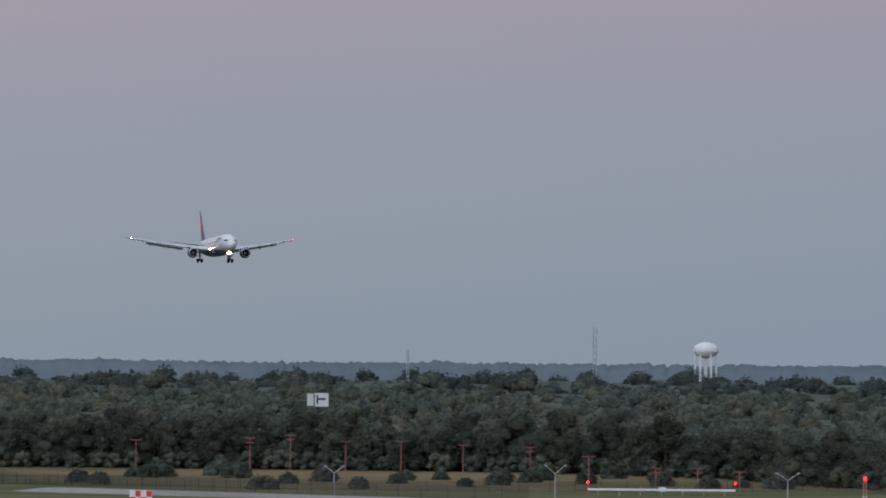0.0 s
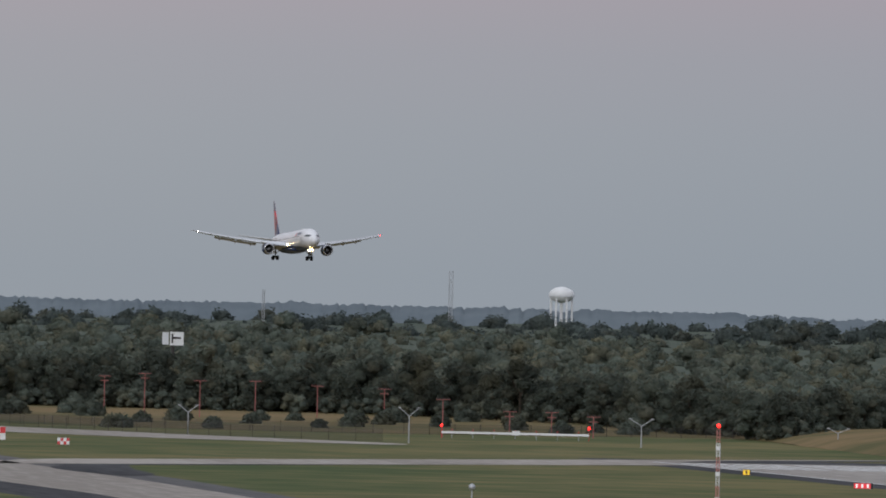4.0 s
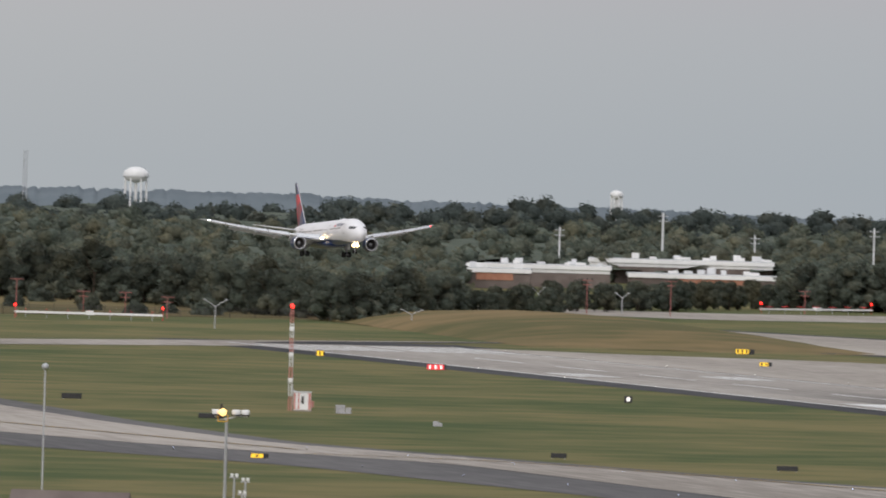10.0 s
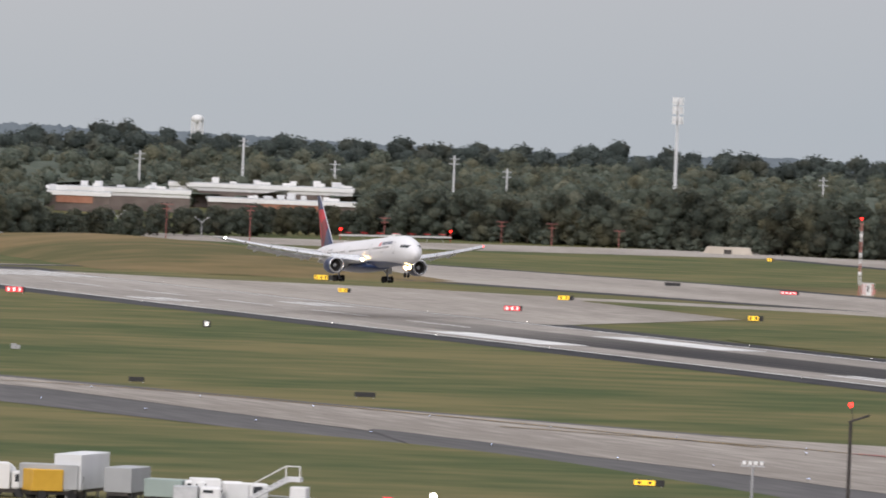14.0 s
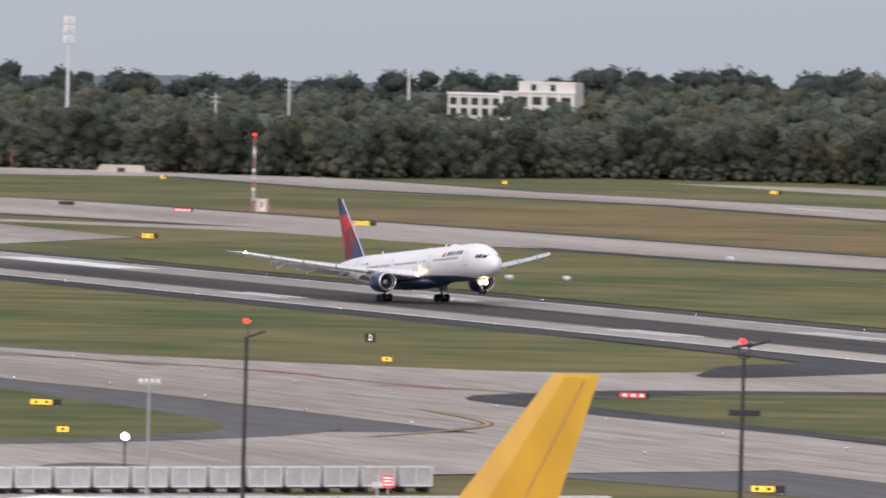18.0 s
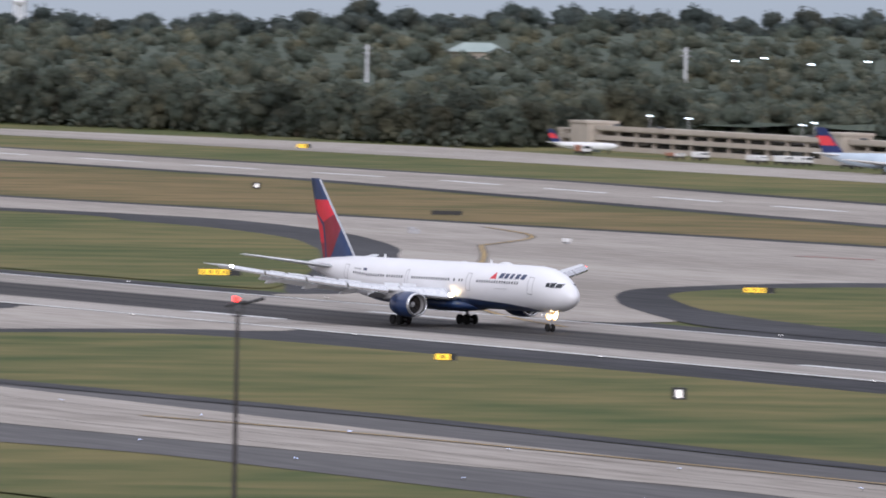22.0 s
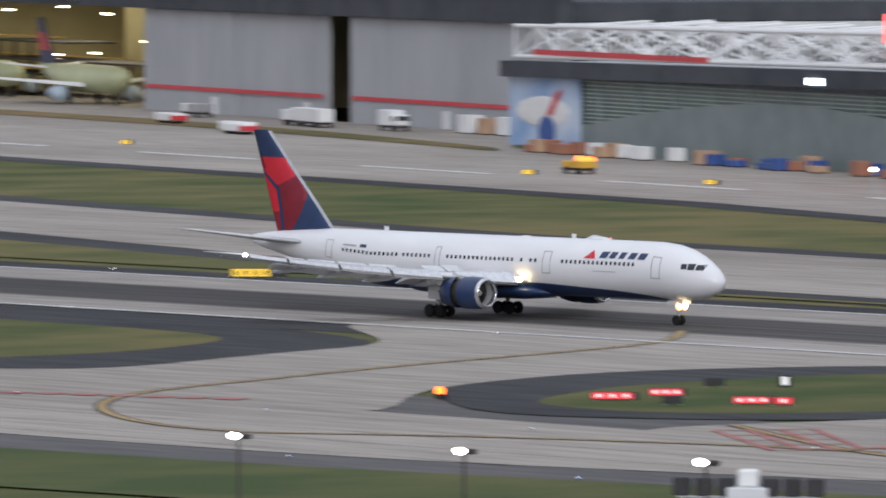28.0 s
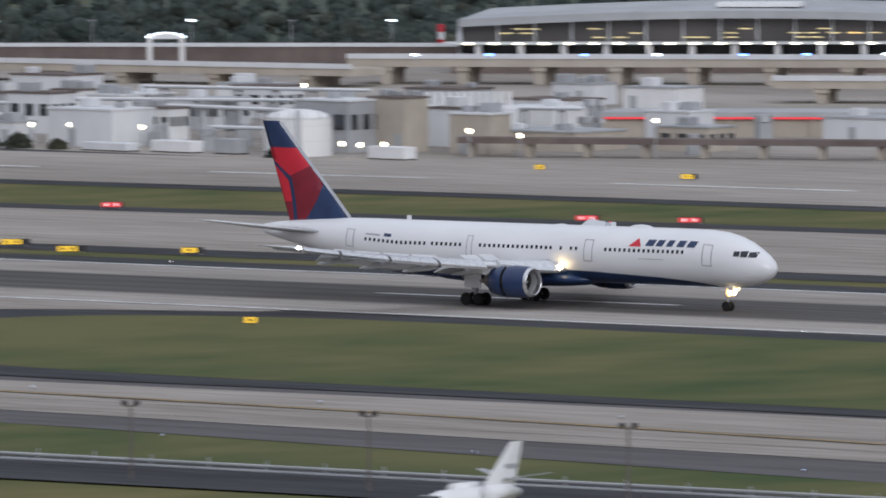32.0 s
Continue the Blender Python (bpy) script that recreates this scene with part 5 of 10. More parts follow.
YELLOW = ((-1685, 427, 1.4, 1.1), (-1794, 540, 3.7, 1.1), (-1681, 510, 2.3, 0.9), (-1679, 552, 2.9, 1.0), (-1559, 547, 2.7, 1.0), (-1089, 269, 2.1, 0.7), (-1704, 641, 4.3, 1.0), (-846, 287, 2.9, 0.7),
          (-788, 269, 1.2, 0.7), (-973, 369, 1.2, 0.7), (-2263, 889, 1.7, 0.9), (-2228, 785, 1.7, 1.0), (-693, 295, 2.7, 0.7), (-2185, 930, 2.8, 1.0), (-2065, 912, 2.9, 0.9), (-1082, 510, 5.2, 0.9))
YELLOW_WEST = ((-827, 414, 2.1, 0.8), (-1026, 556, 3.8, 0.8), (-2026, 976, 3.2, 1.1), (-832, 497, 2.2, 0.7), (-521, 287, 2.3, 0.9), (-1160.2, 693.2, 3.2, 1.0), (-1121.5, 785.9, 3.9, 0.8), (-413.5, 299.8, 2.7, 0.8),
               (-828.5, 640.7, 1.8, 0.7), (-783, 687.8, 1.8, 0.7), (-902.2, 723.1, 1.6, 0.5), (-594.9, 485.8, 5.1, 0.9), (-743.9, 681.4, 1.8, 0.6), (-492.9, 506.3, 2.1, 0.7), (-432.7, 416.7, 1.0, 0.6), (-331.1, 306.6, 1.4, 1.0))
YELLOW_END = ((-527.1, 509.4, 3.2, 0.6), (-427.3, 500, 2.8, 0.7), (-331.2, 420, 1.2, 0.7), (-403.3, 497.9, 2.1, 0.7), (-414.9, 493.9, 2.7, 0.7), (-478.2, 646.6, 1.1, 0.5), (-450.4, 637.5, 1.8, 0.6), (-341.2, 484.6, 0.8, 0.6))
RED = ((-1588, 423, 3.3, 1.1), (-1574, 508, 3.1, 1.0), (-880, 360, 2.9, 0.7), (-976.4, 660, 4.6, 0.9), (-507.8, 380.7, 3.9, 0.8), (-430, 379.7, 3.4, 0.7), (-431, 385.8, 2.7, 0.6), (-419.7, 383.7, 2.9, 0.7), (-417.7, 384.8, 1.4, 0.7),
       (-346.3, 385, 3.4, 0.7), (-340.2, 384, 3.1, 0.7), (-465.3, 558.6, 2.3, 0.6), (-407.1, 563.6, 2.4, 0.6), (-395.8, 565.7, 2.4, 0.6), (-1807, 641, 3.6, 0.8))
BLACK = ((-1344, 304, 2.9, 0.9), (-1113, 312, 1.9, 0.7), (-1081, 331, 2.5, 0.7), (-1859, 634, 3.2, 0.8), (-1399, 700, 5.0, 0.8), (-840, 355, 3.0, 0.6), (-536, 304, 2.0, 0.8), (-543.7, 361.5, 2.8, 0.7), (-552.9, 416.8, 1.1, 0.7), (-438.2, 397.1, 1.5, 0.5), (-423.8, 379.6, 1.4, 0.5))
BLOCKS = ((-1396, 402, 1.2, 1.0), (-1042, 393, 1.2, 1.0), (-747, 397, 1.3, 1.1), (-435.1, 401.3, 0.9, 1.0), (-1589, 756, 1.4, 1.1), (-735.3, 611.6, 1.3, 0.8))


def facing(x, y):
    """Turn that shows a face to someone at the hotel roof."""
    return math.degrees(math.atan2(-x, y)) * 1.0


for x, y, w, h in YELLOW + YELLOW_WEST + YELLOW_END:
    sign(x, y, w, h, M["sign_lit_yellow"], "lit yellow taxiway guidance sign with black bars, on grass", "yellow guidance signs", facing(x, y), 0.3 if w > 1.5 else 0.12)
for x, y, w, h in RED:
    sign(x, y, w, h, M["sign_lit_red"], "lit red runway holding sign with white bars, on grass", "red holding signs", facing(x, y), 0.12)
for x, y, w, h in BLACK:
    sign(x, y, w, h, None, "black back of a guidance sign on grass", "sign backs", facing(x, y))
for k, (x, y, w, h) in enumerate(BLOCKS):
    top = thing("distance_marker", "black distance marker with a white figure, on grass", "marker", "distance markers", pose(x, y, 0.08, 0, 0, facing(x, y)))
    part("case", boxes((-w / 2, w / 2, -0.3, 0.3, 0.0, h), bevel=0.06), M["black"], top)
    if k == 1:
        t = bpy.data.curves.new("figure", "FONT")
        t.body, t.size, t.align_x, t.extrude = "2", h * 0.95, "CENTER", 0.01
        ob = new("figure_two", t)
        deps = bpy.context.evaluated_depsgraph_get()
        me = bpy.data.meshes.new_from_object(ob.evaluated_get(deps))
        bpy.data.objects.remove(ob)
        me.materials.append(M["sign_lit_white"])
        f = new("figure", me)
        f.parent = top
        f.matrix_basis = pose(0, -0.32, h * 0.17, 90)
    else:
        part("figure", boxes((-w * 0.22, w * 0.22, -0.32, -0.295, h * 0.2, h * 0.82)), M["sign_lit_white"], top, "white figure bar")


def lattice(bm, a, high, w, bays, r=0.05):
    """A square lattice mast from the ground up."""
    cs = [(-w, -w), (w, -w), (w, w), (-w, w)]
    for c in cs:
        rod(bm, (c[0], c[1], a), (c[0], c[1], high), r, r, 5)
    for k in range(bays):
        z0, z1 = a + (high - a) * k / bays, a + (high - a) * (k + 1) / bays
        for i in range(4):
            p, q = cs[i], cs[(i + 1) % 4]
            rod(bm, (*p, z0), (*q, z1), r * 0.6, r * 0.6, 4)
    return bm


def glide_tower(x, y, high):
    """The lattice aerial mast with a small white hut beside its foot."""
    top = thing("glide_slope_mast", "slender red and white lattice aerial mast with red lamp", "aerial mast", "aerial masts", pose(x, y, 0, 0, 0, facing(x, y)))
    n = 7
    for k in range(n):
        bm = bmesh.new()
        lattice(bm, high * k / n, high * (k + 1) / n, 0.22, 4, 0.05)
        part("lattice_section", bm, M["faded_red"] if k % 2 == 0 else M["white"], top, "faded red lattice section" if k % 2 == 0 else "white lattice section")
    for z in (0.3, 0.55, 0.8):
        part("aerial_bar", boxes((-0.32, 0.32, -0.45, -0.3, high * z - 0.3, high * z + 0.3), bevel=0.05), M["white"], top)
    part("cable", rods(((0.3, -0.2, 0), (0.3, -0.2, high * 0.85), 0.04), seg=6), M["steel"], top)
    part("stay", rods(((0.25, 0, 3.2), (0.9, 0, 2.6), 0.05), seg=6), M["steel"], top)
    bm = bmesh.new()
    ball(bm, (0, 0, high + 0.3), 0.28, 2)
    part("obstruction_lamp", bm, M["red_lamp"], top, "lit red lamp")
    d = math.hypot(x, y)
    rx, ry = y / d, -x / d
    hut = thing("equipment_hut", "small white equipment hut with faded red stripes", "hut", "equipment huts", pose(x + 1.75 * rx, y + 1.75 * ry, 0.05, 0, 0, facing(x, y)))
    part("hut_body", boxes((-1.25, 1.25, -1.1, 1.1, 0.15, 2.6), bevel=0.05), M["white"], hut)
    part("plinth", boxes((-1.3, 1.3, -1.15, 1.15, -0.05, 0.148)), M["concrete"], hut)
    part("roof", boxes((-1.35, 1.35, -1.2, 1.2, 2.604, 2.7), bevel=0.02), M["pale_steel"], hut)
    for a, b in ((-1.2, -0.95), (-0.62, -0.42), (0.85, 1.2)):
        part("stripe", boxes((a, b, -1.125, -1.104, 0.2, 2.5)), M["faded_red"], hut, "faded red painted stripe")
    part("vent", boxes((-0.12, 0.22, -1.15, -1.104, 1.0, 2.1), bevel=0.02), M["dark_steel"], hut, "dark louvred vent")
    part("side_unit", boxes((1.255, 1.6, -0.5, 0.4, 0.5, 1.4), bevel=0.03), M["faded_red"], hut, "small cooling unit")


M["faded_red"] = grained("faded_red_paint", (0.5, 0.2, 0.17), (0.62, 0.29, 0.25), 1, 0.2, 0.6)
M["pale_steel"] = grained("pale_sheet_steel", (0.5, 0.5, 0.5), (0.62, 0.62, 0.62), 1, 0.2, 0.5)
glide_tower(-1311, 328, 14.4)
glide_tower(-1830, 664, 15.4)


def localizer(xa, ya, xb, yb, n):
    """A row of low aerials on a white rail with red lamps at its ends."""
    dx, dy = xb - xa, yb - ya
    length = math.hypot(dx, dy)
    top = thing("localizer_array", "long white aerial array on posts with red end lamps", "aerial array", "localizer arrays", pose(xa, ya, 0, 0, 0, math.degrees(math.atan2(dy, dx))))
    part("rail", boxes((0, length, -0.4, 0.4, 1.0, 1.45)), M["white"], top, "long white rail")
    part("rail_box", boxes((length * 0.48, length * 0.53, -0.6, 0.6, 0.9, 1.8)), M["white"], top)
    for k in range(n):
        u = length * (k + 0.5) / n
        part("post", rods(((u, 0, -0.3), (u, 0, 1.1), 0.08)), M["steel"], top)
        part("aerial", rods(((u, -1.2, 1.9), (u, 1.2, 1.9), 0.07), ((u, 0, 1.4), (u, 0, 2.0), 0.06)), M["red_sign"], top, "red aerial")
    for u in (0, length):
        part("lamp_post", rods(((u, 0, -0.3), (u, 0, 2.6), 0.07)), M["red_sign"], top)
        bm = bmesh.new()
        ball(bm, (u, 0, 2.75), 0.3, 2)
        part("end_lamp", bm, M["red_lamp"], top, "lit red lamp")


localizer(-2034, 447, -2026, 478, 7)
localizer(-2349, 711, -2376, 749, 7)


def approach_mast(x, y, high, arms=1):
    top = thing("approach_light_mast", "thin orange approach light mast with a crossbar", "light mast", "approach light masts", pose(x, y, rise(x, y), 0, 0, 78))
    part("mast", rods(((0, 0, -0.5), (0, 0, high), 0.13, 0.09)), M["red_paint"], top)
    for k in range(arms):
        z = high - 0.3 - k * 1.1
        part("crossbar", boxes((-1.5 + k * 0.5, 1.5 - k * 0.5, -0.08, 0.08, z - 0.08, z + 0.08)), M["red_paint"], top)
    for q in (-1.2, 0, 1.2):
        part("lamp_head", boxes((q - 0.15, q + 0.15, -0.2, 0.2, high - 0.25, high + 0.15)), M["dark_steel"], top)


for a, d, hh, k in ((-80.3, 2300, 9, 1), (-79.62, 2360, 9, 2), (-79.38, 2340, 10, 2), (-79.05, 2300, 9, 1), (-78.72, 2270, 9.5, 1), (-78.35, 2330, 8, 1), (-77.95, 2300, 8, 2), (-77.6, 2090, 8.5, 1), (-77.2, 2140, 5.5, 2),
                    (-76.95, 2140, 5.5, 2), (-76.7, 2120, 5, 2), (-74.2, 2330, 9, 2), (-73.7, 2360, 9, 2), (-72.9, 2480, 6, 2), (-72.2, 2500, 6, 2), (-71.9, 2500, 6, 2), (-71.5, 2490, 5, 1)):
    approach_mast(math.sin(radians(a)) * d, math.cos(radians(a)) * d, hh, k)


def street_lamp(x, y, high, spread):
    top = thing("street_lamp", "grey twin-armed street lamp beside the perimeter road", "street lamp", "twin street lamps", pose(x, y, rise(x, y), 0, 0, facing(x, y)))
    part("pole", rods(((0, 0, -0.3), (0, 0, high * 0.78), 0.16, 0.11)), M["steel"], top)
    for q in (-1, 1):
        part("arm", rods(((0, 0, high * 0.76), (q * spread * 0.55, 0, high * 0.9), 0.08), ((q * spread * 0.55, 0, high * 0.9), (q * spread, 0, high), 0.07)), M["steel"], top)
        part("lamp_head", boxes((q * spread - 0.35, q * spread + 0.35, -0.15, 0.15, high - 0.02, high + 0.16), bevel=0.03), M["steel"], top)


for x, y, hh, w in ((-2013, 387, 6.2, 1.9), (-1961, 424, 7.3, 2.0), (-1953, 472, 6.0, 2.3), (-2008, 529, 4.0, 2.2), (-2245, 623, 6.6, 1.5), (-2191, 601, 5.0, 2.0), (-2300, 660, 5.0, 1.6)):
    street_lamp(x, y, hh, w)


M["fence_mesh"] = grained("chain_link", (0.03, 0.03, 0.03), (0.06, 0.06, 0.055), 2, 0.2, 0.7)
M["fence_mesh"].node_tree.nodes["Principled BSDF"].inputs["Alpha"].default_value = 0.3


def fence(pts, high, label):
    top = thing("chain_link_fence", label, "fence", "airfield fences", None)
    for (xa, ya), (xb, yb) in zip(pts, pts[1:]):
        length = math.hypot(xb - xa, yb - ya)
        n = max(1, int(length / 6))
        for k in range(n):
            x, y = xa + (xb - xa) * k / n, ya + (yb - ya) * k / n
            part("post", rods(((x, y, -0.3), (x, y, high + 0.2), 0.06), seg=5), M["dark_steel"], top)
            x2, y2 = xa + (xb - xa) * (k + 1) / n, ya + (yb - ya) * (k + 1) / n
            bm = bmesh.new()
            bm.faces.new([bm.verts.new(p) for p in ((x, y, 0.05), (x2, y2, 0.05), (x2, y2, high), (x, y, high))])
            bmesh.ops.solidify(bm, geom=bm.faces[:], thickness=0.04)
            part("mesh_panel", bm, M["fence_mesh"], top)


fence([(-2140, 330), (-2080, 400), (-2068, 446), (-2090, 520), (-2075, 560)], 2.3, "dark chain link fence behind the runway end")
fence([(-2150, 334), (-2066, 364), (-2012, 382), (-1984, 400), (-1968, 420)], 2.7, "dark screened fence behind the perimeter road")
slab("meadow", [(-2450, 380), (-2430, 470), (-2330, 540), (-2180, 560), (-2080, 560), (-2095, 520), (-2072, 446), (-2090, 398), (-2180, 350)], 0.05, M["dry_grass"], "rough dry meadow outside the fence", "meadow")


# bank beside the runway end
def bank():
    bm = bmesh.new()
    nx, ny = 24, 14
    g = []
    for i in range(nx + 1):
        row = []
        for j in range(ny + 1):
            u, v = i / nx, j / ny
            x, y = -2150 + 330 * u, 505 + 75 * v + 30 * (1 - u)
            z = 4.2 * math.sin(math.pi * v) ** 0.7 * math.sin(math.pi * min(1, u * 1.05)) ** 0.6 + 0.02
            row.append(bm.verts.new((x, y, z + 0.25 * noise.noise((x * 0.05, y * 0.05, 0)))))
        g.append(row)
    for i in range(nx):
        for j in range(ny):
            bm.faces.new((g[i][j], g[i + 1][j], g[i + 1][j + 1], g[i][j + 1]))
    tagged(part("grass_bank", bm, M["dry_grass"], smooth=True), "low dry grass bank beside the runway end", "bank", kind="structure")


bank()


def hut_low(x, y, w):
    top = thing("concrete_shelter", "low pale concrete shelter with sloped sides", "shelter", "", pose(x, y, 0, 0, 0, 70))
    bm = bmesh.new()
    loft(bm, [[(-w / 2, -2, 0), (w / 2, -2, 0), (w / 2, 2, 0), (-w / 2, 2, 0)], [(-w / 2 + 1.2, -1.2, 1.9), (w / 2 - 0.8, -1.2, 1.9), (w / 2 - 0.8, 1.2, 1.9), (-w / 2 + 1.2, 1.2, 1.9)]])
    part("shell", bm, M["beige"], top)
    part("doorway", boxes((-1, 1, -2.02, -1.6, 0.1, 1.2)), M["dark_steel"], top)


hut_low(-2338, 812, 13)


def cabinet(x, y, s):
    top = thing("junction_cabinet", "small grey-green junction cabinet on grass", "cabinet", "junction cabinets", pose(x, y, 0.05, 0, 0, facing(x, y)))
    part("cabinet_body", boxes((-0.9 * s, 0.2 * s, -0.4, 0.4, 0, 1.0 * s), (0.25 * s, 0.9 * s, -0.4, 0.4, 0, 0.7 * s), bevel=0.03), M["gear_grey"], top)


for x, y, s in ((-1300, 333, 1.2), (-1245, 332, 0.7), (-950, 560, 0.9), (-960, 555, 0.8), (-1290, 640, 1.0)):
    cabinet(x, y, s)


def windsock_frame(x, y):
    top = thing("papi_light_unit", "low white approach path light unit with red lamps", "light unit", "approach path lights", pose(x, y, 0.05, 0, 0, 90))
    part("light_box", boxes((-0.4, 0.4, -0.6, 0.6, 0.3, 0.8), bevel=0.04), M["white"], top)
    for q in (-0.4, 0.4):
        part("leg", boxes((-0.3, 0.3, q - 0.04, q + 0.04, 0, 0.32)), M["steel"], top)
    bm = bmesh.new()
    ball(bm, (0.42, 0, 0.55), 0.12, 1)
    part("lamp", bm, M["red_lamp"], top, "lit red lamp")


for k in range(4):
    windsock_frame(-1330 + 0.5 * k, 505 + 9 * k)
for x, y in ((-955, 560), (-1240, 640), (-1475, 620)):
    windsock_frame(x, y)

# edge lamps along runway and taxiway
def edge_lamps(name, pts, material, label, group):
    base = None
    for x, y in pts:
        if base is None:
            base = thing(name, label, "edge lamp", group, pose(x, y, 0.08))
            part("stem", rods(((0, 0, 0), (0, 0, 0.2), 0.03), seg=6), M["dark_steel"], base)
            bm = bmesh.new()
            ball(bm, (0, 0, 0.23), 0.05, 1)
            part("lens", bm, material, base, "lit lens")
        else:
            copy_thing(base, pose(x, y, 0.08))


edge_lamps("runway_edge_lamp", [(x, y) for x in range(-1770, 100, 55) for y in (RN - 2, RF + 2)], M["edge_white"], "small white runway edge lamp on a stem", "runway edge lamps")
edge_lamps("taxiway_edge_lamp", [(x, 336 + 16 * (x > -560)) for x in range(-940, 20, 28)] + [(x, 312 + 8 * (x > -400)) for x in range(-900, 20, 28)] + [(-1130 + 22 * k, 285 + 7 * k) for k in range(9)] + [(-1120 + 26 * k, 266 + 5 * k) for k in range(9)], M["blue_lamp"], "small blue taxiway edge lamp on a stem", "taxiway edge lamps")

# guard lights
for x, y, m, s in ((-440.6, 372.4, M["orange_lamp"], 0.42), (-361.1, 382.9, M["orange_lamp"], 0.42)):
    top = thing("guard_light", "lit amber runway guard light on the pavement edge", "guard light", "guard lights", pose(x, y, 0.1))
    part("base", boxes((-0.4, 0.4, -0.3, 0.3, 0, 0.35), bevel=0.03), M["black"], top)
    bm = bmesh.new()
    ball(bm, (0, -0.1, 0.55), s, 2, (1, 0.6, 0.8))
    part("lens", bm, m, top, "lit amber lens")

# ---------------- hangars ----------------
M["green_glass"] = grained("green_glass", (0.10, 0.14, 0.13), (0.16, 0.21, 0.19), 0.2, 0.03, 0.15)
M["louvre"] = grained("green_louvre", (0.25, 0.31, 0.29), (0.33, 0.40, 0.37), 0.3, 0.05, 0.45)
M["arch_grey"] = grained("grey_green_curtain", (0.16, 0.20, 0.20), (0.22, 0.26, 0.26), 0.3, 0.05, 0.5)
M["cream"] = grained("cream_cladding", (0.50, 0.46, 0.33), (0.62, 0.57, 0.42), 0.3, 0.05, 0.6)
M["bay_wall"] = grained("bay_wall_paint", (0.40, 0.34, 0.17), (0.52, 0.45, 0.24), 0.2, 0.04, 0.7)
M["primer"] = grained("pale_green_primer", (0.42, 0.45, 0.25), (0.55, 0.57, 0.34), 0.3, 0.05, 0.5)
M["blue_panel"] = grained("blue_panel", (0.06, 0.08, 0.25), (0.10, 0.13, 0.36), 0.2, 0.05, 0.5)
M["sky_blue"] = grained("printed_sky_blue", (0.22, 0.36, 0.62), (0.62, 0.70, 0.80), 0.12, 0.05, 0.5, spread=0.2)
M["orange_crate"] = grained("orange_crate", (0.30, 0.12, 0.07), (0.40, 0.19, 0.12), 0.6, 0.1, 0.7)
M["blue_crate"] = grained("blue_crate", (0.03, 0.07, 0.25), (0.05, 0.11, 0.34), 0.6, 0.1, 0.6)
M["tan_crate"] = grained("tan_crate", (0.42, 0.27, 0.17), (0.54, 0.38, 0.26), 0.6, 0.1, 0.8)
M["lift_yellow"] = grained("lift_yellow", (0.60, 0.34, 0.03), (0.72, 0.43, 0.05), 0.6, 0.1, 0.5)
M["navy"] = grained("navy_enamel", (0.012, 0.02, 0.08), (0.022, 0.035, 0.12), 0.5, 0.05, 0.3)
M["red_enamel"] = grained("red_enamel", (0.5, 0.03, 0.05), (0.62, 0.05, 0.06), 0.5, 0.05, 0.35)
M["silver_blue"] = grained("silver_blue_skin", (0.38, 0.46, 0.54), (0.50, 0.58, 0.65), 0.3, 0.05, 0.4)
M["sign_red"] = glowing("lit_red_letter", (1.0, 0.10, 0.09), 2.2)
M["sign_back"] = grained("dark_red_backing", (0.14, 0.012, 0.02), (0.2, 0.02, 0.03), 0.5, 0.05, 0.5)
M["warm_lamp"] = glowing("warm_bay_lamp", (1.0, 0.83, 0.55), 9)
M["cool_lamp"] = glowing("cool_street_lamp", (0.85, 0.95, 1.0), 5)
M["blue_light"] = glowing("blue_deck_lamp", (0.15, 0.3, 1.0), 6)
M["lit_panel"] = glowing("yellow_lit_stair_tower", (1.0, 0.80, 0.38), 0.55)
M["dark_window"] = grained("dark_window_glass", (0.03, 0.035, 0.04), (0.06, 0.065, 0.07), 0.5, 0.1, 0.12)
M["roof_white"] = grained("white_roof_sheet", (0.6, 0.6, 0.6), (0.75, 0.75, 0.74), 0.3, 0.05, 0.6)
M["tank_white"] = grained("white_tank_paint", (0.68, 0.68, 0.67), (0.80, 0.80, 0.79), 0.25, 0.05, 0.55, stretch=(1, 1, 0.25))
M["pale_wall"] = grained("pale_grey_wall", (0.6, 0.61, 0.62), (0.72, 0.73, 0.74), 0.3, 0.05, 0.7, stretch=(1, 1, 0.3))
M["mid_wall"] = grained("mid_grey_wall", (0.33, 0.34, 0.35), (0.43, 0.44, 0.45), 0.3, 0.05, 0.7)
M["brown_wall"] = grained("brown_wall", (0.13, 0.105, 0.095), (0.2, 0.165, 0.15), 0.3, 0.05, 0.8)

WALL_TURN = math.degrees(math.atan(-0.3075))
WALL_K = math.hypot(1, 0.3075)
HANGAR = pose(-1626, 1011.5, 0, 0, 0, -16.6)
GLASS = pose(-863, 755.3, 0, 0, 0, -17.5)


def hu(x):
    return (x + 1626) * WALL_K - 9.5 * min(1, max(0, (x + 1626) / 726)) ** 0.85


def gu(x):
    return (x + 855) * WALL_K * 1.014


def lettering(name, text, width, high, depth, material, parent, m):
    """Built-in font letters of a given width and height, as a mesh."""
    c = bpy.data.curves.new(name, "FONT")
    c.body, c.extrude, c.offset = text, 0.05, 0.012
    ob = new(name, c)
    me = bpy.data.meshes.new_from_object(ob.evaluated_get(bpy.context.evaluated_depsgraph_get()))
    bpy.data.objects.remove(ob)
    xs, ys = [v.co.x for v in me.vertices], [v.co.y for v in me.vertices]
    kx, ky = width / (max(xs) - min(xs)), high / (max(ys) - min(ys))
    x0, y0 = min(xs), min(ys)
    for v in me.vertices:
        v.co = ((v.co.x - x0) * kx, (v.co.y - y0) * ky, v.co.z * depth / 0.05)
    me.materials.clear()
    me.materials.append(material)
    f = new(name, me)
    f.parent = parent
    f.matrix_basis = m
    return f


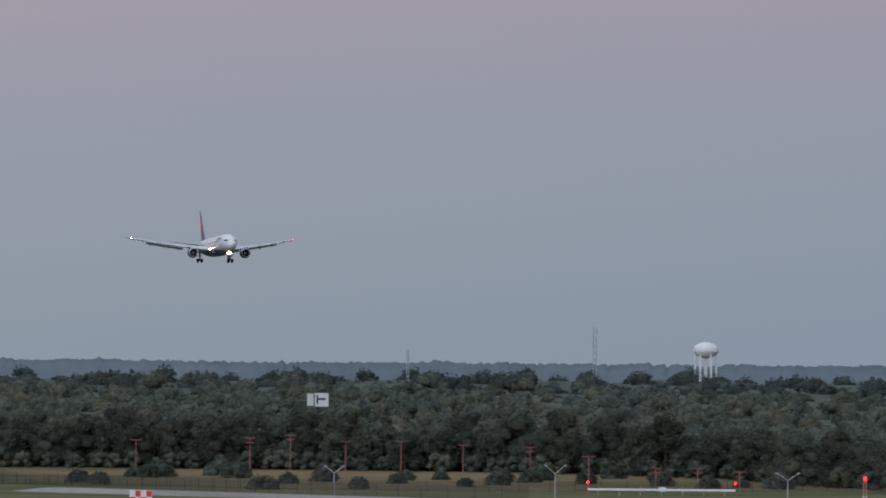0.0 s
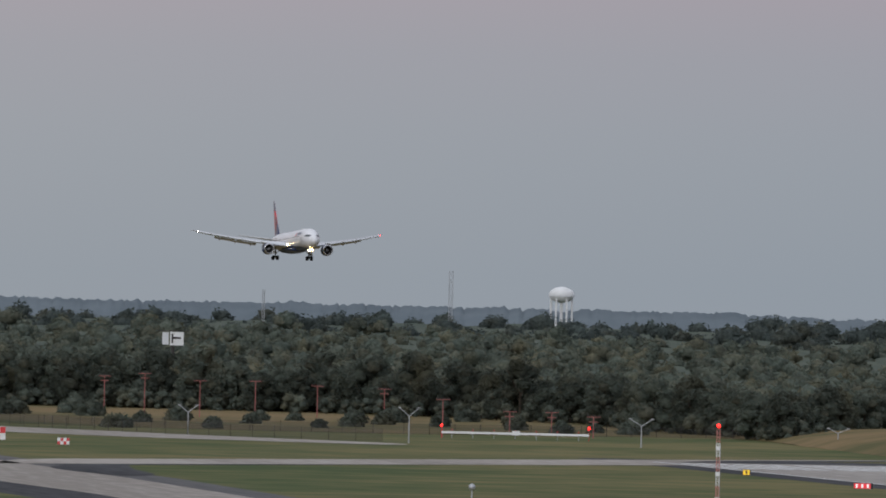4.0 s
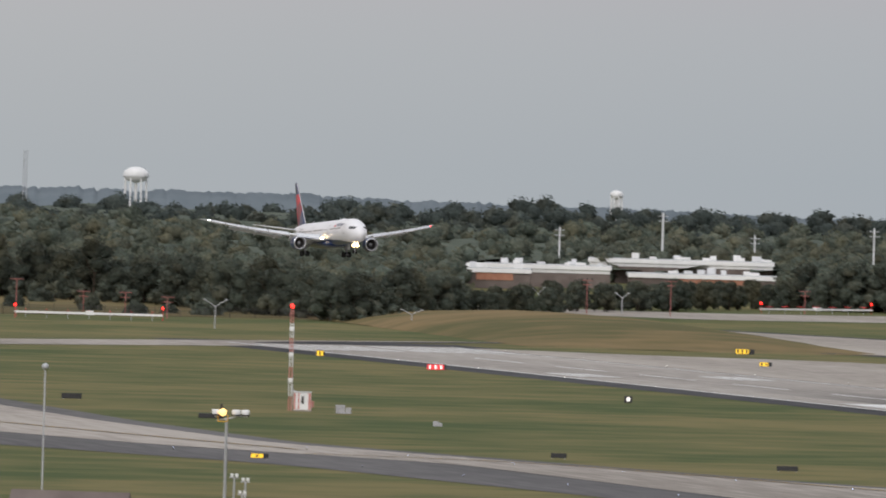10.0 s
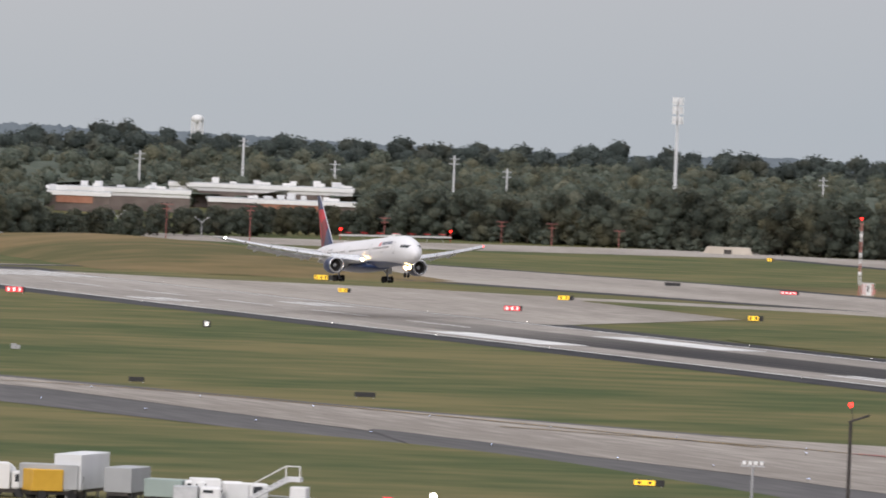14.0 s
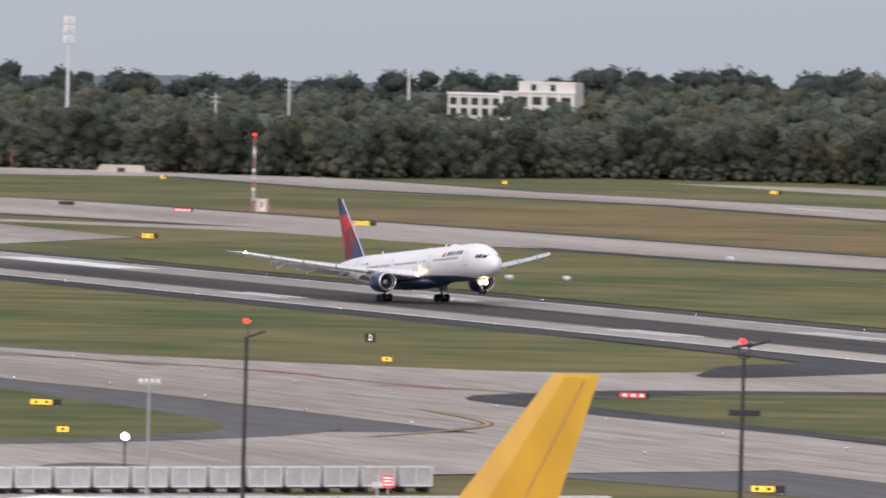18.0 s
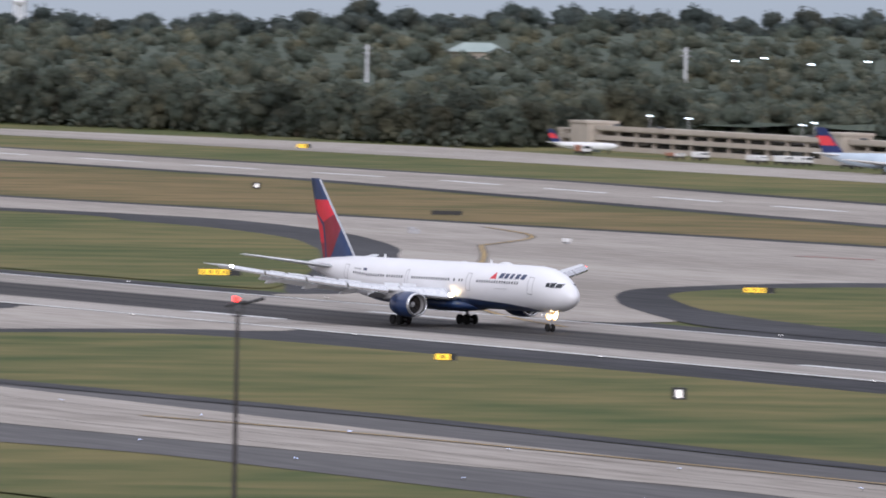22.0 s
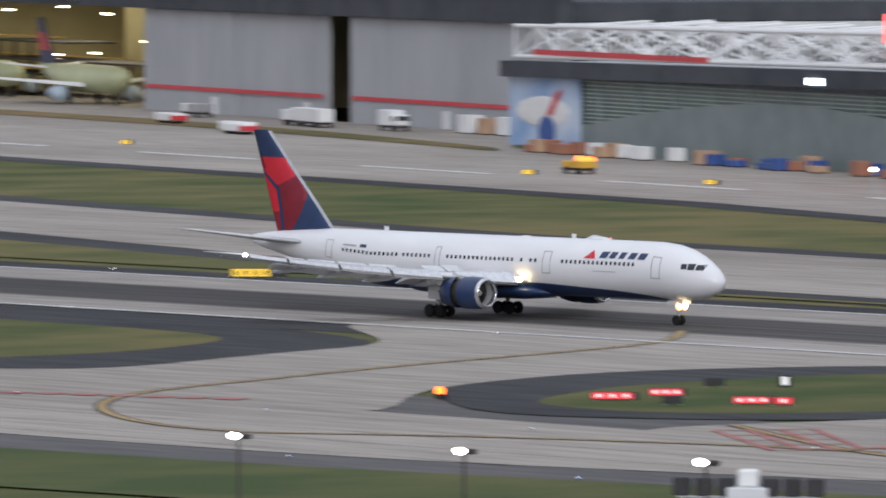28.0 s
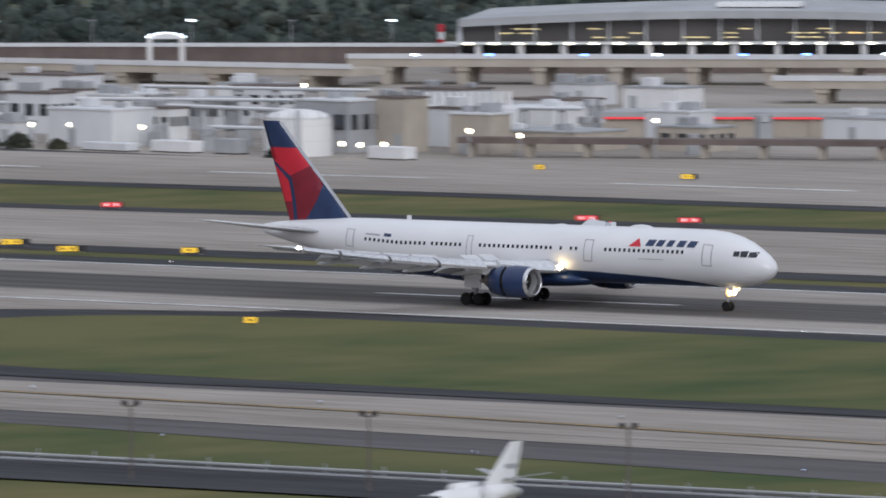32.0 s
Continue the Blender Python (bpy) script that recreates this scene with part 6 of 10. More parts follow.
slab("hangar_apron", [(-1660, 1022), (-1626, 1012), (-897, 796), (-866, 757), (-633, 682), (-645, 664), (-996, 761), (-1310, 872), (-1520, 925), (-1660, 955)], Z1 + 0.01, M["concrete"], "pale concrete apron before the hangars", "apron")
slab("grass_strip", [(-1116, 827), (-1048, 817), (-990, 802), (-929, 782), (-866, 756), (-851, 744), (-904, 764), (-961, 783), (-1019, 799), (-1083, 811)], Z3 + 0.01, M["dry_grass"], "thin strip of rough grass before the hangar apron", "grass")
hang = thing("maintenance_hangar", "long grey hangar row with red doors and a dark roof fascia", "hangar", "", HANGAR)
H = 15.5
# dark roof masses over the row, higher over the first bays
for a, b, top_z, lab in ((-1631, -1385, 24.5, "dark grey roof over the red doors"), (-1385, -1135, 22.5, ""), (-1135, -886, 19.4, "")):
    part("roof", boxes((hu(a), hu(b) - 0.1, 1.2, 88, H + 0.1, top_z - 0.9), bevel=0.2), M["dark_fascia"], hang, lab)
    part("fascia", boxes((hu(a), hu(b) - 0.1, -1.0, 1.18, H - 0.2, top_z)), M["dark_fascia"], hang, "dark grey metal fascia")
part("eaves_line", boxes((hu(-1135), hu(-886), -1.1, 1.3, 19.42, 20.3)), M["white"], hang, "white parapet edge")


def wall_piece(name, a, b, z1, material, label="", y=0.0, thick=0.8):
    return part(name, boxes((hu(a) + 0.05, hu(b) - 0.05, y, y + thick, 0, z1)), material, hang, label)


for a, b in ((-1626, -1497), (-1385, -1330), (-916, -886)):
    wall_piece("wall_panel", a, b, H - 0.25, M["grey_panel"], "grey ribbed cladding")
for k in range(4):
    a = -1497 + 28 * k
    leaf = wall_piece("hangar_door", a, a + 28, H - 0.3, M["red_door"], "tall red sliding door leaf", 0.25 * (k % 2), 0.5)
    bm = bmesh.new()
    for q in range(1, 9):
        u = hu(a) + 29.3 * q / 9
        box(bm, u - 0.12, u + 0.12, 0.25 * (k % 2) - 0.1, 0.25 * (k % 2) - 0.005, 0.2, H - 0.5)
    part("door_ribs", bm, M["red_door"], leaf)
cream = wall_piece("louvre_wall", -1330, -1303, H - 0.3, M["cream"], "cream louvred wall strip", -0.4)
for k in range(6):
    part("louvre", boxes((hu(-1330) + 0.3, hu(-1303) - 0.3, -0.62, -0.41, 4.8 + 1.75 * k, 5.2 + 1.75 * k)), M["tan_crate"], cream)
part("louvre_post", boxes((hu(-1312) - 0.5, hu(-1312) + 0.5, -0.7, -0.41, 0, H - 0.4)), M["cream"], cream)
for q in (-1324, -1309):
    part("vent_opening", boxes((hu(q) - 3, hu(q) + 3, -0.6, -0.41, 2.6, 4.4)), M["dark_window"], cream)
GREY_DOORS = ((-1303, -1248, 0), (-1248, -1187, 1), (-1187, -1136, 0), (-1028, -995, 0), (-995, -963, 1), (-955, -916, 0))
for a, b, k in GREY_DOORS:
    leaf = wall_piece("hangar_door", a, b, H - 0.3, M["grey_panel"], "tall grey sliding door leaf", 0.25 * k, 0.5)
    bm = bmesh.new()
    n = int((b - a) / 4)
    for q in range(1, n):
        u = hu(a) + (hu(b) - hu(a)) * q / n
        box(bm, u - 0.07, u + 0.07, 0.25 * k - 0.06, 0.25 * k - 0.005, 0.2, H - 0.5)
    part("door_ribs", bm, M["grey_panel"], leaf)
    part("small_door", boxes((hu(b) - 8.5, hu(b) - 6.5, 0.25 * k - 0.12, 0.25 * k - 0.004, 0, 2.6)), M["white"], leaf, "small white personnel door")
    part("wicket", boxes((hu(b) - 5.2, hu(b) - 2.9, 0.25 * k - 0.1, 0.25 * k - 0.004, 0, 2.4)), M["mid_wall"], leaf)
for a, b in ((-1626, -1498), (-1384, -1331), (-1302, -1136), (-1027, -964), (-954, -888)):
    part("stripe", boxes((hu(a), hu(b), -0.2, -0.13, 3.35, 3.95)), M["red_enamel"], hang, "red painted stripe")
part("wall_base", boxes((hu(-1626), hu(-1498), -0.3, -0.02, 0.0, 0.9)), M["pale_wall"], hang)
for q in (-1574, -1558.5, -1543):
    w = part("window", boxes((hu(q) - 4.6, hu(q) + 4.6, -0.1, -0.01, 10.6, 14.2)), M["mid_wall"], hang, "shaded window opening")
    part("pane", boxes((hu(q) - 3.9, hu(q) + 3.9, -0.16, -0.11, 11.0, 13.9)), M["dark_window"], w)
# emblem panel: white wedge with a red triangle
em = part("emblem_panel", boxes((hu(-1600) - 2.2, hu(-1600) + 10.5, -0.6, -0.25, 0.3, 1.4)), M["white"], hang)
bm = bmesh.new()
loft(bm, [[(hu(-1600) + q, y, z) for q, z in ((0.5, 1.4), (10.2, 1.4), (8.4, 7.2), (6.2, 8.4), (4.6, 7.4))] for y in (-0.6, -0.25)])
part("wedge", bm, M["white"], em, "white tapered panel")
bm = bmesh.new()
loft(bm, [[(hu(-1600) + q, y, z) for q, z in ((1.4, 3.9), (8.2, 3.9), (5.4, 7.6))] for y in (-0.72, -0.61)])
part("emblem", bm, M["red_enamel"], em, "plain red triangle")
# open bay
back = 62
part("bay_floor", boxes((hu(-1135), hu(-1028), 0.6, back, 0.02, 0.07)), M["concrete"], hang)
part("bay_back_wall", boxes((hu(-1136), hu(-1027), back, back + 0.5, 0, H)), M["bay_wall"], hang, "yellow painted bay wall")
for q in (-1136, -1027.4):
    part("bay_side_wall", boxes((hu(q), hu(q) + 0.5, 0.6, back, 0, H)), M["bay_wall"], hang)
part("bay_curtain", boxes((hu(-1104), hu(-1064), 30, 30.4, 5.6, H - 0.3)), M["bay_wall"], hang, "pale yellow hanging screen")
part("bay_curtain", boxes((hu(-1060), hu(-1031), 26, 26.4, 5.2, H - 0.3)), M["bay_wall"], hang, "pale yellow hanging screen")
rnd = random.Random(11)
for k in range(26):
    x, y, z = rnd.uniform(-1132, -1033), rnd.uniform(8, 50), rnd.choice((6.2, 9.4, 11.8, 13.6, 14.4))
    part("bay_lamp", boxes((hu(x) - 1.3, hu(x) + 1.3, y, y + 0.5, z, z + 0.22)), M["warm_lamp"], hang, "lit strip lamp")
sc = thing("work_platform", "dark steel docking platforms inside the open bay", "platform", "work platforms", HANGAR @ pose(hu(-1100), 14, 0.07))
for lev, z in enumerate((3.2, 5.4, 8.2)):
    part("deck", boxes((-32, 2 + 40 * (lev == 1), 1.5 * lev, 12, z, z + 0.3)), M["dark_steel"], sc)
    part("rail", boxes((-32, 2 + 40 * (lev == 1), 1.5 * lev, 1.5 * lev + 0.1, z + 1.0, z + 1.12)), M["lift_yellow"], sc)
for k in range(12):
    u = -32 + 74 * k / 11
    part("post", boxes((u - 0.18, u + 0.18, 0, 0.4, 0, 8.4 if u < 3 else 5.6)), M["dark_steel"], sc)
bayl = new("bay_light", bpy.data.lights.new("bay_light", "AREA"))
bayl.data.shape, bayl.data.size, bayl.data.size_y, bayl.data.energy, bayl.data.color = "RECTANGLE", 90, 30, 9000, (1.0, 0.85, 0.58)
bayl.matrix_basis = HANGAR @ pose(hu(-1082), 24, H - 0.4)


def stripped_jet(name, length, m, label, tail=None, material="primer"):
    """A parked jet seen from far off: body, fin, wings, engines."""
    top = thing(name, label, "aircraft", "", m)
    r = length * 0.052
    st = ((0, 0.1, 0.25), (0.03, 0.5, 0.12), (0.09, 0.85, 0.04), (0.16, 1, 0), (0.62, 1, 0), (0.78, 0.8, 0.15), (0.92, 0.42, 0.5), (1.0, 0.12, 0.75))
    bm = bmesh.new()
    loft(bm, [[(length * s, math.cos(a) * r * k, r * 1.75 + r * o + math.sin(a) * r * k) for a in [math.tau * i / 14 for i in range(14)]] for s, k, o in st])
    part("fuselage", bm, M[material], top, smooth=True)
    bm = bmesh.new()
    z = r * 2.6
    loft(bm, [[(length * 0.83, -0.12, z), (length * 0.99, -0.12, z), (length * 0.99, 0.12, z), (length * 0.83, 0.12, z)], [(length * 0.97, -0.08, z + length * 0.17), (length * 1.04, -0.08, z + length * 0.17), (length * 1.04, 0.08, z + length * 0.17), (length * 0.97, 0.08, z + length * 0.17)]])
    part("tail_fin", bm, tail[0] if tail else M[material], top)
    if tail:
        bm = bmesh.new()
        loft(bm, [[(length * 0.885, -0.15, z + length * 0.05), (length * 1.0, -0.15, z + length * 0.05), (length * 1.0, 0.15, z + length * 0.05), (length * 0.885, 0.15, z + length * 0.05)], [(length * 0.945, -0.12, z + length * 0.115), (length * 1.03, -0.12, z + length * 0.115), (length * 1.03, 0.12, z + length * 0.115), (length * 0.945, 0.12, z + length * 0.115)]])
        part("tail_band", bm, tail[1], top, "red band on the fin")
    for sgn in (-1, 1):
        bm = bmesh.new()
        loft(bm, [[(length * 0.36, sgn * r * 0.8, r * 1.2), (length * 0.56, sgn * r * 0.8, r * 1.2), (length * 0.56, sgn * r * 0.8, r * 1.35), (length * 0.36, sgn * r * 0.8, r * 1.5)], [(length * 0.60, sgn * length * 0.42, r * 1.9), (length * 0.64, sgn * length * 0.42, r * 1.9), (length * 0.64, sgn * length * 0.42, r * 1.95), (length * 0.60, sgn * length * 0.42, r * 2.0)]])
        part("wing", bm, M["white"] if tail else M[material], top)
        bm = bmesh.new()
        loft(bm, [[(length * 0.84, sgn * r * 0.4, r * 2.3), (length * 0.95, sgn * r * 0.4, r * 2.3), (length * 0.95, sgn * r * 0.4, r * 2.45), (length * 0.84, sgn * r * 0.4, r * 2.45)], [(length * 0.95, sgn * length * 0.15, r * 2.6), (length * 0.99, sgn * length * 0.15, r * 2.6), (length * 0.99, sgn * length * 0.15, r * 2.7), (length * 0.95, sgn * length * 0.15, r * 2.7)]])
        part("tailplane", bm, M["white"] if tail else M[material], top)
        part("engine", rods(((length * 0.34, sgn * length * 0.14, r * 0.75), (length * 0.45, sgn * length * 0.14, r * 0.8), r * 0.55, r * 0.42), seg=12), M["silver_blue"], top, smooth=True)
        part("main_gear", rods(((length * 0.5, sgn * r * 1.1, 0), (length * 0.5, sgn * r * 1.1, r * 1.1), 0.35), seg=8), M["black"], top)
    part("nose_gear", rods(((length * 0.13, 0, 0), (length * 0.13, 0, r * 1.0), 0.25), seg=8), M["black"], top)
    return top


stripped_jet("stripped_airliner", 40, HANGAR @ pose(hu(-1090), 6, 0.08, 0, 0, 172), "airliner in pale green primer standing in the open bay", None)
stripped_jet("stripped_airliner", 42, HANGAR @ pose(hu(-1041), 3, 0.08, 0, 0, 176), "airliner in pale green primer standing in the open bay", (M["navy"], M["red_enamel"]))
part("gap_wall", boxes((hu(-963), hu(-955), 5, 5.5, 0, H - 0.3)), M["bay_wall"], hang, "yellow wall behind a door gap")
for z in (3.0, 6.5, 10.0, 13.5):
    part("bay_lamp", boxes((hu(-959.6), hu(-958.4), 4.2, 4.4, z, z + 0.18)), M["warm_lamp"], hang, "lit strip lamp")
for k in range(6):
    part("gap_rail", boxes((hu(-963), hu(-955), 4.2, 4.6, 1.8 + 2.2 * k, 2.15 + 2.2 * k)), M["dark_steel"], hang)
# the roof lettering over the open bay: the company's word as plain shapes, the two common words lettered
for k in range(5):
    u = hu(-1128) + 5.6 * k
    part("sign_shape", boxes((u, u + 4.0, -1.35, -1.05, 16.2, 18.3), bevel=0.1), M["white"], hang, "plain white sign shape")
lettering("sign_letters", "AIR LINES", 52, 2.2, 0.15, M["white"], hang, pose(hu(-1100), -1.2, 16.1, 90))

# glass-fronted hangar
gh = thing("glass_hangar", "glass-fronted hangar with white roof trusses and a lit red sign", "hangar", "", GLASS)
W = gu(-665)
part("glass_front", boxes((gu(-834), W, 1.0, 1.5, 0, 9.6)), M["green_glass"], gh, "green glass front", )
bm = bmesh.new()
for k in range(17):
    z = 1.0 + 0.52 * k
    box(bm, gu(-834), W, 0.75, 0.98, z, z + 0.14)
part("louvres", bm, M["louvre"], gh, "rows of horizontal green louvres")
bm = bmesh.new()
n = 24
ring = [(gu(-834) + (gu(-700) - gu(-834)) * i / n, 7.9 * (1 - (abs(i / n - 0.42) / 0.58) ** 1.9) if i / n > 0.42 else 7.9 * (1 - 0.55 * ((0.42 - i / n) / 0.42) ** 1.7)) for i in range(n + 1)]
pts = [(gu(-700), 0.05), (gu(-834), 0.05)]
loft(bm, [[(u, y, max(0.1, z)) for u, z in ring] + [(u, y, z) for u, z in pts] for y in (0.55, 0.74)])
part("curved_screen", bm, M["arch_grey"], gh, "grey curved screen behind the louvres")
for k in range(16):
    u = gu(-834) + (W - gu(-834)) * (k + 0.5) / 16
    part("mullion", boxes((u - 0.12, u + 0.12, 0.6, 0.74, 0.1, 9.5)), M["louvre"], gh)
rnd = random.Random(5)
for k in range(9):
    u = gu(rnd.uniform(-745, -690))
    part("bay_lamp", boxes((u, u + 1.6, 0.4, 0.6, 6.0 + 0.5 * (k % 4), 6.25 + 0.5 * (k % 4))), M["warm_lamp"], gh, "lit strip lamp")
bm = bmesh.new()
loft(bm, [[(0, -1, 9.5), (0, 2, 9.5), (0, 2, 11.6), (0, -1, 11.6)], [(W, -1, 11.2), (W, 2, 11.2), (W, 2, 13.3), (W, -1, 13.3)]])
part("beam", bm, M["dark_fascia"], gh, "long dark grey door beam")
part("rear_hall", boxes((0, W, 3, 26, 0, 11.4)), M["mid_wall"], gh)
mur = part("mural", boxes((0.3, gu(-834), 0.3, 0.6, 0.6, 9.6)), M["sky_blue"], gh, "printed panel of blue sky and clouds")
bm = bmesh.new()
ball(bm, (11, 0.25, 5.2), 8.5, 2, (1, 0.02, 0.24))
part("white_shape", bm, M["white"], mur, "white rounded shape")
bm = bmesh.new()
loft(bm, [[(q, y, z) for q, z in ((12.5, 4.6), (14.5, 4.8), (17.4, 8.2), (15.4, 7.6))] for y in (0.0, 0.12)])
part("red_shape", bm, M["red_enamel"], mur, "red slanted shape")
bm = bmesh.new()
ball(bm, (12.5, 0.12, 2.6), 2.7, 2, (1, 0.04, 0.8))
part("blue_shape", bm, M["blue_crate"], mur, "blue rounded shape")
part("blue_panel", boxes((gu(-683), gu(-665), 0.2, 0.55, 5.4, 11.2)), M["blue_panel"], gh, "plain blue panel")
# roof trusses
bm = bmesh.new()
L0, L1 = 4.0, gu(-646)


def chord_z(u):
    return 12.2 + 1.9 * u / L1


for y in (-0.6, 5.5):
    for dz in (0, 4.0):
        tag = rods(((L0, y, chord_z(L0) + dz), (L1, y, chord_z(L1) + dz), 0.28))
        part("chord", tag, M["white"], gh, "white tubular truss chord")
n = 30
for y in (-0.6, 5.5):
    bm = bmesh.new()
    for k in range(n):
        a, b = L0 + (L1 - L0) * k / n, L0 + (L1 - L0) * (k + 1) / n
        up = 4.0 * (k % 2)
        rod(bm, (a, y, chord_z(a) + up), (b, y, chord_z(b) + 4.0 - up), 0.2, 0.2, 6)
        rod(bm, (a, y, chord_z(a)), (a, y, chord_z(a) + 4.0), 0.14, 0.14, 5)
        rod(bm, (a, y, chord_z(a) + up), (b, 5.5 if y < 0 else 12, chord_z(b) + 4.0 - up), 0.14, 0.14, 5)
    part("bracing", bm, M["white"], gh, "white diagonal truss bracing")
for k in range(11):
    u = L0 + (L1 - L0) * (k + 0.3) / 11
    for q in range(2):
        y0, y1 = 5.5 + 9 * q, 14.5 + 9 * q
        for p, r in (((u, y0, chord_z(u) + 4), (u + 4, y1, chord_z(u) + 4.6)), ((u, y0, chord_z(u)), (u + 4, y1, chord_z(u) + 4.6)), ((u, y0, chord_z(u) + 4), (u + 6, y1, chord_z(u)))):
            part("roof_strut", rods((p, r, 0.18), seg=5), M["white"], gh)
part("red_rail", boxes((gu(-845), gu(-795), -0.95, -0.9, 12.6, 13.3)), M["red_enamel"], gh, "red rail along the truss")
TOWER = Matrix.Translation((gu(-650), 2, 0))
CORNERS = ((-2, -2), (2, -2), (2, 2), (-2, 2))
for i, c in enumerate(CORNERS):
    part("tower_leg", rods(((*c, 0), (*c, 13.6), 0.24), seg=6), M["white"], gh, "white tower leg", m=TOWER)
    d = CORNERS[(i + 1) % 4]
    for k in range(5):
        part("tower_brace", rods(((*c, 2.72 * k), (*d, 2.72 * k + 2.72), 0.13), seg=5), M["white"], gh, m=TOWER)
        part("tower_rail", rods(((*c, 2.72 * k + 2.72), (*d, 2.72 * k + 2.72), 0.13), seg=5), M["white"], gh, m=TOWER)
mast_top = (gu(-642), 8, 15.2)
part("stay", rods(((gu(-652), 2, 12.5), mast_top, 0.3), ((gu(-654), 2, 15.0), mast_top, 0.25), (mast_top, (gu(-634), 14, 0), 0.3), ((gu(-646), 6, 8), (gu(-634), 14, 0.5), 0.2)), M["white"], gh, "white raking stays")
part("side_hall", boxes((gu(-660), gu(-648), 5, 24, 0, 9.0), bevel=0.2), M["roof_white"], gh, "white side hall")
part("fascia_light", boxes((gu(-766) - 2, gu(-766) + 2, -1.2, -1.02, 10.6, 11.4)), M["cool_lamp"], gh, "lit number panel")
# lit roof sign
sg = thing("roof_sign", "lit red roof sign letters on a dark red backing", "sign", "", GLASS @ pose(gu(-747), -1.6, 0))
SW = gu(-655) - gu(-747)
bm = bmesh.new()
loft(bm, [[(0, 0.5, 19.2), (0, 0.8, 19.2), (0, 0.8, 20.3), (0, 0.5, 20.3)], [(SW, 0.5, 17.2), (SW, 0.8, 17.2), (SW, 0.8, 20.6), (SW, 0.5, 20.6)]])
part("backing", bm, M["sign_back"], sg, "dark red sign backing")
for k in range(9):
    u = SW * k / 8
    part("sign_post", rods(((u, 0.95, 13.0), (u, 0.95, 20.4), 0.14), seg=6), M["steel"], sg)
lettering("letters", "FLY", SW * 0.194, 3.5, 0.2, M["sign_red"], sg, pose(0, 0.2, 16.1, 90))
for k in range(5):
    u = SW * (0.26 + 0.0755 * k)
    part("sign_shape", boxes((u, u + SW * 0.058, 0.0, 0.3, 16.1, 19.5), bevel=0.25), M["sign_red"], sg, "plain lit red shape")
lettering("letters", "JETS", SW * 0.305, 3.5, 0.2, M["sign_red"], sg, pose(SW * 0.69, 0.2, 16.2, 90))

# clutter along the hangars' foot
rnd = random.Random(21)


def crate(m, w, d, h, material, label):
    top = thing("crate", label, "crate", "crates before the hangars", m)
    part("crate_body", boxes((-w / 2, w / 2, -d / 2, d / 2, 0.12, h), bevel=0.05), material, top)
    part("skid", boxes((-w / 2, w / 2, -d / 2 + 0.1, -d / 2 + 0.3, 0, 0.118), (-w / 2, w / 2, d / 2 - 0.3, d / 2 - 0.1, 0, 0.118)), M["bark"], top)


for k in range(46):
    u = gu(-850) + rnd.uniform(8, 178)
    if u < 70:
        mt, lab = rnd.choice(((M["orange_crate"], "weathered orange crate on the apron"), (M["white"], "white container on the apron"), (M["tan_crate"], "tan wooden crate on the apron")))
    else:
        mt, lab = rnd.choice(((M["blue_crate"], "dark blue crate on the apron"), (M["orange_crate"], "weathered orange crate on the apron"), (M["tan_crate"], "tan wooden crate on the apron"), (M["blue_crate"], "dark blue crate on the apron")))
    crate(GLASS @ pose(u, -2.2 - rnd.uniform(0, 2.6), 0.06, 0, 0, rnd.uniform(-8, 8)), rnd.uniform(1.6, 4.2), 1.6, rnd.uniform(0.8, 1.9), mt, lab)
for x, s, mt, lab in ((-905, 3.4, "white", "white container on the apron"), (-899, 3.0, "tan_crate", "tan wooden crate on the apron"), (-893, 3.4, "white", "white container on the apron")):
    crate(HANGAR @ pose(hu(x), -5, 0.06), s * 1.1, 2.4, s * 0.75, M[mt], lab)


def truck(m, length, h, body, label, cab="white", group="service trucks"):
    """A small service truck: chassis, cab, load body, wheels."""
    top = thing("service_truck", label, "truck", group, m)
    part("chassis", boxes((0, length, -0.9, 0.9, 0.45, 0.75)), M["dark_steel"], top)
    part("cab", boxes((length - 1.9, length - 0.1, -1.05, 1.05, 0.76, min(2.3, h)), bevel=0.15), M[cab], top)
    part("windscreen", boxes((length - 0.6, length - 0.05, -0.9, 0.9, 1.45, min(2.1, h - 0.2)), bevel=0.03), M["dark_window"], top)
    part("side_window", boxes((length - 1.6, length - 0.75, -1.07, -1.04, 1.4, min(2.05, h - 0.25))), M["dark_window"], top)
    part("load_body", boxes((0.05, length - 2.05, -1.15, 1.15, 0.76, h), bevel=0.06), M[body], top)
    for u in (1.0, length - 1.2):
        for q in (-1.0, 1.0):
            part("wheel", rods(((u, q - 0.14, 0.42), (u, q + 0.14, 0.42), 0.42), seg=12), M["black"], top)
    return top


for x, y, t, lg, hh, bd in ((-985, -9, 185, 6, 2.0, "steel"), (-950, -12, 5, 7, 2.2, "white"), (-935, -13, 175, 14, 2.6, "white"), (-922, -10, 0, 6, 2.9, "white"), (-1290, -8, 170, 6, 1.8, "white"), (-1273, -9, 10, 6, 1.6, "steel"), (-1225, -8, 180, 8, 1.7, "white"), (-1208, -9, 20, 6, 1.9, "steel"), (-1125, -10, 0, 5, 1.8, "white"), (-1118, -14, 0, 5, 1.6, "pale_wall"), (-1060, -14, 190, 6, 2.0, "white")):
    truck(HANGAR @ pose(hu(x), y, 0.06, 0, 0, t), lg, hh, bd, "small white service truck parked before the hangars")
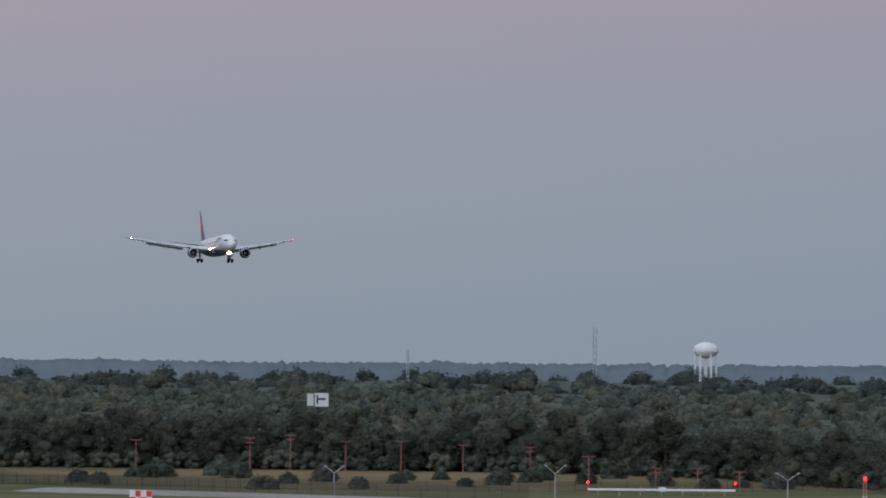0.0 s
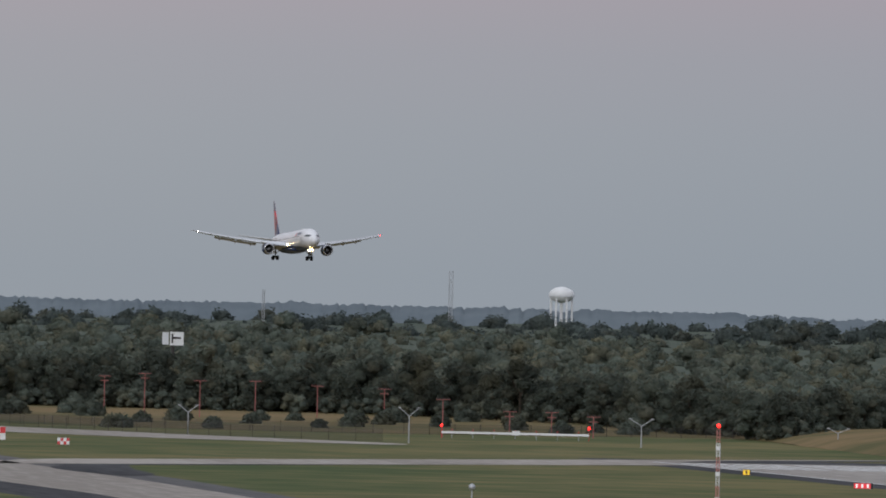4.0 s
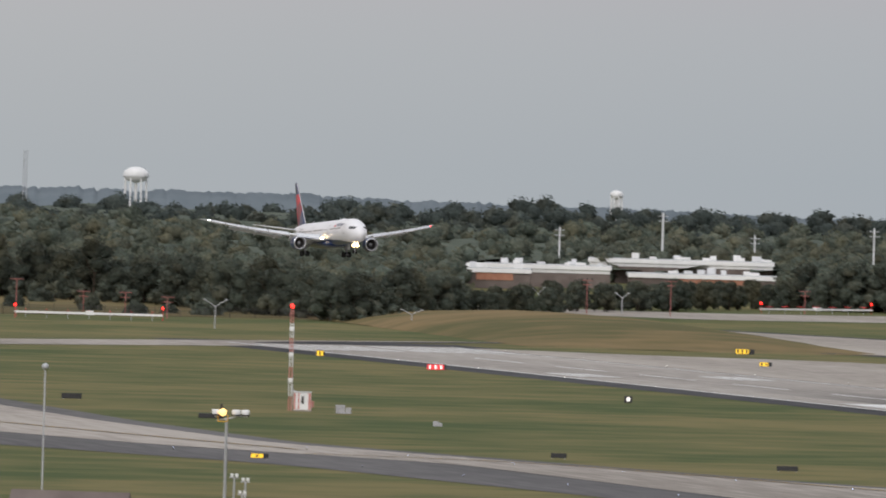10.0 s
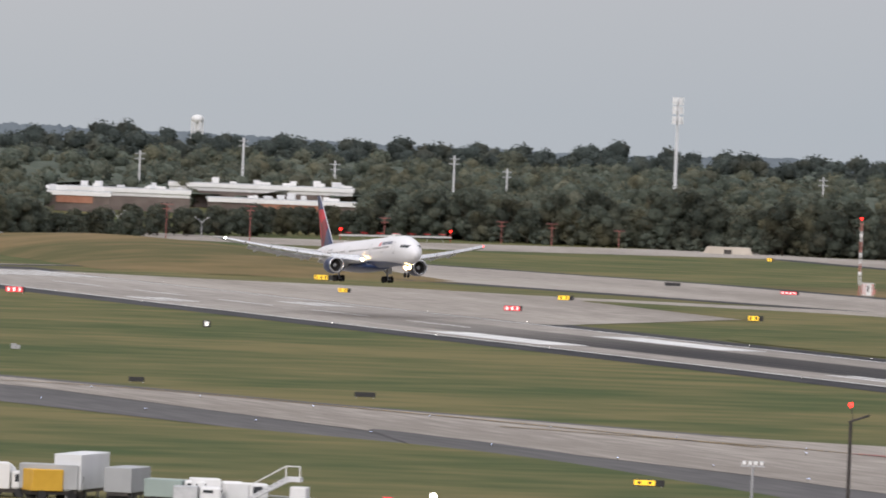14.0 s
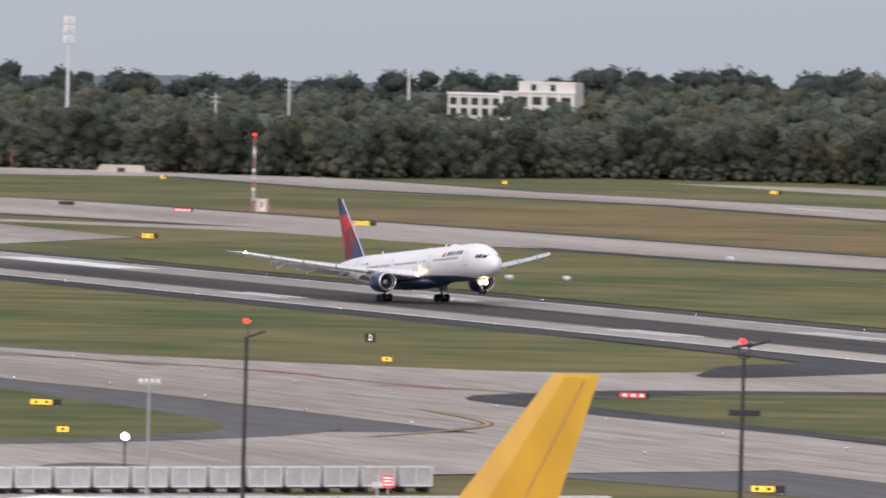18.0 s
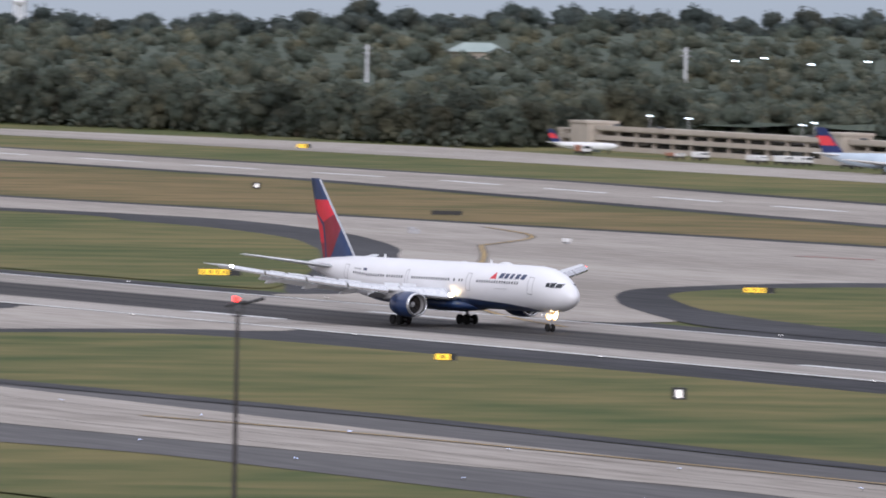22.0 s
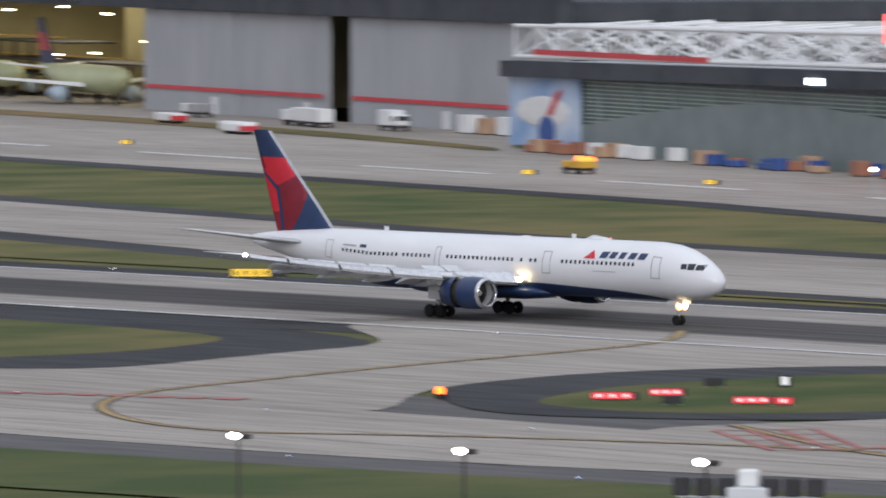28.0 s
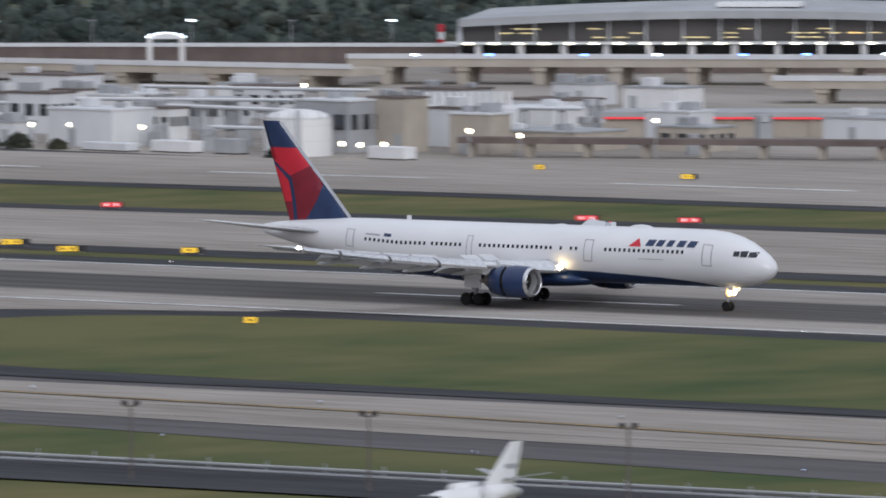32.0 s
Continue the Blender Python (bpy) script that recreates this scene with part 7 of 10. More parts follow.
for x, y, lg in ((-965, -25, 7), (-925, -33, 9), (-917, -36, 7)):
    top = thing("baggage_cart", "low white covered cart on the apron edge", "cart", "low carts", HANGAR @ pose(hu(x), y, 0.06))
    part("cart_body", boxes((0, lg, -1, 1, 0.4, 1.5), bevel=0.1), M["white"], top)
    part("cart_end", boxes((lg * 0.8, lg * 1.02, -1.03, 1.03, 0.5, 1.2), bevel=0.05), M["red_enamel"], top, "red end panel")
    for u in (lg * 0.2, lg * 0.8):
        part("wheel", rods(((u, -1.05, 0.28), (u, 1.05, 0.28), 0.28), seg=10), M["black"], top)
tr = truck(GLASS @ pose(gu(-765), -32, 0.06, 0, 0, 185), 5, 1.6, "lift_yellow", "apron vehicle with lit amber beacons", "lift_yellow", "")
for q in (1.0, 2.6, 4.2):
    bm = bmesh.new()
    ball(bm, (q, -1.0, 1.8), 0.4, 1)
    part("beacon", bm, M["orange_lamp"], tr, "lit amber beacon")
for k, x in enumerate((-1545, -1533)):
    top = thing("boom_lift", "yellow boom lift parked by the hangar wall", "lift", "boom lifts", HANGAR @ pose(hu(x), -9, 0.06))
    part("boom", rods(((6.5, 0, 1.8), (-1.5, 0, 8.0 + k * 1.2), 0.42, 0.3), ((6.5, 0, 1.8), (9.5, 0, 1.0), 0.45)), M["lift_yellow"], top)
    part("chassis", boxes((4.5, 11.5, -1.2, 1.2, 0.5, 1.7), bevel=0.1), M["lift_yellow"], top)
    part("basket", boxes((-3.2, -1.0, -0.8, 0.8, 8.0 + k * 1.2, 9.0 + k * 1.2)), M["dark_steel"], top)
    for u in (5.4, 10.6):
        part("wheel", rods(((u, -1.3, 0.55), (u, 1.3, 0.55), 0.55), seg=12), M["black"], top)
stripped_jet("parked_airliner", 27, pose(-1340, 918, 0.06, 0, 0, 180), "white airliner with red and navy fin before the red doors", (M["navy"], M["red_enamel"]), "white")

# multi-storey parking east of the hangars
pd = thing("parking_deck", "beige concrete multi-storey parking deck with open bands", "parking deck", "", pose(-2146, 1086, 0, 0, 0, math.degrees(math.atan2(1032 - 1086, 347))))
PL = 392.0
for z0, z1 in ((0.0, 1.2), (2.5, 3.6), (4.9, 6.0)):
    part("parapet", boxes((55 if z0 < 4 else 70, PL, 0, 0.5, z0, z1)), M["beige"], pd, "beige concrete band")
part("parapet", boxes((0, 55, -0.3, 0.4, 0, 4.6), (14, 40, -0.35, -0.3, 2.0, 3.6)), M["beige"], pd)
# dark sheet stands in for the shade inside the open decks
part("dark_interior", boxes((8, PL, 6, 6.5, 0, 4.5)), M["dark_window"], pd)
part("deck_slab", boxes((4, PL, 0.5, 34, 4.6, 4.88)), M["beige"], pd)
for k in range(26):
    u = 56 + (PL - 58) * k / 25
    part("column", boxes((u - 0.45, u + 0.45, 0.52, 1.2, 0, 4.58)), M["beige"], pd)
for u, hh in ((2, 6.2), (66, 6.4), (245, 6.8), (300, 6.4)):
    part("stair_tower", boxes((u, u + 14, -1.5, 6, 0, hh), (u - 0.4, u + 14.4, -1.8, 6.3, hh, hh + 0.6)), M["beige"], pd, "beige stair tower")
rnd = random.Random(9)
for k in range(9):
    u, y = 30 + (PL - 40) * k / 8, rnd.uniform(8, 30)
    top = thing("deck_lamp", "twin-headed lamp post on the parking deck, lit", "lamp post", "deck lamp posts", pd.matrix_basis @ pose(u, y, 4.88))
    part("pole", rods(((0, 0, 0), (0, 0, 3.4), 0.08)), M["steel"], top)
    for q in (-1.0, 1.0):
        part("lamp_head", boxes((q - 0.4, q + 0.4, -0.2, 0.2, 3.4, 3.55)), M["cool_lamp"], top, "lit lamp head")
for k in range(7):
    u = rnd.uniform(75, PL - 12)
    top = thing("parked_car", "parked car on the open top deck", "car", "parked cars", pd.matrix_basis @ pose(u, 2.2, 4.89))
    part("car_body", boxes((-2.1, 2.1, -0.85, 0.85, 0.3, 0.95), bevel=0.15), rnd.choice((M["white"], M["steel"], M["navy"], M["mid_wall"])), top)
    part("cabin", boxes((-1.2, 1.1, -0.75, 0.75, 0.95, 1.5), bevel=0.2), M["dark_window"], top)
    for q in (-1.3, 1.3):
        part("wheel", rods(((q, -0.9, 0.32), (q, 0.9, 0.32), 0.32), seg=10), M["black"], top)
lt = thing("lit_stair_tower", "stair tower with a glowing yellow louvred face", "tower", "", pose(-1760, 1025, 0, 0, 0, facing(-1760, 1025) + 8))
part("tower_body", boxes((-6.2, 6.2, 0.3, 8, 0, 10.8)), M["beige"], lt)
part("lit_face", boxes((-5.7, 5.7, 0.0, 0.28, 0.3, 10.5)), M["lit_panel"], lt, "glowing yellow face")
for k in range(14):
    part("slat", boxes((-5.8, 5.8, -0.25, -0.02, 0.7 + 0.72 * k, 0.95 + 0.72 * k)), M["beige"], lt)


def plain_block(name, x, y, w, d, h, turn, wall, label, rim="pale_wall", z=0.0, doors=1, windows=0, vents=1, seed=0, cat="building"):
    """A flat-roofed building: walls, roof rim, doors, windows, roof plant."""
    r = random.Random(seed + int(abs(x) * 7 + abs(y)))
    top = thing(name, label, cat, "", pose(x, y, z, 0, 0, turn))
    part("wall", boxes((-w / 2, w / 2, -d / 2, d / 2, 0, h)), M[wall], top)
    part("roof_rim", boxes((-w / 2 - 0.15, w / 2 + 0.15, -d / 2 - 0.15, d / 2 + 0.15, h, h + 0.22)), M[rim], top)
    for k in range(doors):
        u = r.uniform(-w * 0.4, w * 0.3)
        hh = min(2.2, h * 0.7)
        part("door", boxes((u, u + 1.1, -d / 2 - 0.06, -d / 2 - 0.002, 0, hh)), M["mid_wall"], top)
    for k in range(windows):
        u = -w / 2 + w * (k + 0.5) / windows
        part("window", boxes((u - w * 0.3 / windows, u + w * 0.3 / windows, -d / 2 - 0.05, -d / 2 - 0.002, h * 0.45, h * 0.75)), M["dark_window"], top)
        v = -d / 2 + d * (k + 0.5) / windows
        part("window", boxes((w / 2 + 0.002, w / 2 + 0.05, v - d * 0.3 / windows, v + d * 0.3 / windows, h * 0.45, h * 0.75)), M["dark_window"], top)
    for k in range(vents):
        u, v, s = r.uniform(-w * 0.35, w * 0.35), r.uniform(-d * 0.3, d * 0.3), r.uniform(0.5, 1.1)
        part("roof_unit", boxes((u - s, u + s, v - s, v + s, h + 0.22, h + 0.22 + s * 1.1), bevel=0.05), M[r.choice(("steel", "pale_wall", "mid_wall"))], top)
    return top


plain_block("warehouse", -2322, 1376, 125, 16, 11.6, 60, "beige", "long pale warehouse among the trees", "roof_white", 1.5, doors=0, vents=0, cat="warehouse")
for x, y, z in ((-2087.1, 1122.9, 21.9), (-2083.7, 1129.2, 22.7), (-2078.1, 1139.5, 21.4), (-2071.3, 1151.7, 22.3), (-2064.6, 1163.7, 21.5), (-2058.7, 1174.1, 22.5), (-2046.0, 1196.1, 22.6), (-2040.8, 1204.9, 20.4)):
    top = thing("road_lamp", "tall lit road lamp before the wood", "street lamp", "lit lamps before the wood", pose(x, y, 0))
    part("pole", rods(((0, 0, 0), (0, 0, z), 0.1, 0.06), seg=6), M["dark_steel"], top)
    part("lamp_head", boxes((-0.75, 0.75, -0.4, 0.4, z, z + 0.22), bevel=0.05), M["cool_lamp"], top, "lit lamp head")
b = plain_block("service_building", -1799, 1076, 20, 20, 17.5, -8, "white", "tall white windowless service building", "pale_wall")
part("dark_band", boxes((-12, 4, -10.1, -10.02, 3.5, 7.5)), M["mid_wall"], b, "grey glazed band")
plain_block("service_building", -1772, 1066, 22, 16, 9.5, -8, "white", "low white service building wing", "pale_wall")
plain_block("service_building", -1676, 1045, 26, 20, 13.5, -12, "white", "white service building beside the hangar", "pale_wall", windows=0)
plain_block("service_building", -1652, 1030, 12, 12, 15, -14, "dark_window", "dark glazed stair block beside the hangar", "pale_wall")
plain_block("service_building", -1712, 1052, 26, 12, 9.5, -12, "white", "low white service building beside the hangar", "pale_wall")
stripped_jet("parked_airliner", 18, pose(-2011, 1051, 0.0, 0, 0, 215), "white airliner with red and navy fin by the parking deck", (M["navy"], M["red_enamel"]), "white")
stripped_jet("parked_airliner", 32, pose(-1779, 1011, 0.0, 0, 0, 215), "airliner in bare silver skin with a red and navy fin", (M["navy"], M["red_enamel"]), "silver_blue")
for x in range(-2010, -1660, 13):
    y = 1046 - 0.1 * (x + 1980) * 0.4 - 14
    if rnd.random() < 0.75:
        truck(pose(x + rnd.uniform(-3, 3), y, 0.06, 0, 0, rnd.uniform(-10, 10)), rnd.uniform(5, 9), rnd.uniform(1.5, 2.6), rnd.choice(("white", "white", "steel", "orange_crate")), "white service vehicle parked on the far apron", "white", "far apron vehicles")
for x, y, s in ((-1746, 1036, 1.1), (-1756, 1040, 1.0), (-1690, 1022, 1.2), (-1683, 1024, 0.9), (-1768, 1034, 0.8), (-1735, 1030, 0.9), (-1700, 1016, 0.8)):
    bush(x, y, s)

# ---------------- works and terminal to the west ----------------
slab("works_yard", [(-770, 800), (-640, 664), (-440, 650), (-440, 960), (-560, 1000), (-700, 930), (-860, 880)], Z1 + 0.015, M["concrete"], "pale concrete yard round the works", "yard")
def tank(x, y, w, h, label, domed=False):
    top = thing("storage_tank", label, "tank", "storage tanks", pose(x, y, 0.05, 0, 0, 40))
    r = w / 2
    part("shell", rods(((0, 0, 0), (0, 0, h * (0.8 if domed else 0.97)), r), seg=32), M["tank_white"], top, smooth=False)
    bm = bmesh.new()
    prof = ((1.0, 0.8), (0.92, 0.87), (0.7, 0.94), (0.35, 0.99), (0.02, 1.0)) if domed else ((1.01, 0.97), (1.01, 0.985), (0.5, 1.0), (0.02, 1.01))
    loft(bm, [[(math.cos(a) * r * k, math.sin(a) * r * k, h * z) for a in [math.tau * i / 32 for i in range(32)]] for k, z in prof])
    part("roof", bm, M["tank_white"], top, smooth=True)
    for z in (0.33, 0.66):
        part("seam", rods(((0, 0, h * z - 0.04), (0, 0, h * z + 0.04), r + 0.03), seg=32), M["pale_wall"], top)
    n = 14
    for k in range(n):
        a = math.tau * k / n
        part("rail_post", rods(((math.cos(a) * r, math.sin(a) * r, h * 0.8 if domed else h * 0.97), (math.cos(a) * r, math.sin(a) * r, h * (0.8 if domed else 0.97) + 0.9), 0.05), seg=5), M["steel"], top)
    part("ladder", boxes((-0.3, 0.3, -r - 0.25, -r - 0.03, 0, h)), M["steel"], top, "caged steel ladder")


for x, y, w, h, d in ((-644.8, 671.8, 9.1, 5.1, False), (-616, 670.7, 7.9, 4.4, False), (-603.5, 669.6, 9.6, 4.6, False), (-525.8, 662.1, 7.9, 5.4, True)):
    tank(x, y, w, h, "white domed steel storage tank" if d else "white flat-topped steel storage tank", d)

BLOCKS_WEST = ((-752.7, 806.4, 10.6, 2.4, "mid_wall"), (-736.2, 810.3, 9, 2.9, "pale_wall"), (-683.7, 771.3, 14.7, 5.7, "white"), (-592.9, 694.1, 8.2, 4.9, "pale_wall"), (-563.1, 670.5, 12.6, 4.4, "pale_wall"), (-522.4, 676.3, 6.9, 6.3, "beige"),
               (-528.9, 673.4, 10.4, 6.0, "mid_wall"), (-525.6, 690.7, 6.7, 4.5, "pale_wall"), (-636.2, 750.5, 6.3, 2.5, "white"), (-567.2, 686.9, 6, 3.8, "white"), (-540, 725.6, 13, 3, "white"), (-587.4, 795.4, 8.2, 2.7, "pale_wall"),
               (-618.7, 743.4, 8.2, 2.6, "mid_wall"), (-510.2, 690.8, 16, 2.2, "beige"), (-645.8, 706.7, 9, 3.4, "pale_wall"), (-631.3, 712.7, 8, 3.8, "white"), (-611.7, 706.6, 9, 4.2, "mid_wall"), (-602.2, 718.7, 7, 3.6, "white"), (-581.4, 712.4, 10, 3.8, "pale_wall"),
               (-566.7, 722.5, 7, 3.2, "white"), (-551.6, 698.1, 8, 3.6, "mid_wall"), (-554.5, 747.2, 12, 3.0, "pale_wall"), (-576.5, 669.4, 6, 2.6, "pale_wall"), (-588.1, 676.8, 7, 3.0, "mid_wall"), (-632.5, 682, 9, 2.2, "mid_wall"), (-511.1, 677.4, 7, 4.6, "beige"), (-504, 706.2, 8, 4.0, "pale_wall"),
               (-493.7, 695.9, 9, 2.8, "beige"), (-484.5, 718.5, 12, 3.2, "pale_wall"), (-657, 729.1, 10, 3.6, "pale_wall"), (-669.3, 749.7, 8, 4.2, "white"), (-647.5, 759.8, 12, 4.0, "pale_wall"), (-613.3, 759.6, 10, 3.4, "white"), (-596.9, 742.2, 9, 4.0, "pale_wall"), (-581.2, 759.4, 11, 3.4, "mid_wall"), (-562.7, 780, 10, 3.2, "white"))
LABELS = {"white": "white flat-roofed works building", "pale_wall": "pale grey flat-roofed works building", "mid_wall": "grey flat-roofed works building", "beige": "beige concrete works building"}
rnd = random.Random(31)
for k, (x, y, w, h, wall) in enumerate(BLOCKS_WEST):
    plain_block("works_building", x, y, w * 0.86, w * 0.56, h, WALL_TURN + 14 + rnd.uniform(-3, 3), wall, LABELS[wall], rnd.choice(("pale_wall", "mid_wall", "brown_wall")), doors=1, windows=3 if k % 3 == 0 else 0, vents=1 + k % 3)
# dark panel on the grey block
part("dark_panel", boxes((-2.6, 2.6, -0.1, 0, 3.0, 4.4)), M["dark_fascia"], thing("wall_sign", "dark sign panel with a red line on a grey wall", "sign", "", pose(-528.1, 669.9, 0, 0, 0, WALL_TURN + 14)), "dark panel")
# row of exhaust stacks
top = thing("roof_exhaust", "row of white exhaust stacks above a works roof", "exhaust", "", pose(-542, 706.1, 0, 0, 0, 35))
for k in range(12):
    part("exhaust_pipe", rods(((k * 0.9, 0, 0), (k * 0.9, 0, 5.6), 0.3), seg=10), M["white"], top)
part("stack_base", boxes((-1, 11, -2, 2, 0, 3.6)), M["pale_wall"], top)


def pipe_rack(x, y, length, turn, h):
    top = thing("pipe_rack", "steel pipe rack with several pipes between buildings", "pipe rack", "pipe racks", pose(x, y, 0, 0, 0, turn))
    for k in range(4):
        part("pipe", rods(((0, k * 0.4, h + 0.1 * (k % 2)), (length, k * 0.4, h + 0.1 * (k % 2)), 0.16), seg=7), M[("steel", "white", "mid_wall", "pale_wall")[k]], top)
    n = max(2, int(length / 5))
    for k in range(n):
        u = length * (k + 0.5) / n
        part("frame", boxes((u - 0.1, u + 0.1, -0.2, 0, 0, h - 0.17), (u - 0.1, u + 0.1, 1.3, 1.5, 0, h - 0.17), (u - 0.1, u + 0.1, -0.2, 1.5, h - 0.37, h - 0.17)), M["steel"], top)


for x, y, lg, t, h in ((-637.6, 673.8, 20, 3, 2.2), (-635.6, 690.3, 40, 8, 3.4), (-596, 701.3, 30, 20, 3.8), (-575.5, 696.1, 26, -10, 3.6), (-556.4, 710.2, 30, 12, 3.4), (-656.1, 696.4, 24, 30, 3.2), (-606.3, 729, 34, 5, 4.2), (-545.4, 669.3, 12, 0, 2.6), (-666.4, 719, 20, 70, 3.8), (-537.2, 681.6, 14, 40, 4.4)):
    pipe_rack(x, y, lg, t, h)
for k in range(22):
    x, y = rnd.uniform(-645, -485), rnd.uniform(664, 730)
    hh = rnd.uniform(2.4, 4.6)
    top = thing("roof_fan", "round galvanised ventilation fan on a steel stand", "fan", "ventilation fans", pose(x, y, 0, 0, 0, rnd.uniform(0, 360)))
    part("stand", boxes((-0.8, 0.8, -0.8, 0.8, 0, hh - 0.8)), M["mid_wall"], top)
    part("drum", rods(((0, 0, hh - 0.8), (0, 0, hh), rnd.uniform(0.6, 1.2)), seg=12), M["steel"], top)
WEST_LAMPS = ((-571.3, 667.4, 2.4), (-565.2, 667.4, 2.5), (-554.9, 668.4, 2.4), (-517.6, 660.1, 1.6), (-515.2, 660.4, 1.5), (-512.1, 661, 1.6), (-502.9, 665.1, 3.2), (-580.6, 673.5, 3.0), (-606.3, 706.4, 4.6), (-586.6, 737, 4.4), (-546.4, 696, 4.2), (-482.4, 673.3, 4.5), (-700.6, 665.9, 3.4), (-632.5, 696.4, 3.6), (-498.8, 669.2, 2.6))
for x, y, z in WEST_LAMPS:
    top = thing("yard_lamp", "lit white yard lamp on a short pole", "lamp", "yard lamps", pose(x, y, 0, 0, 0, 40))
    part("pole", rods(((0, 0, 0), (0, 0, z), 0.09), seg=6), M["steel"], top)
    bm = bmesh.new()
    ball(bm, (0, -0.2, z + 0.1), 0.26, 2)
    part("lamp_head", bm, M["warm_lamp"], top, "lit lamp head")
# hedge and low things along the works' foot
for x, y, s in ((-578.8, 660.3, 0.55), (-572.6, 660.3, 0.6), (-567.2, 660.2, 0.5), (-645, 664.7, 0.35), (-524.8, 656.5, 0.3), (-561, 660.2, 0.35)):
    bush(x, y, s)
for x, y, w, h, mt in ((-695.5, 682.3, 3, 1.6, "white"), (-690.2, 679.1, 5, 1.4, "steel"), (-677.9, 676, 4, 1.3, "mid_wall"), (-669.6, 674, 5, 1.5, "pale_wall"), (-660.4, 669.8, 4, 1.2, "steel"), (-653.2, 667.8, 3, 1.0, "red_enamel"), (-631.4, 665.6, 4, 1.4, "mid_wall"), (-623.2, 663.5, 3, 1.2, "steel"), (-710.9, 696.7, 4, 2.0, "tan_crate"), (-718.1, 698.8, 3, 1.8, "orange_crate"), (-726.3, 702.9, 4, 2.0, "tan_crate"), (-590.1, 662.4, 7, 1.1, "white"), (-552.8, 660.2, 8, 1.0, "pale_wall"), (-543.3, 661.1, 7, 1.4, "white"), (-535.1, 661.1, 4, 1.8, "mid_wall"), (-510.1, 659.9, 6, 1.5, "white")):
    crate(pose(x, y, 0.06, 0, 0, -8), w, 2.0, h, M[mt], {"white": "low white equipment case by the works", "steel": "low steel equipment case by the works", "mid_wall": "grey equipment case by the works", "pale_wall": "pale equipment case by the works", "red_enamel": "red equipment case by the works", "tan_crate": "tan wooden crate by the works", "orange_crate": "orange crate by the works"}[mt])
# arched grey shed
top = thing("arched_shed", "long low grey metal shed with a curved roof", "shed", "", pose(-700.5, 689.4, 0, 0, 0, 30))
bm = bmesh.new()
loft(bm, [[(u, 4.6 * math.cos(a), 2.2 + 2.4 * math.sin(a)) for a in [math.pi * i / 12 for i in range(13)]] for u in (0, 34)])
part("roof", bm, M["mid_wall"], top, "curved grey roof")
part("wall", boxes((0.2, 33.8, -4.5, 4.5, 0, 2.19)), M["white"], top)
part("door", boxes((-0.05, 0.18, -1.5, 1.5, 0, 2.1)), M["mid_wall"], top)
# long low building with a red line
top = thing("concourse_shed", "long low grey building with a red line along its eaves", "building", "", pose(-524.6, 718.5, 0, 0, 0, 28))
part("wall", boxes((0, 60, 0, 10, 0, 2.2)), M["beige"], top)
part("roof", boxes((-0.5, 60.5, -0.6, 10.5, 2.25, 3.1)), M["mid_wall"], top)
part("red_line", boxes((0, 60, -0.66, -0.61, 2.25, 2.5)), M["sign_lit_red"], top, "glowing red line")
for k in range(12):
    part("post", boxes((5 * k, 5 * k + 0.4, -0.5, -0.1, 0, 2.24)), M["beige"], top)
top = thing("footbridge", "low brown concrete walkway on piers before the works", "walkway", "", pose(-508, 669.2, 0, 0, 0, 20))
part("deck", boxes((0, 55, 0, 3, 1.6, 2.3)), M["brown_wall"], top)
for k in range(8):
    part("pier", boxes((7 * k + 1, 7 * k + 1.7, 0.8, 2.2, 0, 1.6)), M["beige"], top)


def viaduct(x0, y0, x1, y1, h, thick, width, piers, label, lamps=0):
    length = math.hypot(x1 - x0, y1 - y0)
    top = thing("elevated_road", label, "elevated road", "elevated roads", pose(x0, y0, 0, 0, 0, math.degrees(math.atan2(y1 - y0, x1 - x0))))
    part("deck", boxes((0, length, 0, width, h - thick, h)), M["beige"], top)
    part("parapet", boxes((0, length, -0.2, 0.1, h, h + 0.7)), M["pale_wall"], top)
    for k in range(piers):
        u = length * (k + 0.5) / piers
        part("pier", boxes((u - 0.7, u + 0.7, 0.6, width - 0.6, 0, h - thick)), M["beige"], top)
        part("pier_cap", boxes((u - 1.0, u + 1.0, 0.2, width - 0.2, h - thick - 0.6, h - thick - 0.003)), M["beige"], top)
    return top


viaduct(-657.6, 832.5, -520, 896, 3.6, 1.1, 9, 14, "beige concrete elevated road on piers")
viaduct(-839.2, 810, -649, 823, 2.6, 1.0, 8, 12, "low beige concrete elevated road on piers")
viaduct(-566.9, 808.8, -450, 862, 3.0, 1.0, 8, 10, "beige concrete elevated road on piers")
for k in range(16):
    x, y = -640 + 9.5 * k + rnd.uniform(-3, 3), 828 + 5.4 * k
    top = thing("road_lamp", "small lit blue lamp on the elevated road", "lamp", "blue road lamps", pose(x, y, 3.6))
    part("pole", rods(((0, 0, 0), (0, 0, 0.8), 0.08), seg=5), M["steel"], top)
    part("lamp_head", boxes((-0.5, 0.5, -0.1, 0.1, 0.8, 1.05)), M["blue_light"] if k % 3 else M["cool_lamp"], top, "lit lamp head")
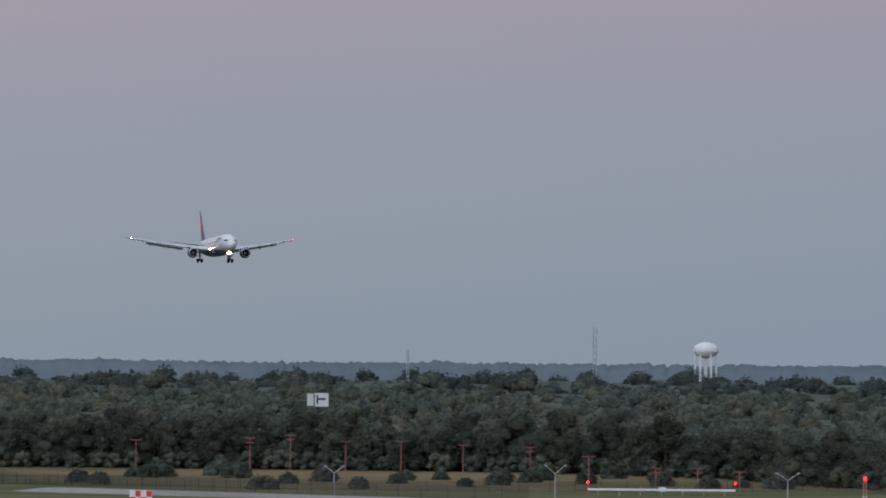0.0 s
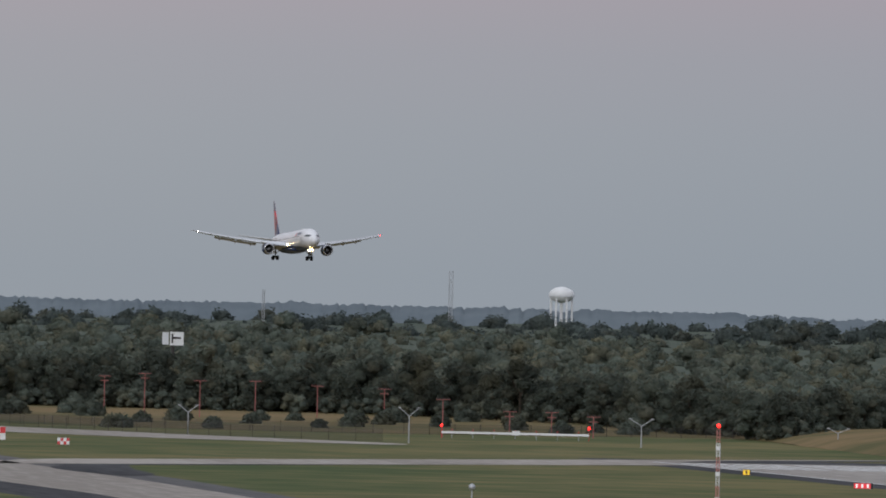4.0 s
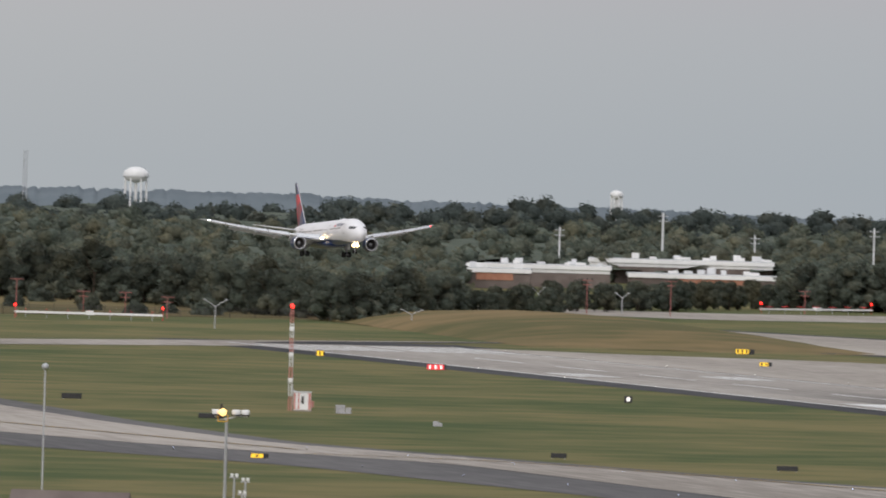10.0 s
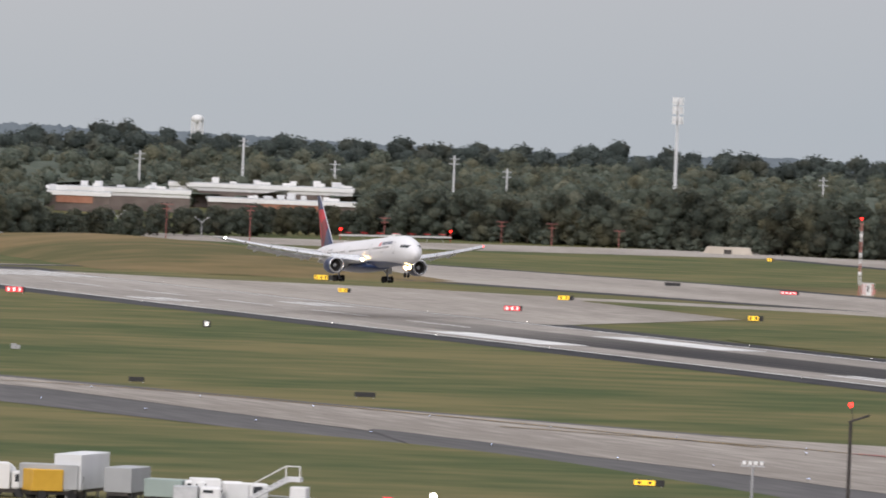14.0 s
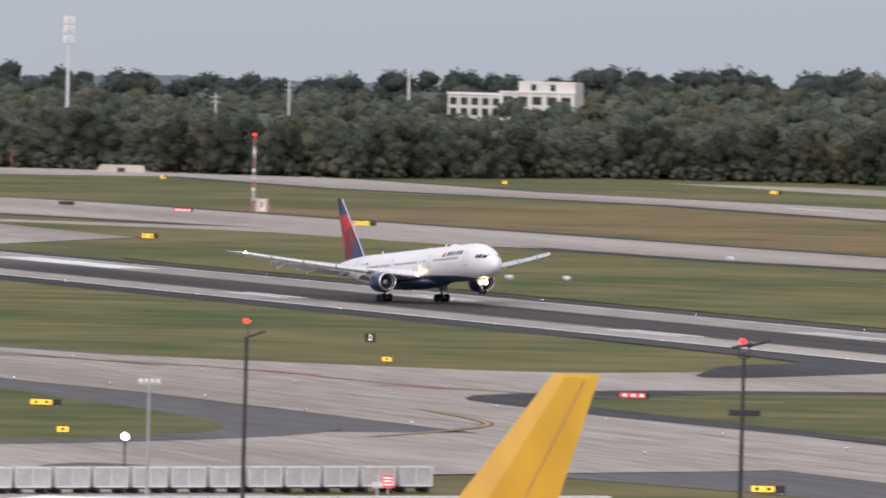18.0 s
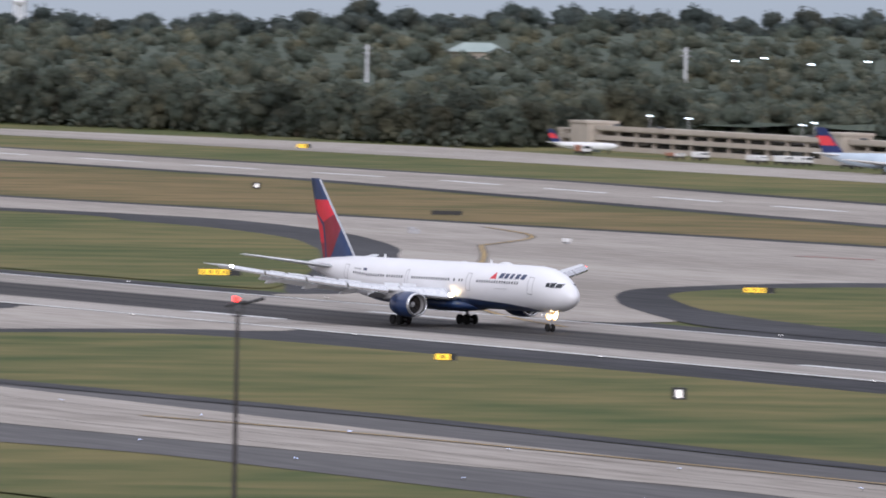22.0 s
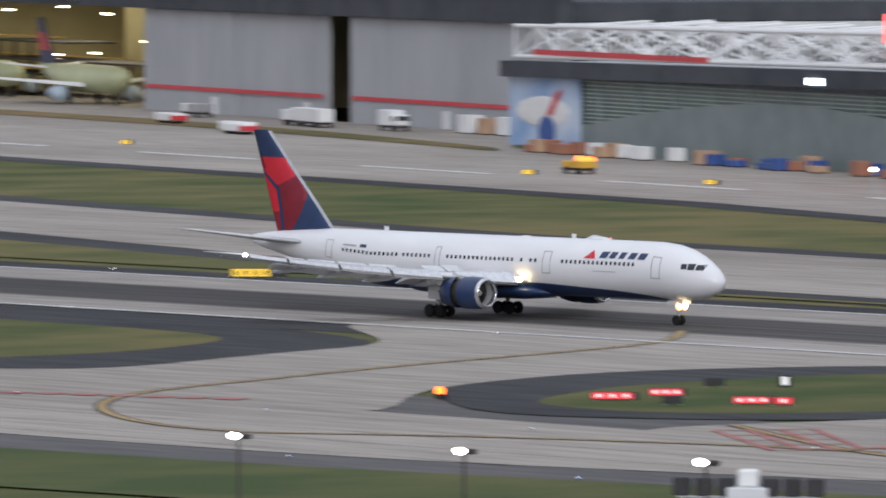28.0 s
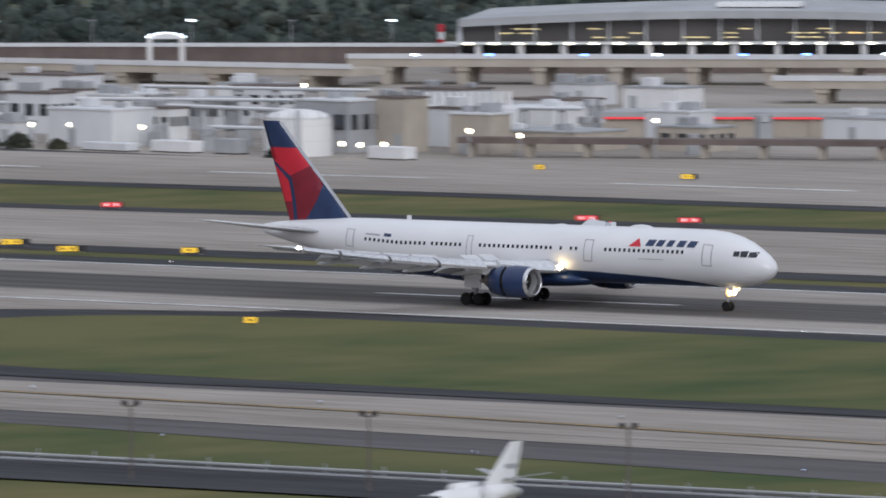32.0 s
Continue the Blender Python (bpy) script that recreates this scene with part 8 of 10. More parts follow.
# far retaining wall with a road on top
top = thing("retaining_wall", "long dark brown retaining wall below a road", "wall", "", pose(-815.2, 835.9, 0, 0, 0, 27.5))
part("wall", boxes((-60, 158, 0, 1, -1, 2.6)), M["brown_wall"], top)
part("coping", boxes((-60, 158, -0.3, 1.3, 2.6, 3.1)), M["pale_wall"], top)
part("roadway", boxes((-60, 158, 1.32, 12, -1, 2.8)), M["asphalt"], top, "dark road surface behind the coping")
for k in range(22):
    part("rib", boxes((-60 + 9.7 * k, -59.4 + 9.7 * k, -0.2, -0.003, 0, 2.59)), M["brown_wall"], top)
for x, y, w, h in ((-743.4, 842.2, 4.3, 2.9), (-706.2, 851.2, 5.3, 3.6)):
    top = thing("sign_gantry", "white sign gantry with a lit curved head over the road", "gantry", "sign gantries", pose(x, y, 2.4, 0, 0, 38))
    for q in (-w / 2, w / 2 - 0.7):
        part("leg", boxes((q, q + 0.7, -0.3, 0.3, -2.4, h * 0.72)), M["white"], top)
    bm = bmesh.new()
    loft(bm, [[(w * 0.5 * math.cos(a), y2, h * 0.72 + h * 0.26 * math.sin(a)) for a in [math.pi * i / 10 for i in range(11)]] for y2 in (-0.4, 0.4)])
    part("head", bm, M["white"], top)
    for k in range(7):
        a = math.pi * (k + 0.5) / 7
        part("head_lamp", boxes((w * 0.5 * math.cos(a) - 0.2, w * 0.5 * math.cos(a) + 0.2, -0.5, -0.41, h * 0.74 + h * 0.2 * math.sin(a), h * 0.74 + h * 0.2 * math.sin(a) + 0.16)), M["cool_lamp"], top, "lit lamp")
top = thing("striped_pylon", "red and white striped pylon on the road's edge", "pylon", "", pose(-699.2, 905.2, 1.2))
for k in range(4):
    part("section", rods(((0, 0, 1.1 * k), (0, 0, 1.1 * k + 1.1), 0.5), seg=8), M["red_enamel"] if k % 2 == 1 or k == 3 else M["white"], top)
part("pylon_hut", boxes((0.8, 2.8, -0.8, 0.8, 0, 1.0)), M["white"], top)
for k in range(9):
    x, y = -797 + 0.887 * 15 * k, 851 + 0.462 * 15 * k
    top = thing("road_lamp", "tall thin road lamp beside the far road", "street lamp", "far road lamps", pose(x, y, 2.8))
    part("pole", rods(((0, 0, 0), (0, 0, 3.4), 0.07), seg=5), M["steel"], top)
    part("lamp_head", boxes((-0.8, 0.8, -0.1, 0.1, 3.4, 3.55)), M["cool_lamp"] if k % 2 else M["steel"], top)

# terminal with an arched roof
TL = 122.0
tm = thing("terminal", "long glass terminal under a shallow arched pale roof, lit within", "terminal", "", pose(-670.5, 874, 0, 0, 0, 30))


def arch(u):
    return 7.3 + 1.6 * math.sin(math.pi * min(1.0, (u + 8) / 96)) - 2.0 * max(0, (u - 60) / 62)


bm = bmesh.new()
n = 30
loft(bm, [[(TL * i / n, -3.0, arch(TL * i / n)), (TL * i / n, 30, arch(TL * i / n) + 0.6), (TL * i / n, 30, arch(TL * i / n) - 0.4), (TL * i / n, -3.0, arch(TL * i / n) - 1.1)] for i in range(n + 1)])
part("roof", bm, M["mid_wall"], tm, "shallow arched pale roof")
bm = bmesh.new()
loft(bm, [[(TL * i / n, -0.3, arch(TL * i / n) - 1.15), (TL * i / n, 0, arch(TL * i / n) - 1.15), (TL * i / n, 0, 4.4), (TL * i / n, -0.3, 4.4)] for i in range(n + 1)])
M["terminal_glass"] = grained("terminal_glass", (0.06, 0.057, 0.055), (0.11, 0.10, 0.095), 0.15, 0.05, 0.35)
part("glass_wall", bm, M["terminal_glass"], tm, "tall grey glass wall")
part("end_wall", boxes((-0.5, 0, -0.3, 28, 2.6, 6.4)), M["pale_wall"], tm)
part("canopy", boxes((-2, TL, -5, -0.35, 4.2, 4.5)), M["pale_wall"], tm)
part("lower_wall", boxes((0, TL, 0.4, 0.8, 2.62, 4.18)), M["dark_window"], tm)
# dark brown puts the shaded space under the elevated road into the colour
part("plinth", boxes((-1, TL, -3, 29, -14, 2.6)), M["brown_wall"], tm)
for k in range(34):
    u = TL * (k + 0.5) / 34
    part("canopy_lamp", boxes((u - 0.55, u + 0.55, -5.2, -5.02, 4.26, 4.4)), M["warm_lamp"], tm, "lit canopy lamp")
for k in range(24):
    u = TL * k / 23
    part("mullion", boxes((u - 0.12, u + 0.12, -0.45, -0.32, 4.52, arch(u) - 1.2)), M["pale_wall"], tm)
for k in range(20):
    u = TL * (k + 0.5) / 20
    part("column", boxes((u - 0.4, u + 0.4, -4.4, -3.6, 2.62, 4.18)), M["pale_wall"], tm)
for k in range(44):
    u, z = rnd.uniform(4, TL - 6), rnd.choice((5.0, 5.6, 6.2))
    part("interior_lamp", boxes((u - 0.9, u + 0.9, -0.42, -0.32, z, z + 0.13)), M["lit_panel"], tm, "warm light behind the glass")
part("roof_lantern", boxes((36, 48, 4, 10, arch(40) + 0.3, arch(40) + 0.9), (78, 86, 4, 10, arch(80) + 0.3, arch(80) + 0.9)), M["white"], tm)
# pale roofs in the far woods
for al, d, w, h, zz in ((-47.6, 2250, 26, 5, 8), (-46.7, 2330, 44, 7, 8), (-45.9, 2300, 22, 5, 7), (-45.2, 2500, 16, 5, 9), (-43.6, 2150, 36, 5, 7), (-45.4, 2700, 22, 4, 8)):
    x, y = 130 + math.sin(radians(al)) * d, -140 + math.cos(radians(al)) * d
    plain_block("warehouse", x, y, w, 18, h + zz, -al + 0, "roof_white", "pale distant warehouse among trees", "pale_wall", rise(x, y) + 6, doors=0, vents=0, cat="warehouse")

# ---------------- apron in front ----------------
M["cargo_yellow"] = grained("cargo_yellow_paint", (0.55, 0.30, 0.012), (0.68, 0.39, 0.02), 0.35, 0.1, 0.45, stretch=(1, 1, 0.4))
M["grey_jet"] = grained("grey_jet_paint", (0.55, 0.56, 0.56), (0.68, 0.69, 0.69), 0.5, 0.1, 0.45)
M["clear_sheet"] = grained("container_side", (0.42, 0.42, 0.42), (0.6, 0.6, 0.59), 0.8, 0.2, 0.4)
M["tail_red"] = M["red_enamel"]


def dark_lamp_post(x, y, h, arm=1):
    top = thing("apron_lamp_post", "dark bronze lamp post with flat heads and a red lamp", "lamp post", "dark apron lamp posts", pose(x, y, 0, 0, 0, facing(x, y)))
    k = h / 15
    part("pole", rods(((0, 0, 0), (0, 0, h - 0.35), 0.17, 0.12), seg=10), M["dark_steel"], top)
    part("base", boxes((-0.35, 0.35, -0.35, 0.35, 0, 0.5), bevel=0.05), M["concrete"], top)
    if arm == 0:
        part("lamp_head", boxes((-0.15, 1.35, -0.2, 0.2, -0.07, 0.07), bevel=0.04), M["black"], top, "flat black lamp head", m=pose(0, 0, h - 0.3, 0, -20, 0))
        part("lamp_rod", rods(((0.15, 0, h - 0.2), (-0.02, 0, h + 0.7), 0.03), seg=6), M["dark_steel"], top)
        bm = bmesh.new()
        ball(bm, (-0.03, 0, h + 0.8), 0.17, 2)
        part("obstruction_lamp", bm, M["red_lamp"], top, "lit red lamp")
        return top
    part("collar", boxes((-0.32, 0.32, -0.15, 0.15, h - 0.72, h - 0.62)), M["dark_steel"], top)
    for u in (-0.36, 0.36):
        part("bracket", rods(((u, 0, h - 0.66), (u, 0, h + 0.12), 0.05), seg=6), M["dark_steel"], top)
    head = boxes((-0.1, 1.5, -0.3, 0.3, -0.1, 0.1), bevel=0.05)
    part("lamp_head", head, M["black"], top, "flat black lamp head", m=pose(0.3, 0.1, h + 0.1, 0, -16, 0))
    part("lamp_head", boxes((-0.7, 0.7, -0.3, 0.3, -0.1, 0.1), bevel=0.05), M["black"], top, "flat black lamp head", m=pose(-0.15, -0.1, h + 0.12, 0, -14, 0))
    bm = bmesh.new()
    ball(bm, (-0.12, -0.1, h + 0.42), 0.2, 2)
    part("obstruction_lamp", bm, M["red_lamp"], top, "lit red lamp")
    return top


for x, y, h in ((-611, 221.5, 15.6), (-589.6, 249, 15), (-560.3, 265.4, 14.8), (-502, 290, 12.2), (-450, 324, 11.8)):
    dark_lamp_post(x, y, h if x > -600 else 14.8, 1 if x > -600 else 0)


def cargo_jet():
    """Yellow-tailed cargo aircraft parked on the apron, its nose away to the south-east."""
    turn = math.degrees(math.atan2(-0.927, -0.375))
    top = thing("cargo_aircraft", "parked cargo aircraft with a yellow tail and white forward body", "aircraft", "", pose(-557.2, 222.7, 0, 0, 0, turn))
    r = 2.0
    def ring(s, k, zc):
        return [(s, math.cos(a) * r * k, zc + math.sin(a) * r * k) for a in [math.tau * i / 24 for i in range(24)]]
    bm = bmesh.new()
    loft(bm, [ring(s, k, z) for s, k, z in ((-2.2, 0.08, 5.2), (-1.2, 0.28, 5.05), (1.5, 0.52, 4.8), (5, 0.78, 4.35), (9, 0.95, 3.95), (12, 1, 3.8))])
    part("rear_body", bm, M["cargo_yellow"], top, "yellow rear fuselage", smooth=True)
    bm = bmesh.new()
    loft(bm, [ring(s, k, z) for s, k, z in ((12.01, 1, 3.8), (20, 1, 3.8), (32, 1, 3.8), (35, 0.88, 3.7), (37.5, 0.55, 3.5), (38.6, 0.12, 3.35))])
    part("front_body", bm, M["white"], top, "white forward fuselage", smooth=True)
    bm = bmesh.new()
    def foil(s0, s1, z, t):
        return [(s0, 0, z), (s0 + (s1 - s0) * 0.3, -t, z), (s1, 0, z), (s0 + (s1 - s0) * 0.3, t, z)]
    loft(bm, [foil(7.2, 0.1, 5.3, 0.28), foil(6.1, -0.2, 6.2, 0.26), foil(0.4, -2.6, 14.1, 0.14), foil(0.1, -2.7, 14.3, 0.05)])
    part("tail_fin", bm, M["cargo_yellow"], top, "tall yellow fin")
    part("rudder_hinge", rods(((2.0, -0.3, 6.2), (-1.7, -0.17, 13.9), 0.035), seg=5), M["tan_crate"], top)
    part("rudder_hinge", rods(((2.0, 0.3, 6.2), (-1.7, 0.17, 13.9), 0.035), seg=5), M["tan_crate"], top)
    for sg in (-1, 1):
        bm = bmesh.new()
        loft(bm, [[(5.2, sg * 0.8, 4.9), (0.8, sg * 0.8, 4.9), (0.8, sg * 0.8, 5.0), (5.2, sg * 0.8, 5.1)], [(0.8, sg * 6.2, 5.4), (-0.8, sg * 6.2, 5.4), (-0.8, sg * 6.2, 5.45), (0.8, sg * 6.2, 5.5)]])
        part("tailplane", bm, M["cargo_yellow"], top)
        bm = bmesh.new()
        loft(bm, [[(24, sg * 1.8, 2.9), (17, sg * 1.8, 2.9), (17, sg * 1.8, 3.1), (24, sg * 1.8, 3.3)], [(16.5, sg * 14, 3.9), (14.8, sg * 14, 3.9), (14.8, sg * 14, 3.95), (16.5, sg * 14, 4.05)]])
        part("wing", bm, M["grey_jet"], top)
        part("engine", rods(((25, sg * 5.2, 2.0), (21, sg * 5.2, 2.1), 1.0, 0.8), seg=16), M["grey_jet"], top, smooth=True)
        part("main_gear", rods(((18.5, sg * 2.4, 0), (18.5, sg * 2.4, 2.4), 0.4), seg=10), M["black"], top)
    part("nose_gear", rods(((33.5, 0, 0), (33.5, 0, 2.2), 0.28), seg=10), M["black"], top)
    part("cockpit_window", boxes((36.2, 36.9, -0.75, 0.75, 4.0, 4.5), bevel=0.05), M["dark_window"], top)


cargo_jet()
slab("cargo_apron", [(-1010, 60), (-1010, 196), (-905, 198), (-780, 236), (-700, 250), (-640, 262), (-560, 268), (-520, 255), (-420, 262), (-300, 262), (-150, 268), (0, 270), (0, 60)], Z1 + 0.005, M["concrete"], "pale worn concrete cargo apron", "apron")
slab("grass_island", [(-640, 268), (-600, 300), (-535, 303), (-512, 290), (-520, 262), (-560, 274)], Z3, M["grass"], "mown grass beside the apron", "grass")
slab("grass_island", [(-470, 278), (-455, 297), (-437, 311), (-392, 315), (-335, 327), (-280, 325), (-198, 316), (-60, 314), (0, 312), (0, 306), (-200, 304), (-300, 300)], Z3, M["lush_grass"], "mown grass beside the apron", "grass")
slab("service_road", [(-300, 300), (-200, 304), (0, 306), (0, 290), (-200, 288), (-300, 284)], Z3 + 0.01, M["asphalt"], "dark service road along the apron", "road")


def container(m, group="cargo containers"):
    """An aluminium air cargo container on a dolly."""
    top = thing("cargo_container", "aluminium cargo container on a low wheeled dolly", "container", group, m)
    bm = bmesh.new()
    loft(bm, [[(-1.5, y, z) for y, z in ((-0.75, 0.5), (0.75, 0.5), (0.75, 1.9), (0.45, 2.0), (-0.75, 2.0))], [(1.5, y, z) for y, z in ((-0.75, 0.5), (0.75, 0.5), (0.75, 1.9), (0.45, 2.0), (-0.75, 2.0))]])
    part("container_body", bm, M["clear_sheet"], top)
    for q in (-1.5, -0.03, 1.44):
        part("edge_rail", boxes((q, q + 0.08, -0.79, -0.755, 0.5, 2.02)), M["white"], top)
    part("edge_rail", boxes((-1.5, 1.52, -0.79, -0.755, 1.9, 2.03)), M["white"], top)
    part("edge_rail", boxes((-1.5, 1.52, -0.79, -0.755, 0.46, 0.58)), M["white"], top)
    part("dolly", boxes((-1.6, 1.6, -0.8, 0.8, 0.34, 0.45), (1.6, 2.2, -0.05, 0.05, 0.36, 0.42)), M["dark_steel"], top)
    for u in (-1.1, 1.1):
        part("wheel", rods(((u, -0.75, 0.18), (u, 0.75, 0.18), 0.18), seg=10), M["black"], top)
    return top


base = None
for (xa, ya), (xb, yb), n in (((-643, 223), (-649, 262), 14), ((-637, 222), (-641, 252), 10), ((-683, 218), (-693, 265), 15)):
    for k in range(n):
        x, y = xa + (xb - xa) * k / (n - 1), ya + (yb - ya) * k / (n - 1)
        m = pose(x, y, 0.05, 0, 0, math.degrees(math.atan2(yb - ya, xb - xa)) + rnd.uniform(-2, 2))
        if base is None:
            base = container(m)
        else:
            copy_thing(base, m)


def flood_mast(x, y, h, heads, lit, label, s=1.0):
    top = thing("flood_light_mast", label, "light mast", "flood light masts", pose(x, y, 0, 0, 0, facing(x, y)))
    part("pole", rods(((0, 0, 0), (0, 0, h - 0.5), 0.12, 0.09), seg=8), M["steel"], top)
    w = 0.42 * s * heads
    part("crossbar", boxes((-w / 2, w / 2, -0.06, 0.06, h - 0.55, h - 0.45)), M["steel"], top)
    for k in range(heads):
        u = -w / 2 + w * (k + 0.5) / heads
        hd = part("lamp_head", boxes((u - 0.15 * s, u + 0.15 * s, -0.2, 0.15, h - 0.42, h - 0.12), bevel=0.04), M["steel"], top)
        part("lens", boxes((u - 0.13 * s, u + 0.13 * s, -0.22, -0.203, h - 0.4, h - 0.14)), M["white_lamp"] if lit else M["white"], hd, "lit lens" if lit else "pale glass lens")
    return top


flood_mast(-660.5, 232, 9.9, 4, False, "grey mast with four square flood lights, unlit")
flood_mast(-650, 246, 3.0, 2, False, "short grey mast with twin flood lights", 1.0)


def globe_lamp(x, y, h, lit=True, r=0.28):
    top = thing("globe_lamp_post", "short post with a bright globe lamp" if lit else "grey post with a round cap", "lamp post", "globe lamp posts", pose(x, y, 0))
    part("pole", rods(((0, 0, 0), (0, 0, h), 0.08), seg=8), M["dark_steel"] if lit else M["steel"], top)
    bm = bmesh.new()
    ball(bm, (0, 0, h + r * 0.7), r, 2)
    part("globe", bm, M["white_lamp"] if lit else M["steel"], top, "lit globe" if lit else "")


for x, y, z in ((-725, 228, 3.6), (-722.5, 236, 3.4), (-700, 244, 3.6), (-712, 232, 2.8)):
    globe_lamp(x, y, z)
globe_lamp(-878, 196, 14.8, False, 0.34)
top = thing("light_unit_post", "grey pole with a cluster of lamps, one lit amber", "light mast", "", pose(-855, 208, 0, 0, 0, facing(-855, 208)))
part("pole", rods(((0, 0, 0), (0, 0, 11.1), 0.16, 0.12), seg=8), M["steel"], top)
part("crossbar", boxes((-2.6, -0.3, -0.2, 0.2, 11.15, 11.6), bevel=0.05), M["black"], top, "black control bar")
part("arm", rods(((-0.9, 0, 11.0), (1.8, 0, 11.5), 0.07), seg=6), M["steel"], top)
# amber lamplight on the yoke is put in as yellow paint
part("yoke", rods(((-0.8, -0.2, 10.9), (0.1, -0.2, 10.9), 0.05), ((-0.8, -0.2, 10.9), (-0.8, -0.2, 11.5), 0.05), ((0.1, -0.2, 10.9), (0.1, -0.2, 11.5), 0.05), seg=6), M["lift_yellow"], top, "yoke with the lamp's amber light painted on as yellow")
for u in (-1.0, 0.85, 1.7):
    bm = bmesh.new()
    loft(bm, [[(u + math.cos(a) * r, math.sin(a) * r, z) for a in [math.tau * i / 12 for i in range(12)]] for z, r in ((11.3, 0.2), (11.55, 0.36), (11.9, 0.4), (12.0, 0.3))])
    hd = part("lamp_head", bm, M["white"], top, "white rounded lamp head", smooth=True)
    part("lamp_rim", rods(((u, 0, 11.42), (u, 0, 11.56), 0.4), seg=12), M["black"], hd)
part("sensor", rods(((-0.5, 0, 11.6), (-0.5, 0, 12.5), 0.12), seg=8), M["dark_steel"], top)
bm = bmesh.new()
ball(bm, (-0.35, -0.35, 11.75), 0.36, 2)
part("amber_lamp", bm, M["lamp_glass"], top, "lit amber lamp")
for q, h in ((-9, 5.0), (5, 7.0), (-14, 6.0)):
    flood_mast(-838 + q, 205 - q * 0.3, h, 2, False, "short grey mast with twin flood lights")

# yard of trailers and vehicles
M["skip_green"] = grained("dark_green_enamel", (0.02, 0.06, 0.045), (0.035, 0.085, 0.065), 0.8, 0.1, 0.5)
yard = thing("tank_truck", "white tank trailer with a yellow railed walkway on top", "tank trailer", "", pose(-792, 203, 0.05, 0, 0, 72))
part("tank", rods(((0, 0, 1.75), (8, 0, 1.75), 1.1), seg=20), M["white"], yard, smooth=True)
part("tank_end", rods(((8, 0, 1.75), (8.4, 0, 1.75), 1.1, 0.7), seg=20), M["white"], yard)
for q in (2.6, 5.6):
    part("tank_band", rods(((q, 0, 1.75), (q + 0.12, 0, 1.75), 1.13), seg=20), M["pale_wall"], yard)
part("walkway_rail", rods(*[((u, -0.6, 2.8), (u, -0.6, 3.7), 0.04) for u in (2.2, 3.2, 4.2, 5.2)], ((2.2, -0.6, 3.7), (5.2, -0.6, 3.7), 0.04), ((2.2, -0.6, 3.25), (5.2, -0.6, 3.25), 0.03), *[((u, 0.6, 2.8), (u, 0.6, 3.7), 0.04) for u in (2.2, 5.2)], ((2.2, 0.6, 3.7), (5.2, 0.6, 3.7), 0.04), seg=6), M["lift_yellow"], yard, "yellow tubular rail")
part("undercarriage", boxes((0.2, 8, -0.9, 0.9, 0.5, 0.75)), M["dark_steel"], yard)
for u in (0.9, 1.9, 6.8):
    part("wheel", rods(((u, -1.0, 0.48), (u, 1.0, 0.48), 0.48), seg=12), M["black"], yard)


def trailer(x, y, lg, h, mt, turn, label):
    top = thing("box_trailer", label, "trailer", "box trailers", pose(x, y, 0.05, 0, 0, turn))
    body = part("box_body", boxes((0, lg, -1.2, 1.2, 0.9, h), bevel=0.04), M[mt], top)
    n = int(lg / 0.8)
    for k in range(1, n):
        part("rib", boxes((lg * k / n - 0.04, lg * k / n + 0.04, -1.235, -1.203, 0.95, h - 0.05)), M[mt], body)
    part("frame", boxes((0.1, lg - 0.1, -0.9, 0.9, 0.6, 0.88)), M["dark_steel"], top)
    part("landing_leg", boxes((lg * 0.8, lg * 0.8 + 0.15, -0.8, -0.65, 0, 0.6), (lg * 0.8, lg * 0.8 + 0.15, 0.65, 0.8, 0, 0.6)), M["steel"], top)
    for u in (1.0, 2.0):
        part("wheel", rods(((u, -1.1, 0.48), (u, 1.1, 0.48), 0.48), seg=12), M["black"], top)


trailer(-786, 214.6, 9.5, 3.9, "pale_wall", 150, "grey ribbed box trailer on wheels")
trailer(-788, 211, 5.0, 3.0, "mid_wall", 70, "grey steel container trailer")
trailer(-783, 218.2, 6.5, 3.0, "mid_wall", 150, "grey steel container trailer")
truck(pose(-789, 206.2, 0.05, 0, 0, 80), 6, 3.0, "white", "white box truck parked in the yard", "white", "yard trucks")
truck(pose(-786, 211, 0.05, 0, 0, 100), 5, 2.6, "lift_yellow", "small yellow and white truck in the yard", "white", "yard trucks")
truck(pose(-781, 220.2, 0.05, 0, 0, 60), 5.4, 2.3, "louvre", "small green and white truck in the yard", "white", "yard trucks")
truck(pose(-779, 223.4, 0.05, 0, 0, 80), 4.6, 2.5, "white", "small white tug parked in the yard", "white", "yard trucks")
truck(pose(-778, 225.8, 0.05, 0, 0, 100), 4.2, 2.2, "white", "small white tug parked in the yard", "white", "yard trucks")
truck(pose(-777, 221.4, 0.05, 0, 0, 70), 4.2, 1.9, "steel", "small white tug parked in the yard", "white", "yard trucks")
st = thing("stair_vehicle", "white passenger stair vehicle with slanting steps", "stair vehicle", "", pose(-776, 227.4, 0.05, 0, 0, 62))
part("chassis", boxes((0, 5.0, -0.9, 0.9, 0.4, 1.0), bevel=0.06), M["white"], st)
bm = bmesh.new()
loft(bm, [[(q, y, z) for q, z in ((0.2, 1.0), (3.6, 3.0), (4.8, 3.0), (4.8, 2.6), (3.8, 2.6), (0.8, 1.0))] for y in (-0.6, 0.6)])
part("stairway", bm, M["pale_wall"], st)
for k in range(8):
    part("step", boxes((0.4 + 0.42 * k, 0.85 + 0.42 * k, -0.7, 0.7, 1.12 + 0.245 * k, 1.2 + 0.245 * k)), M["steel"], st)
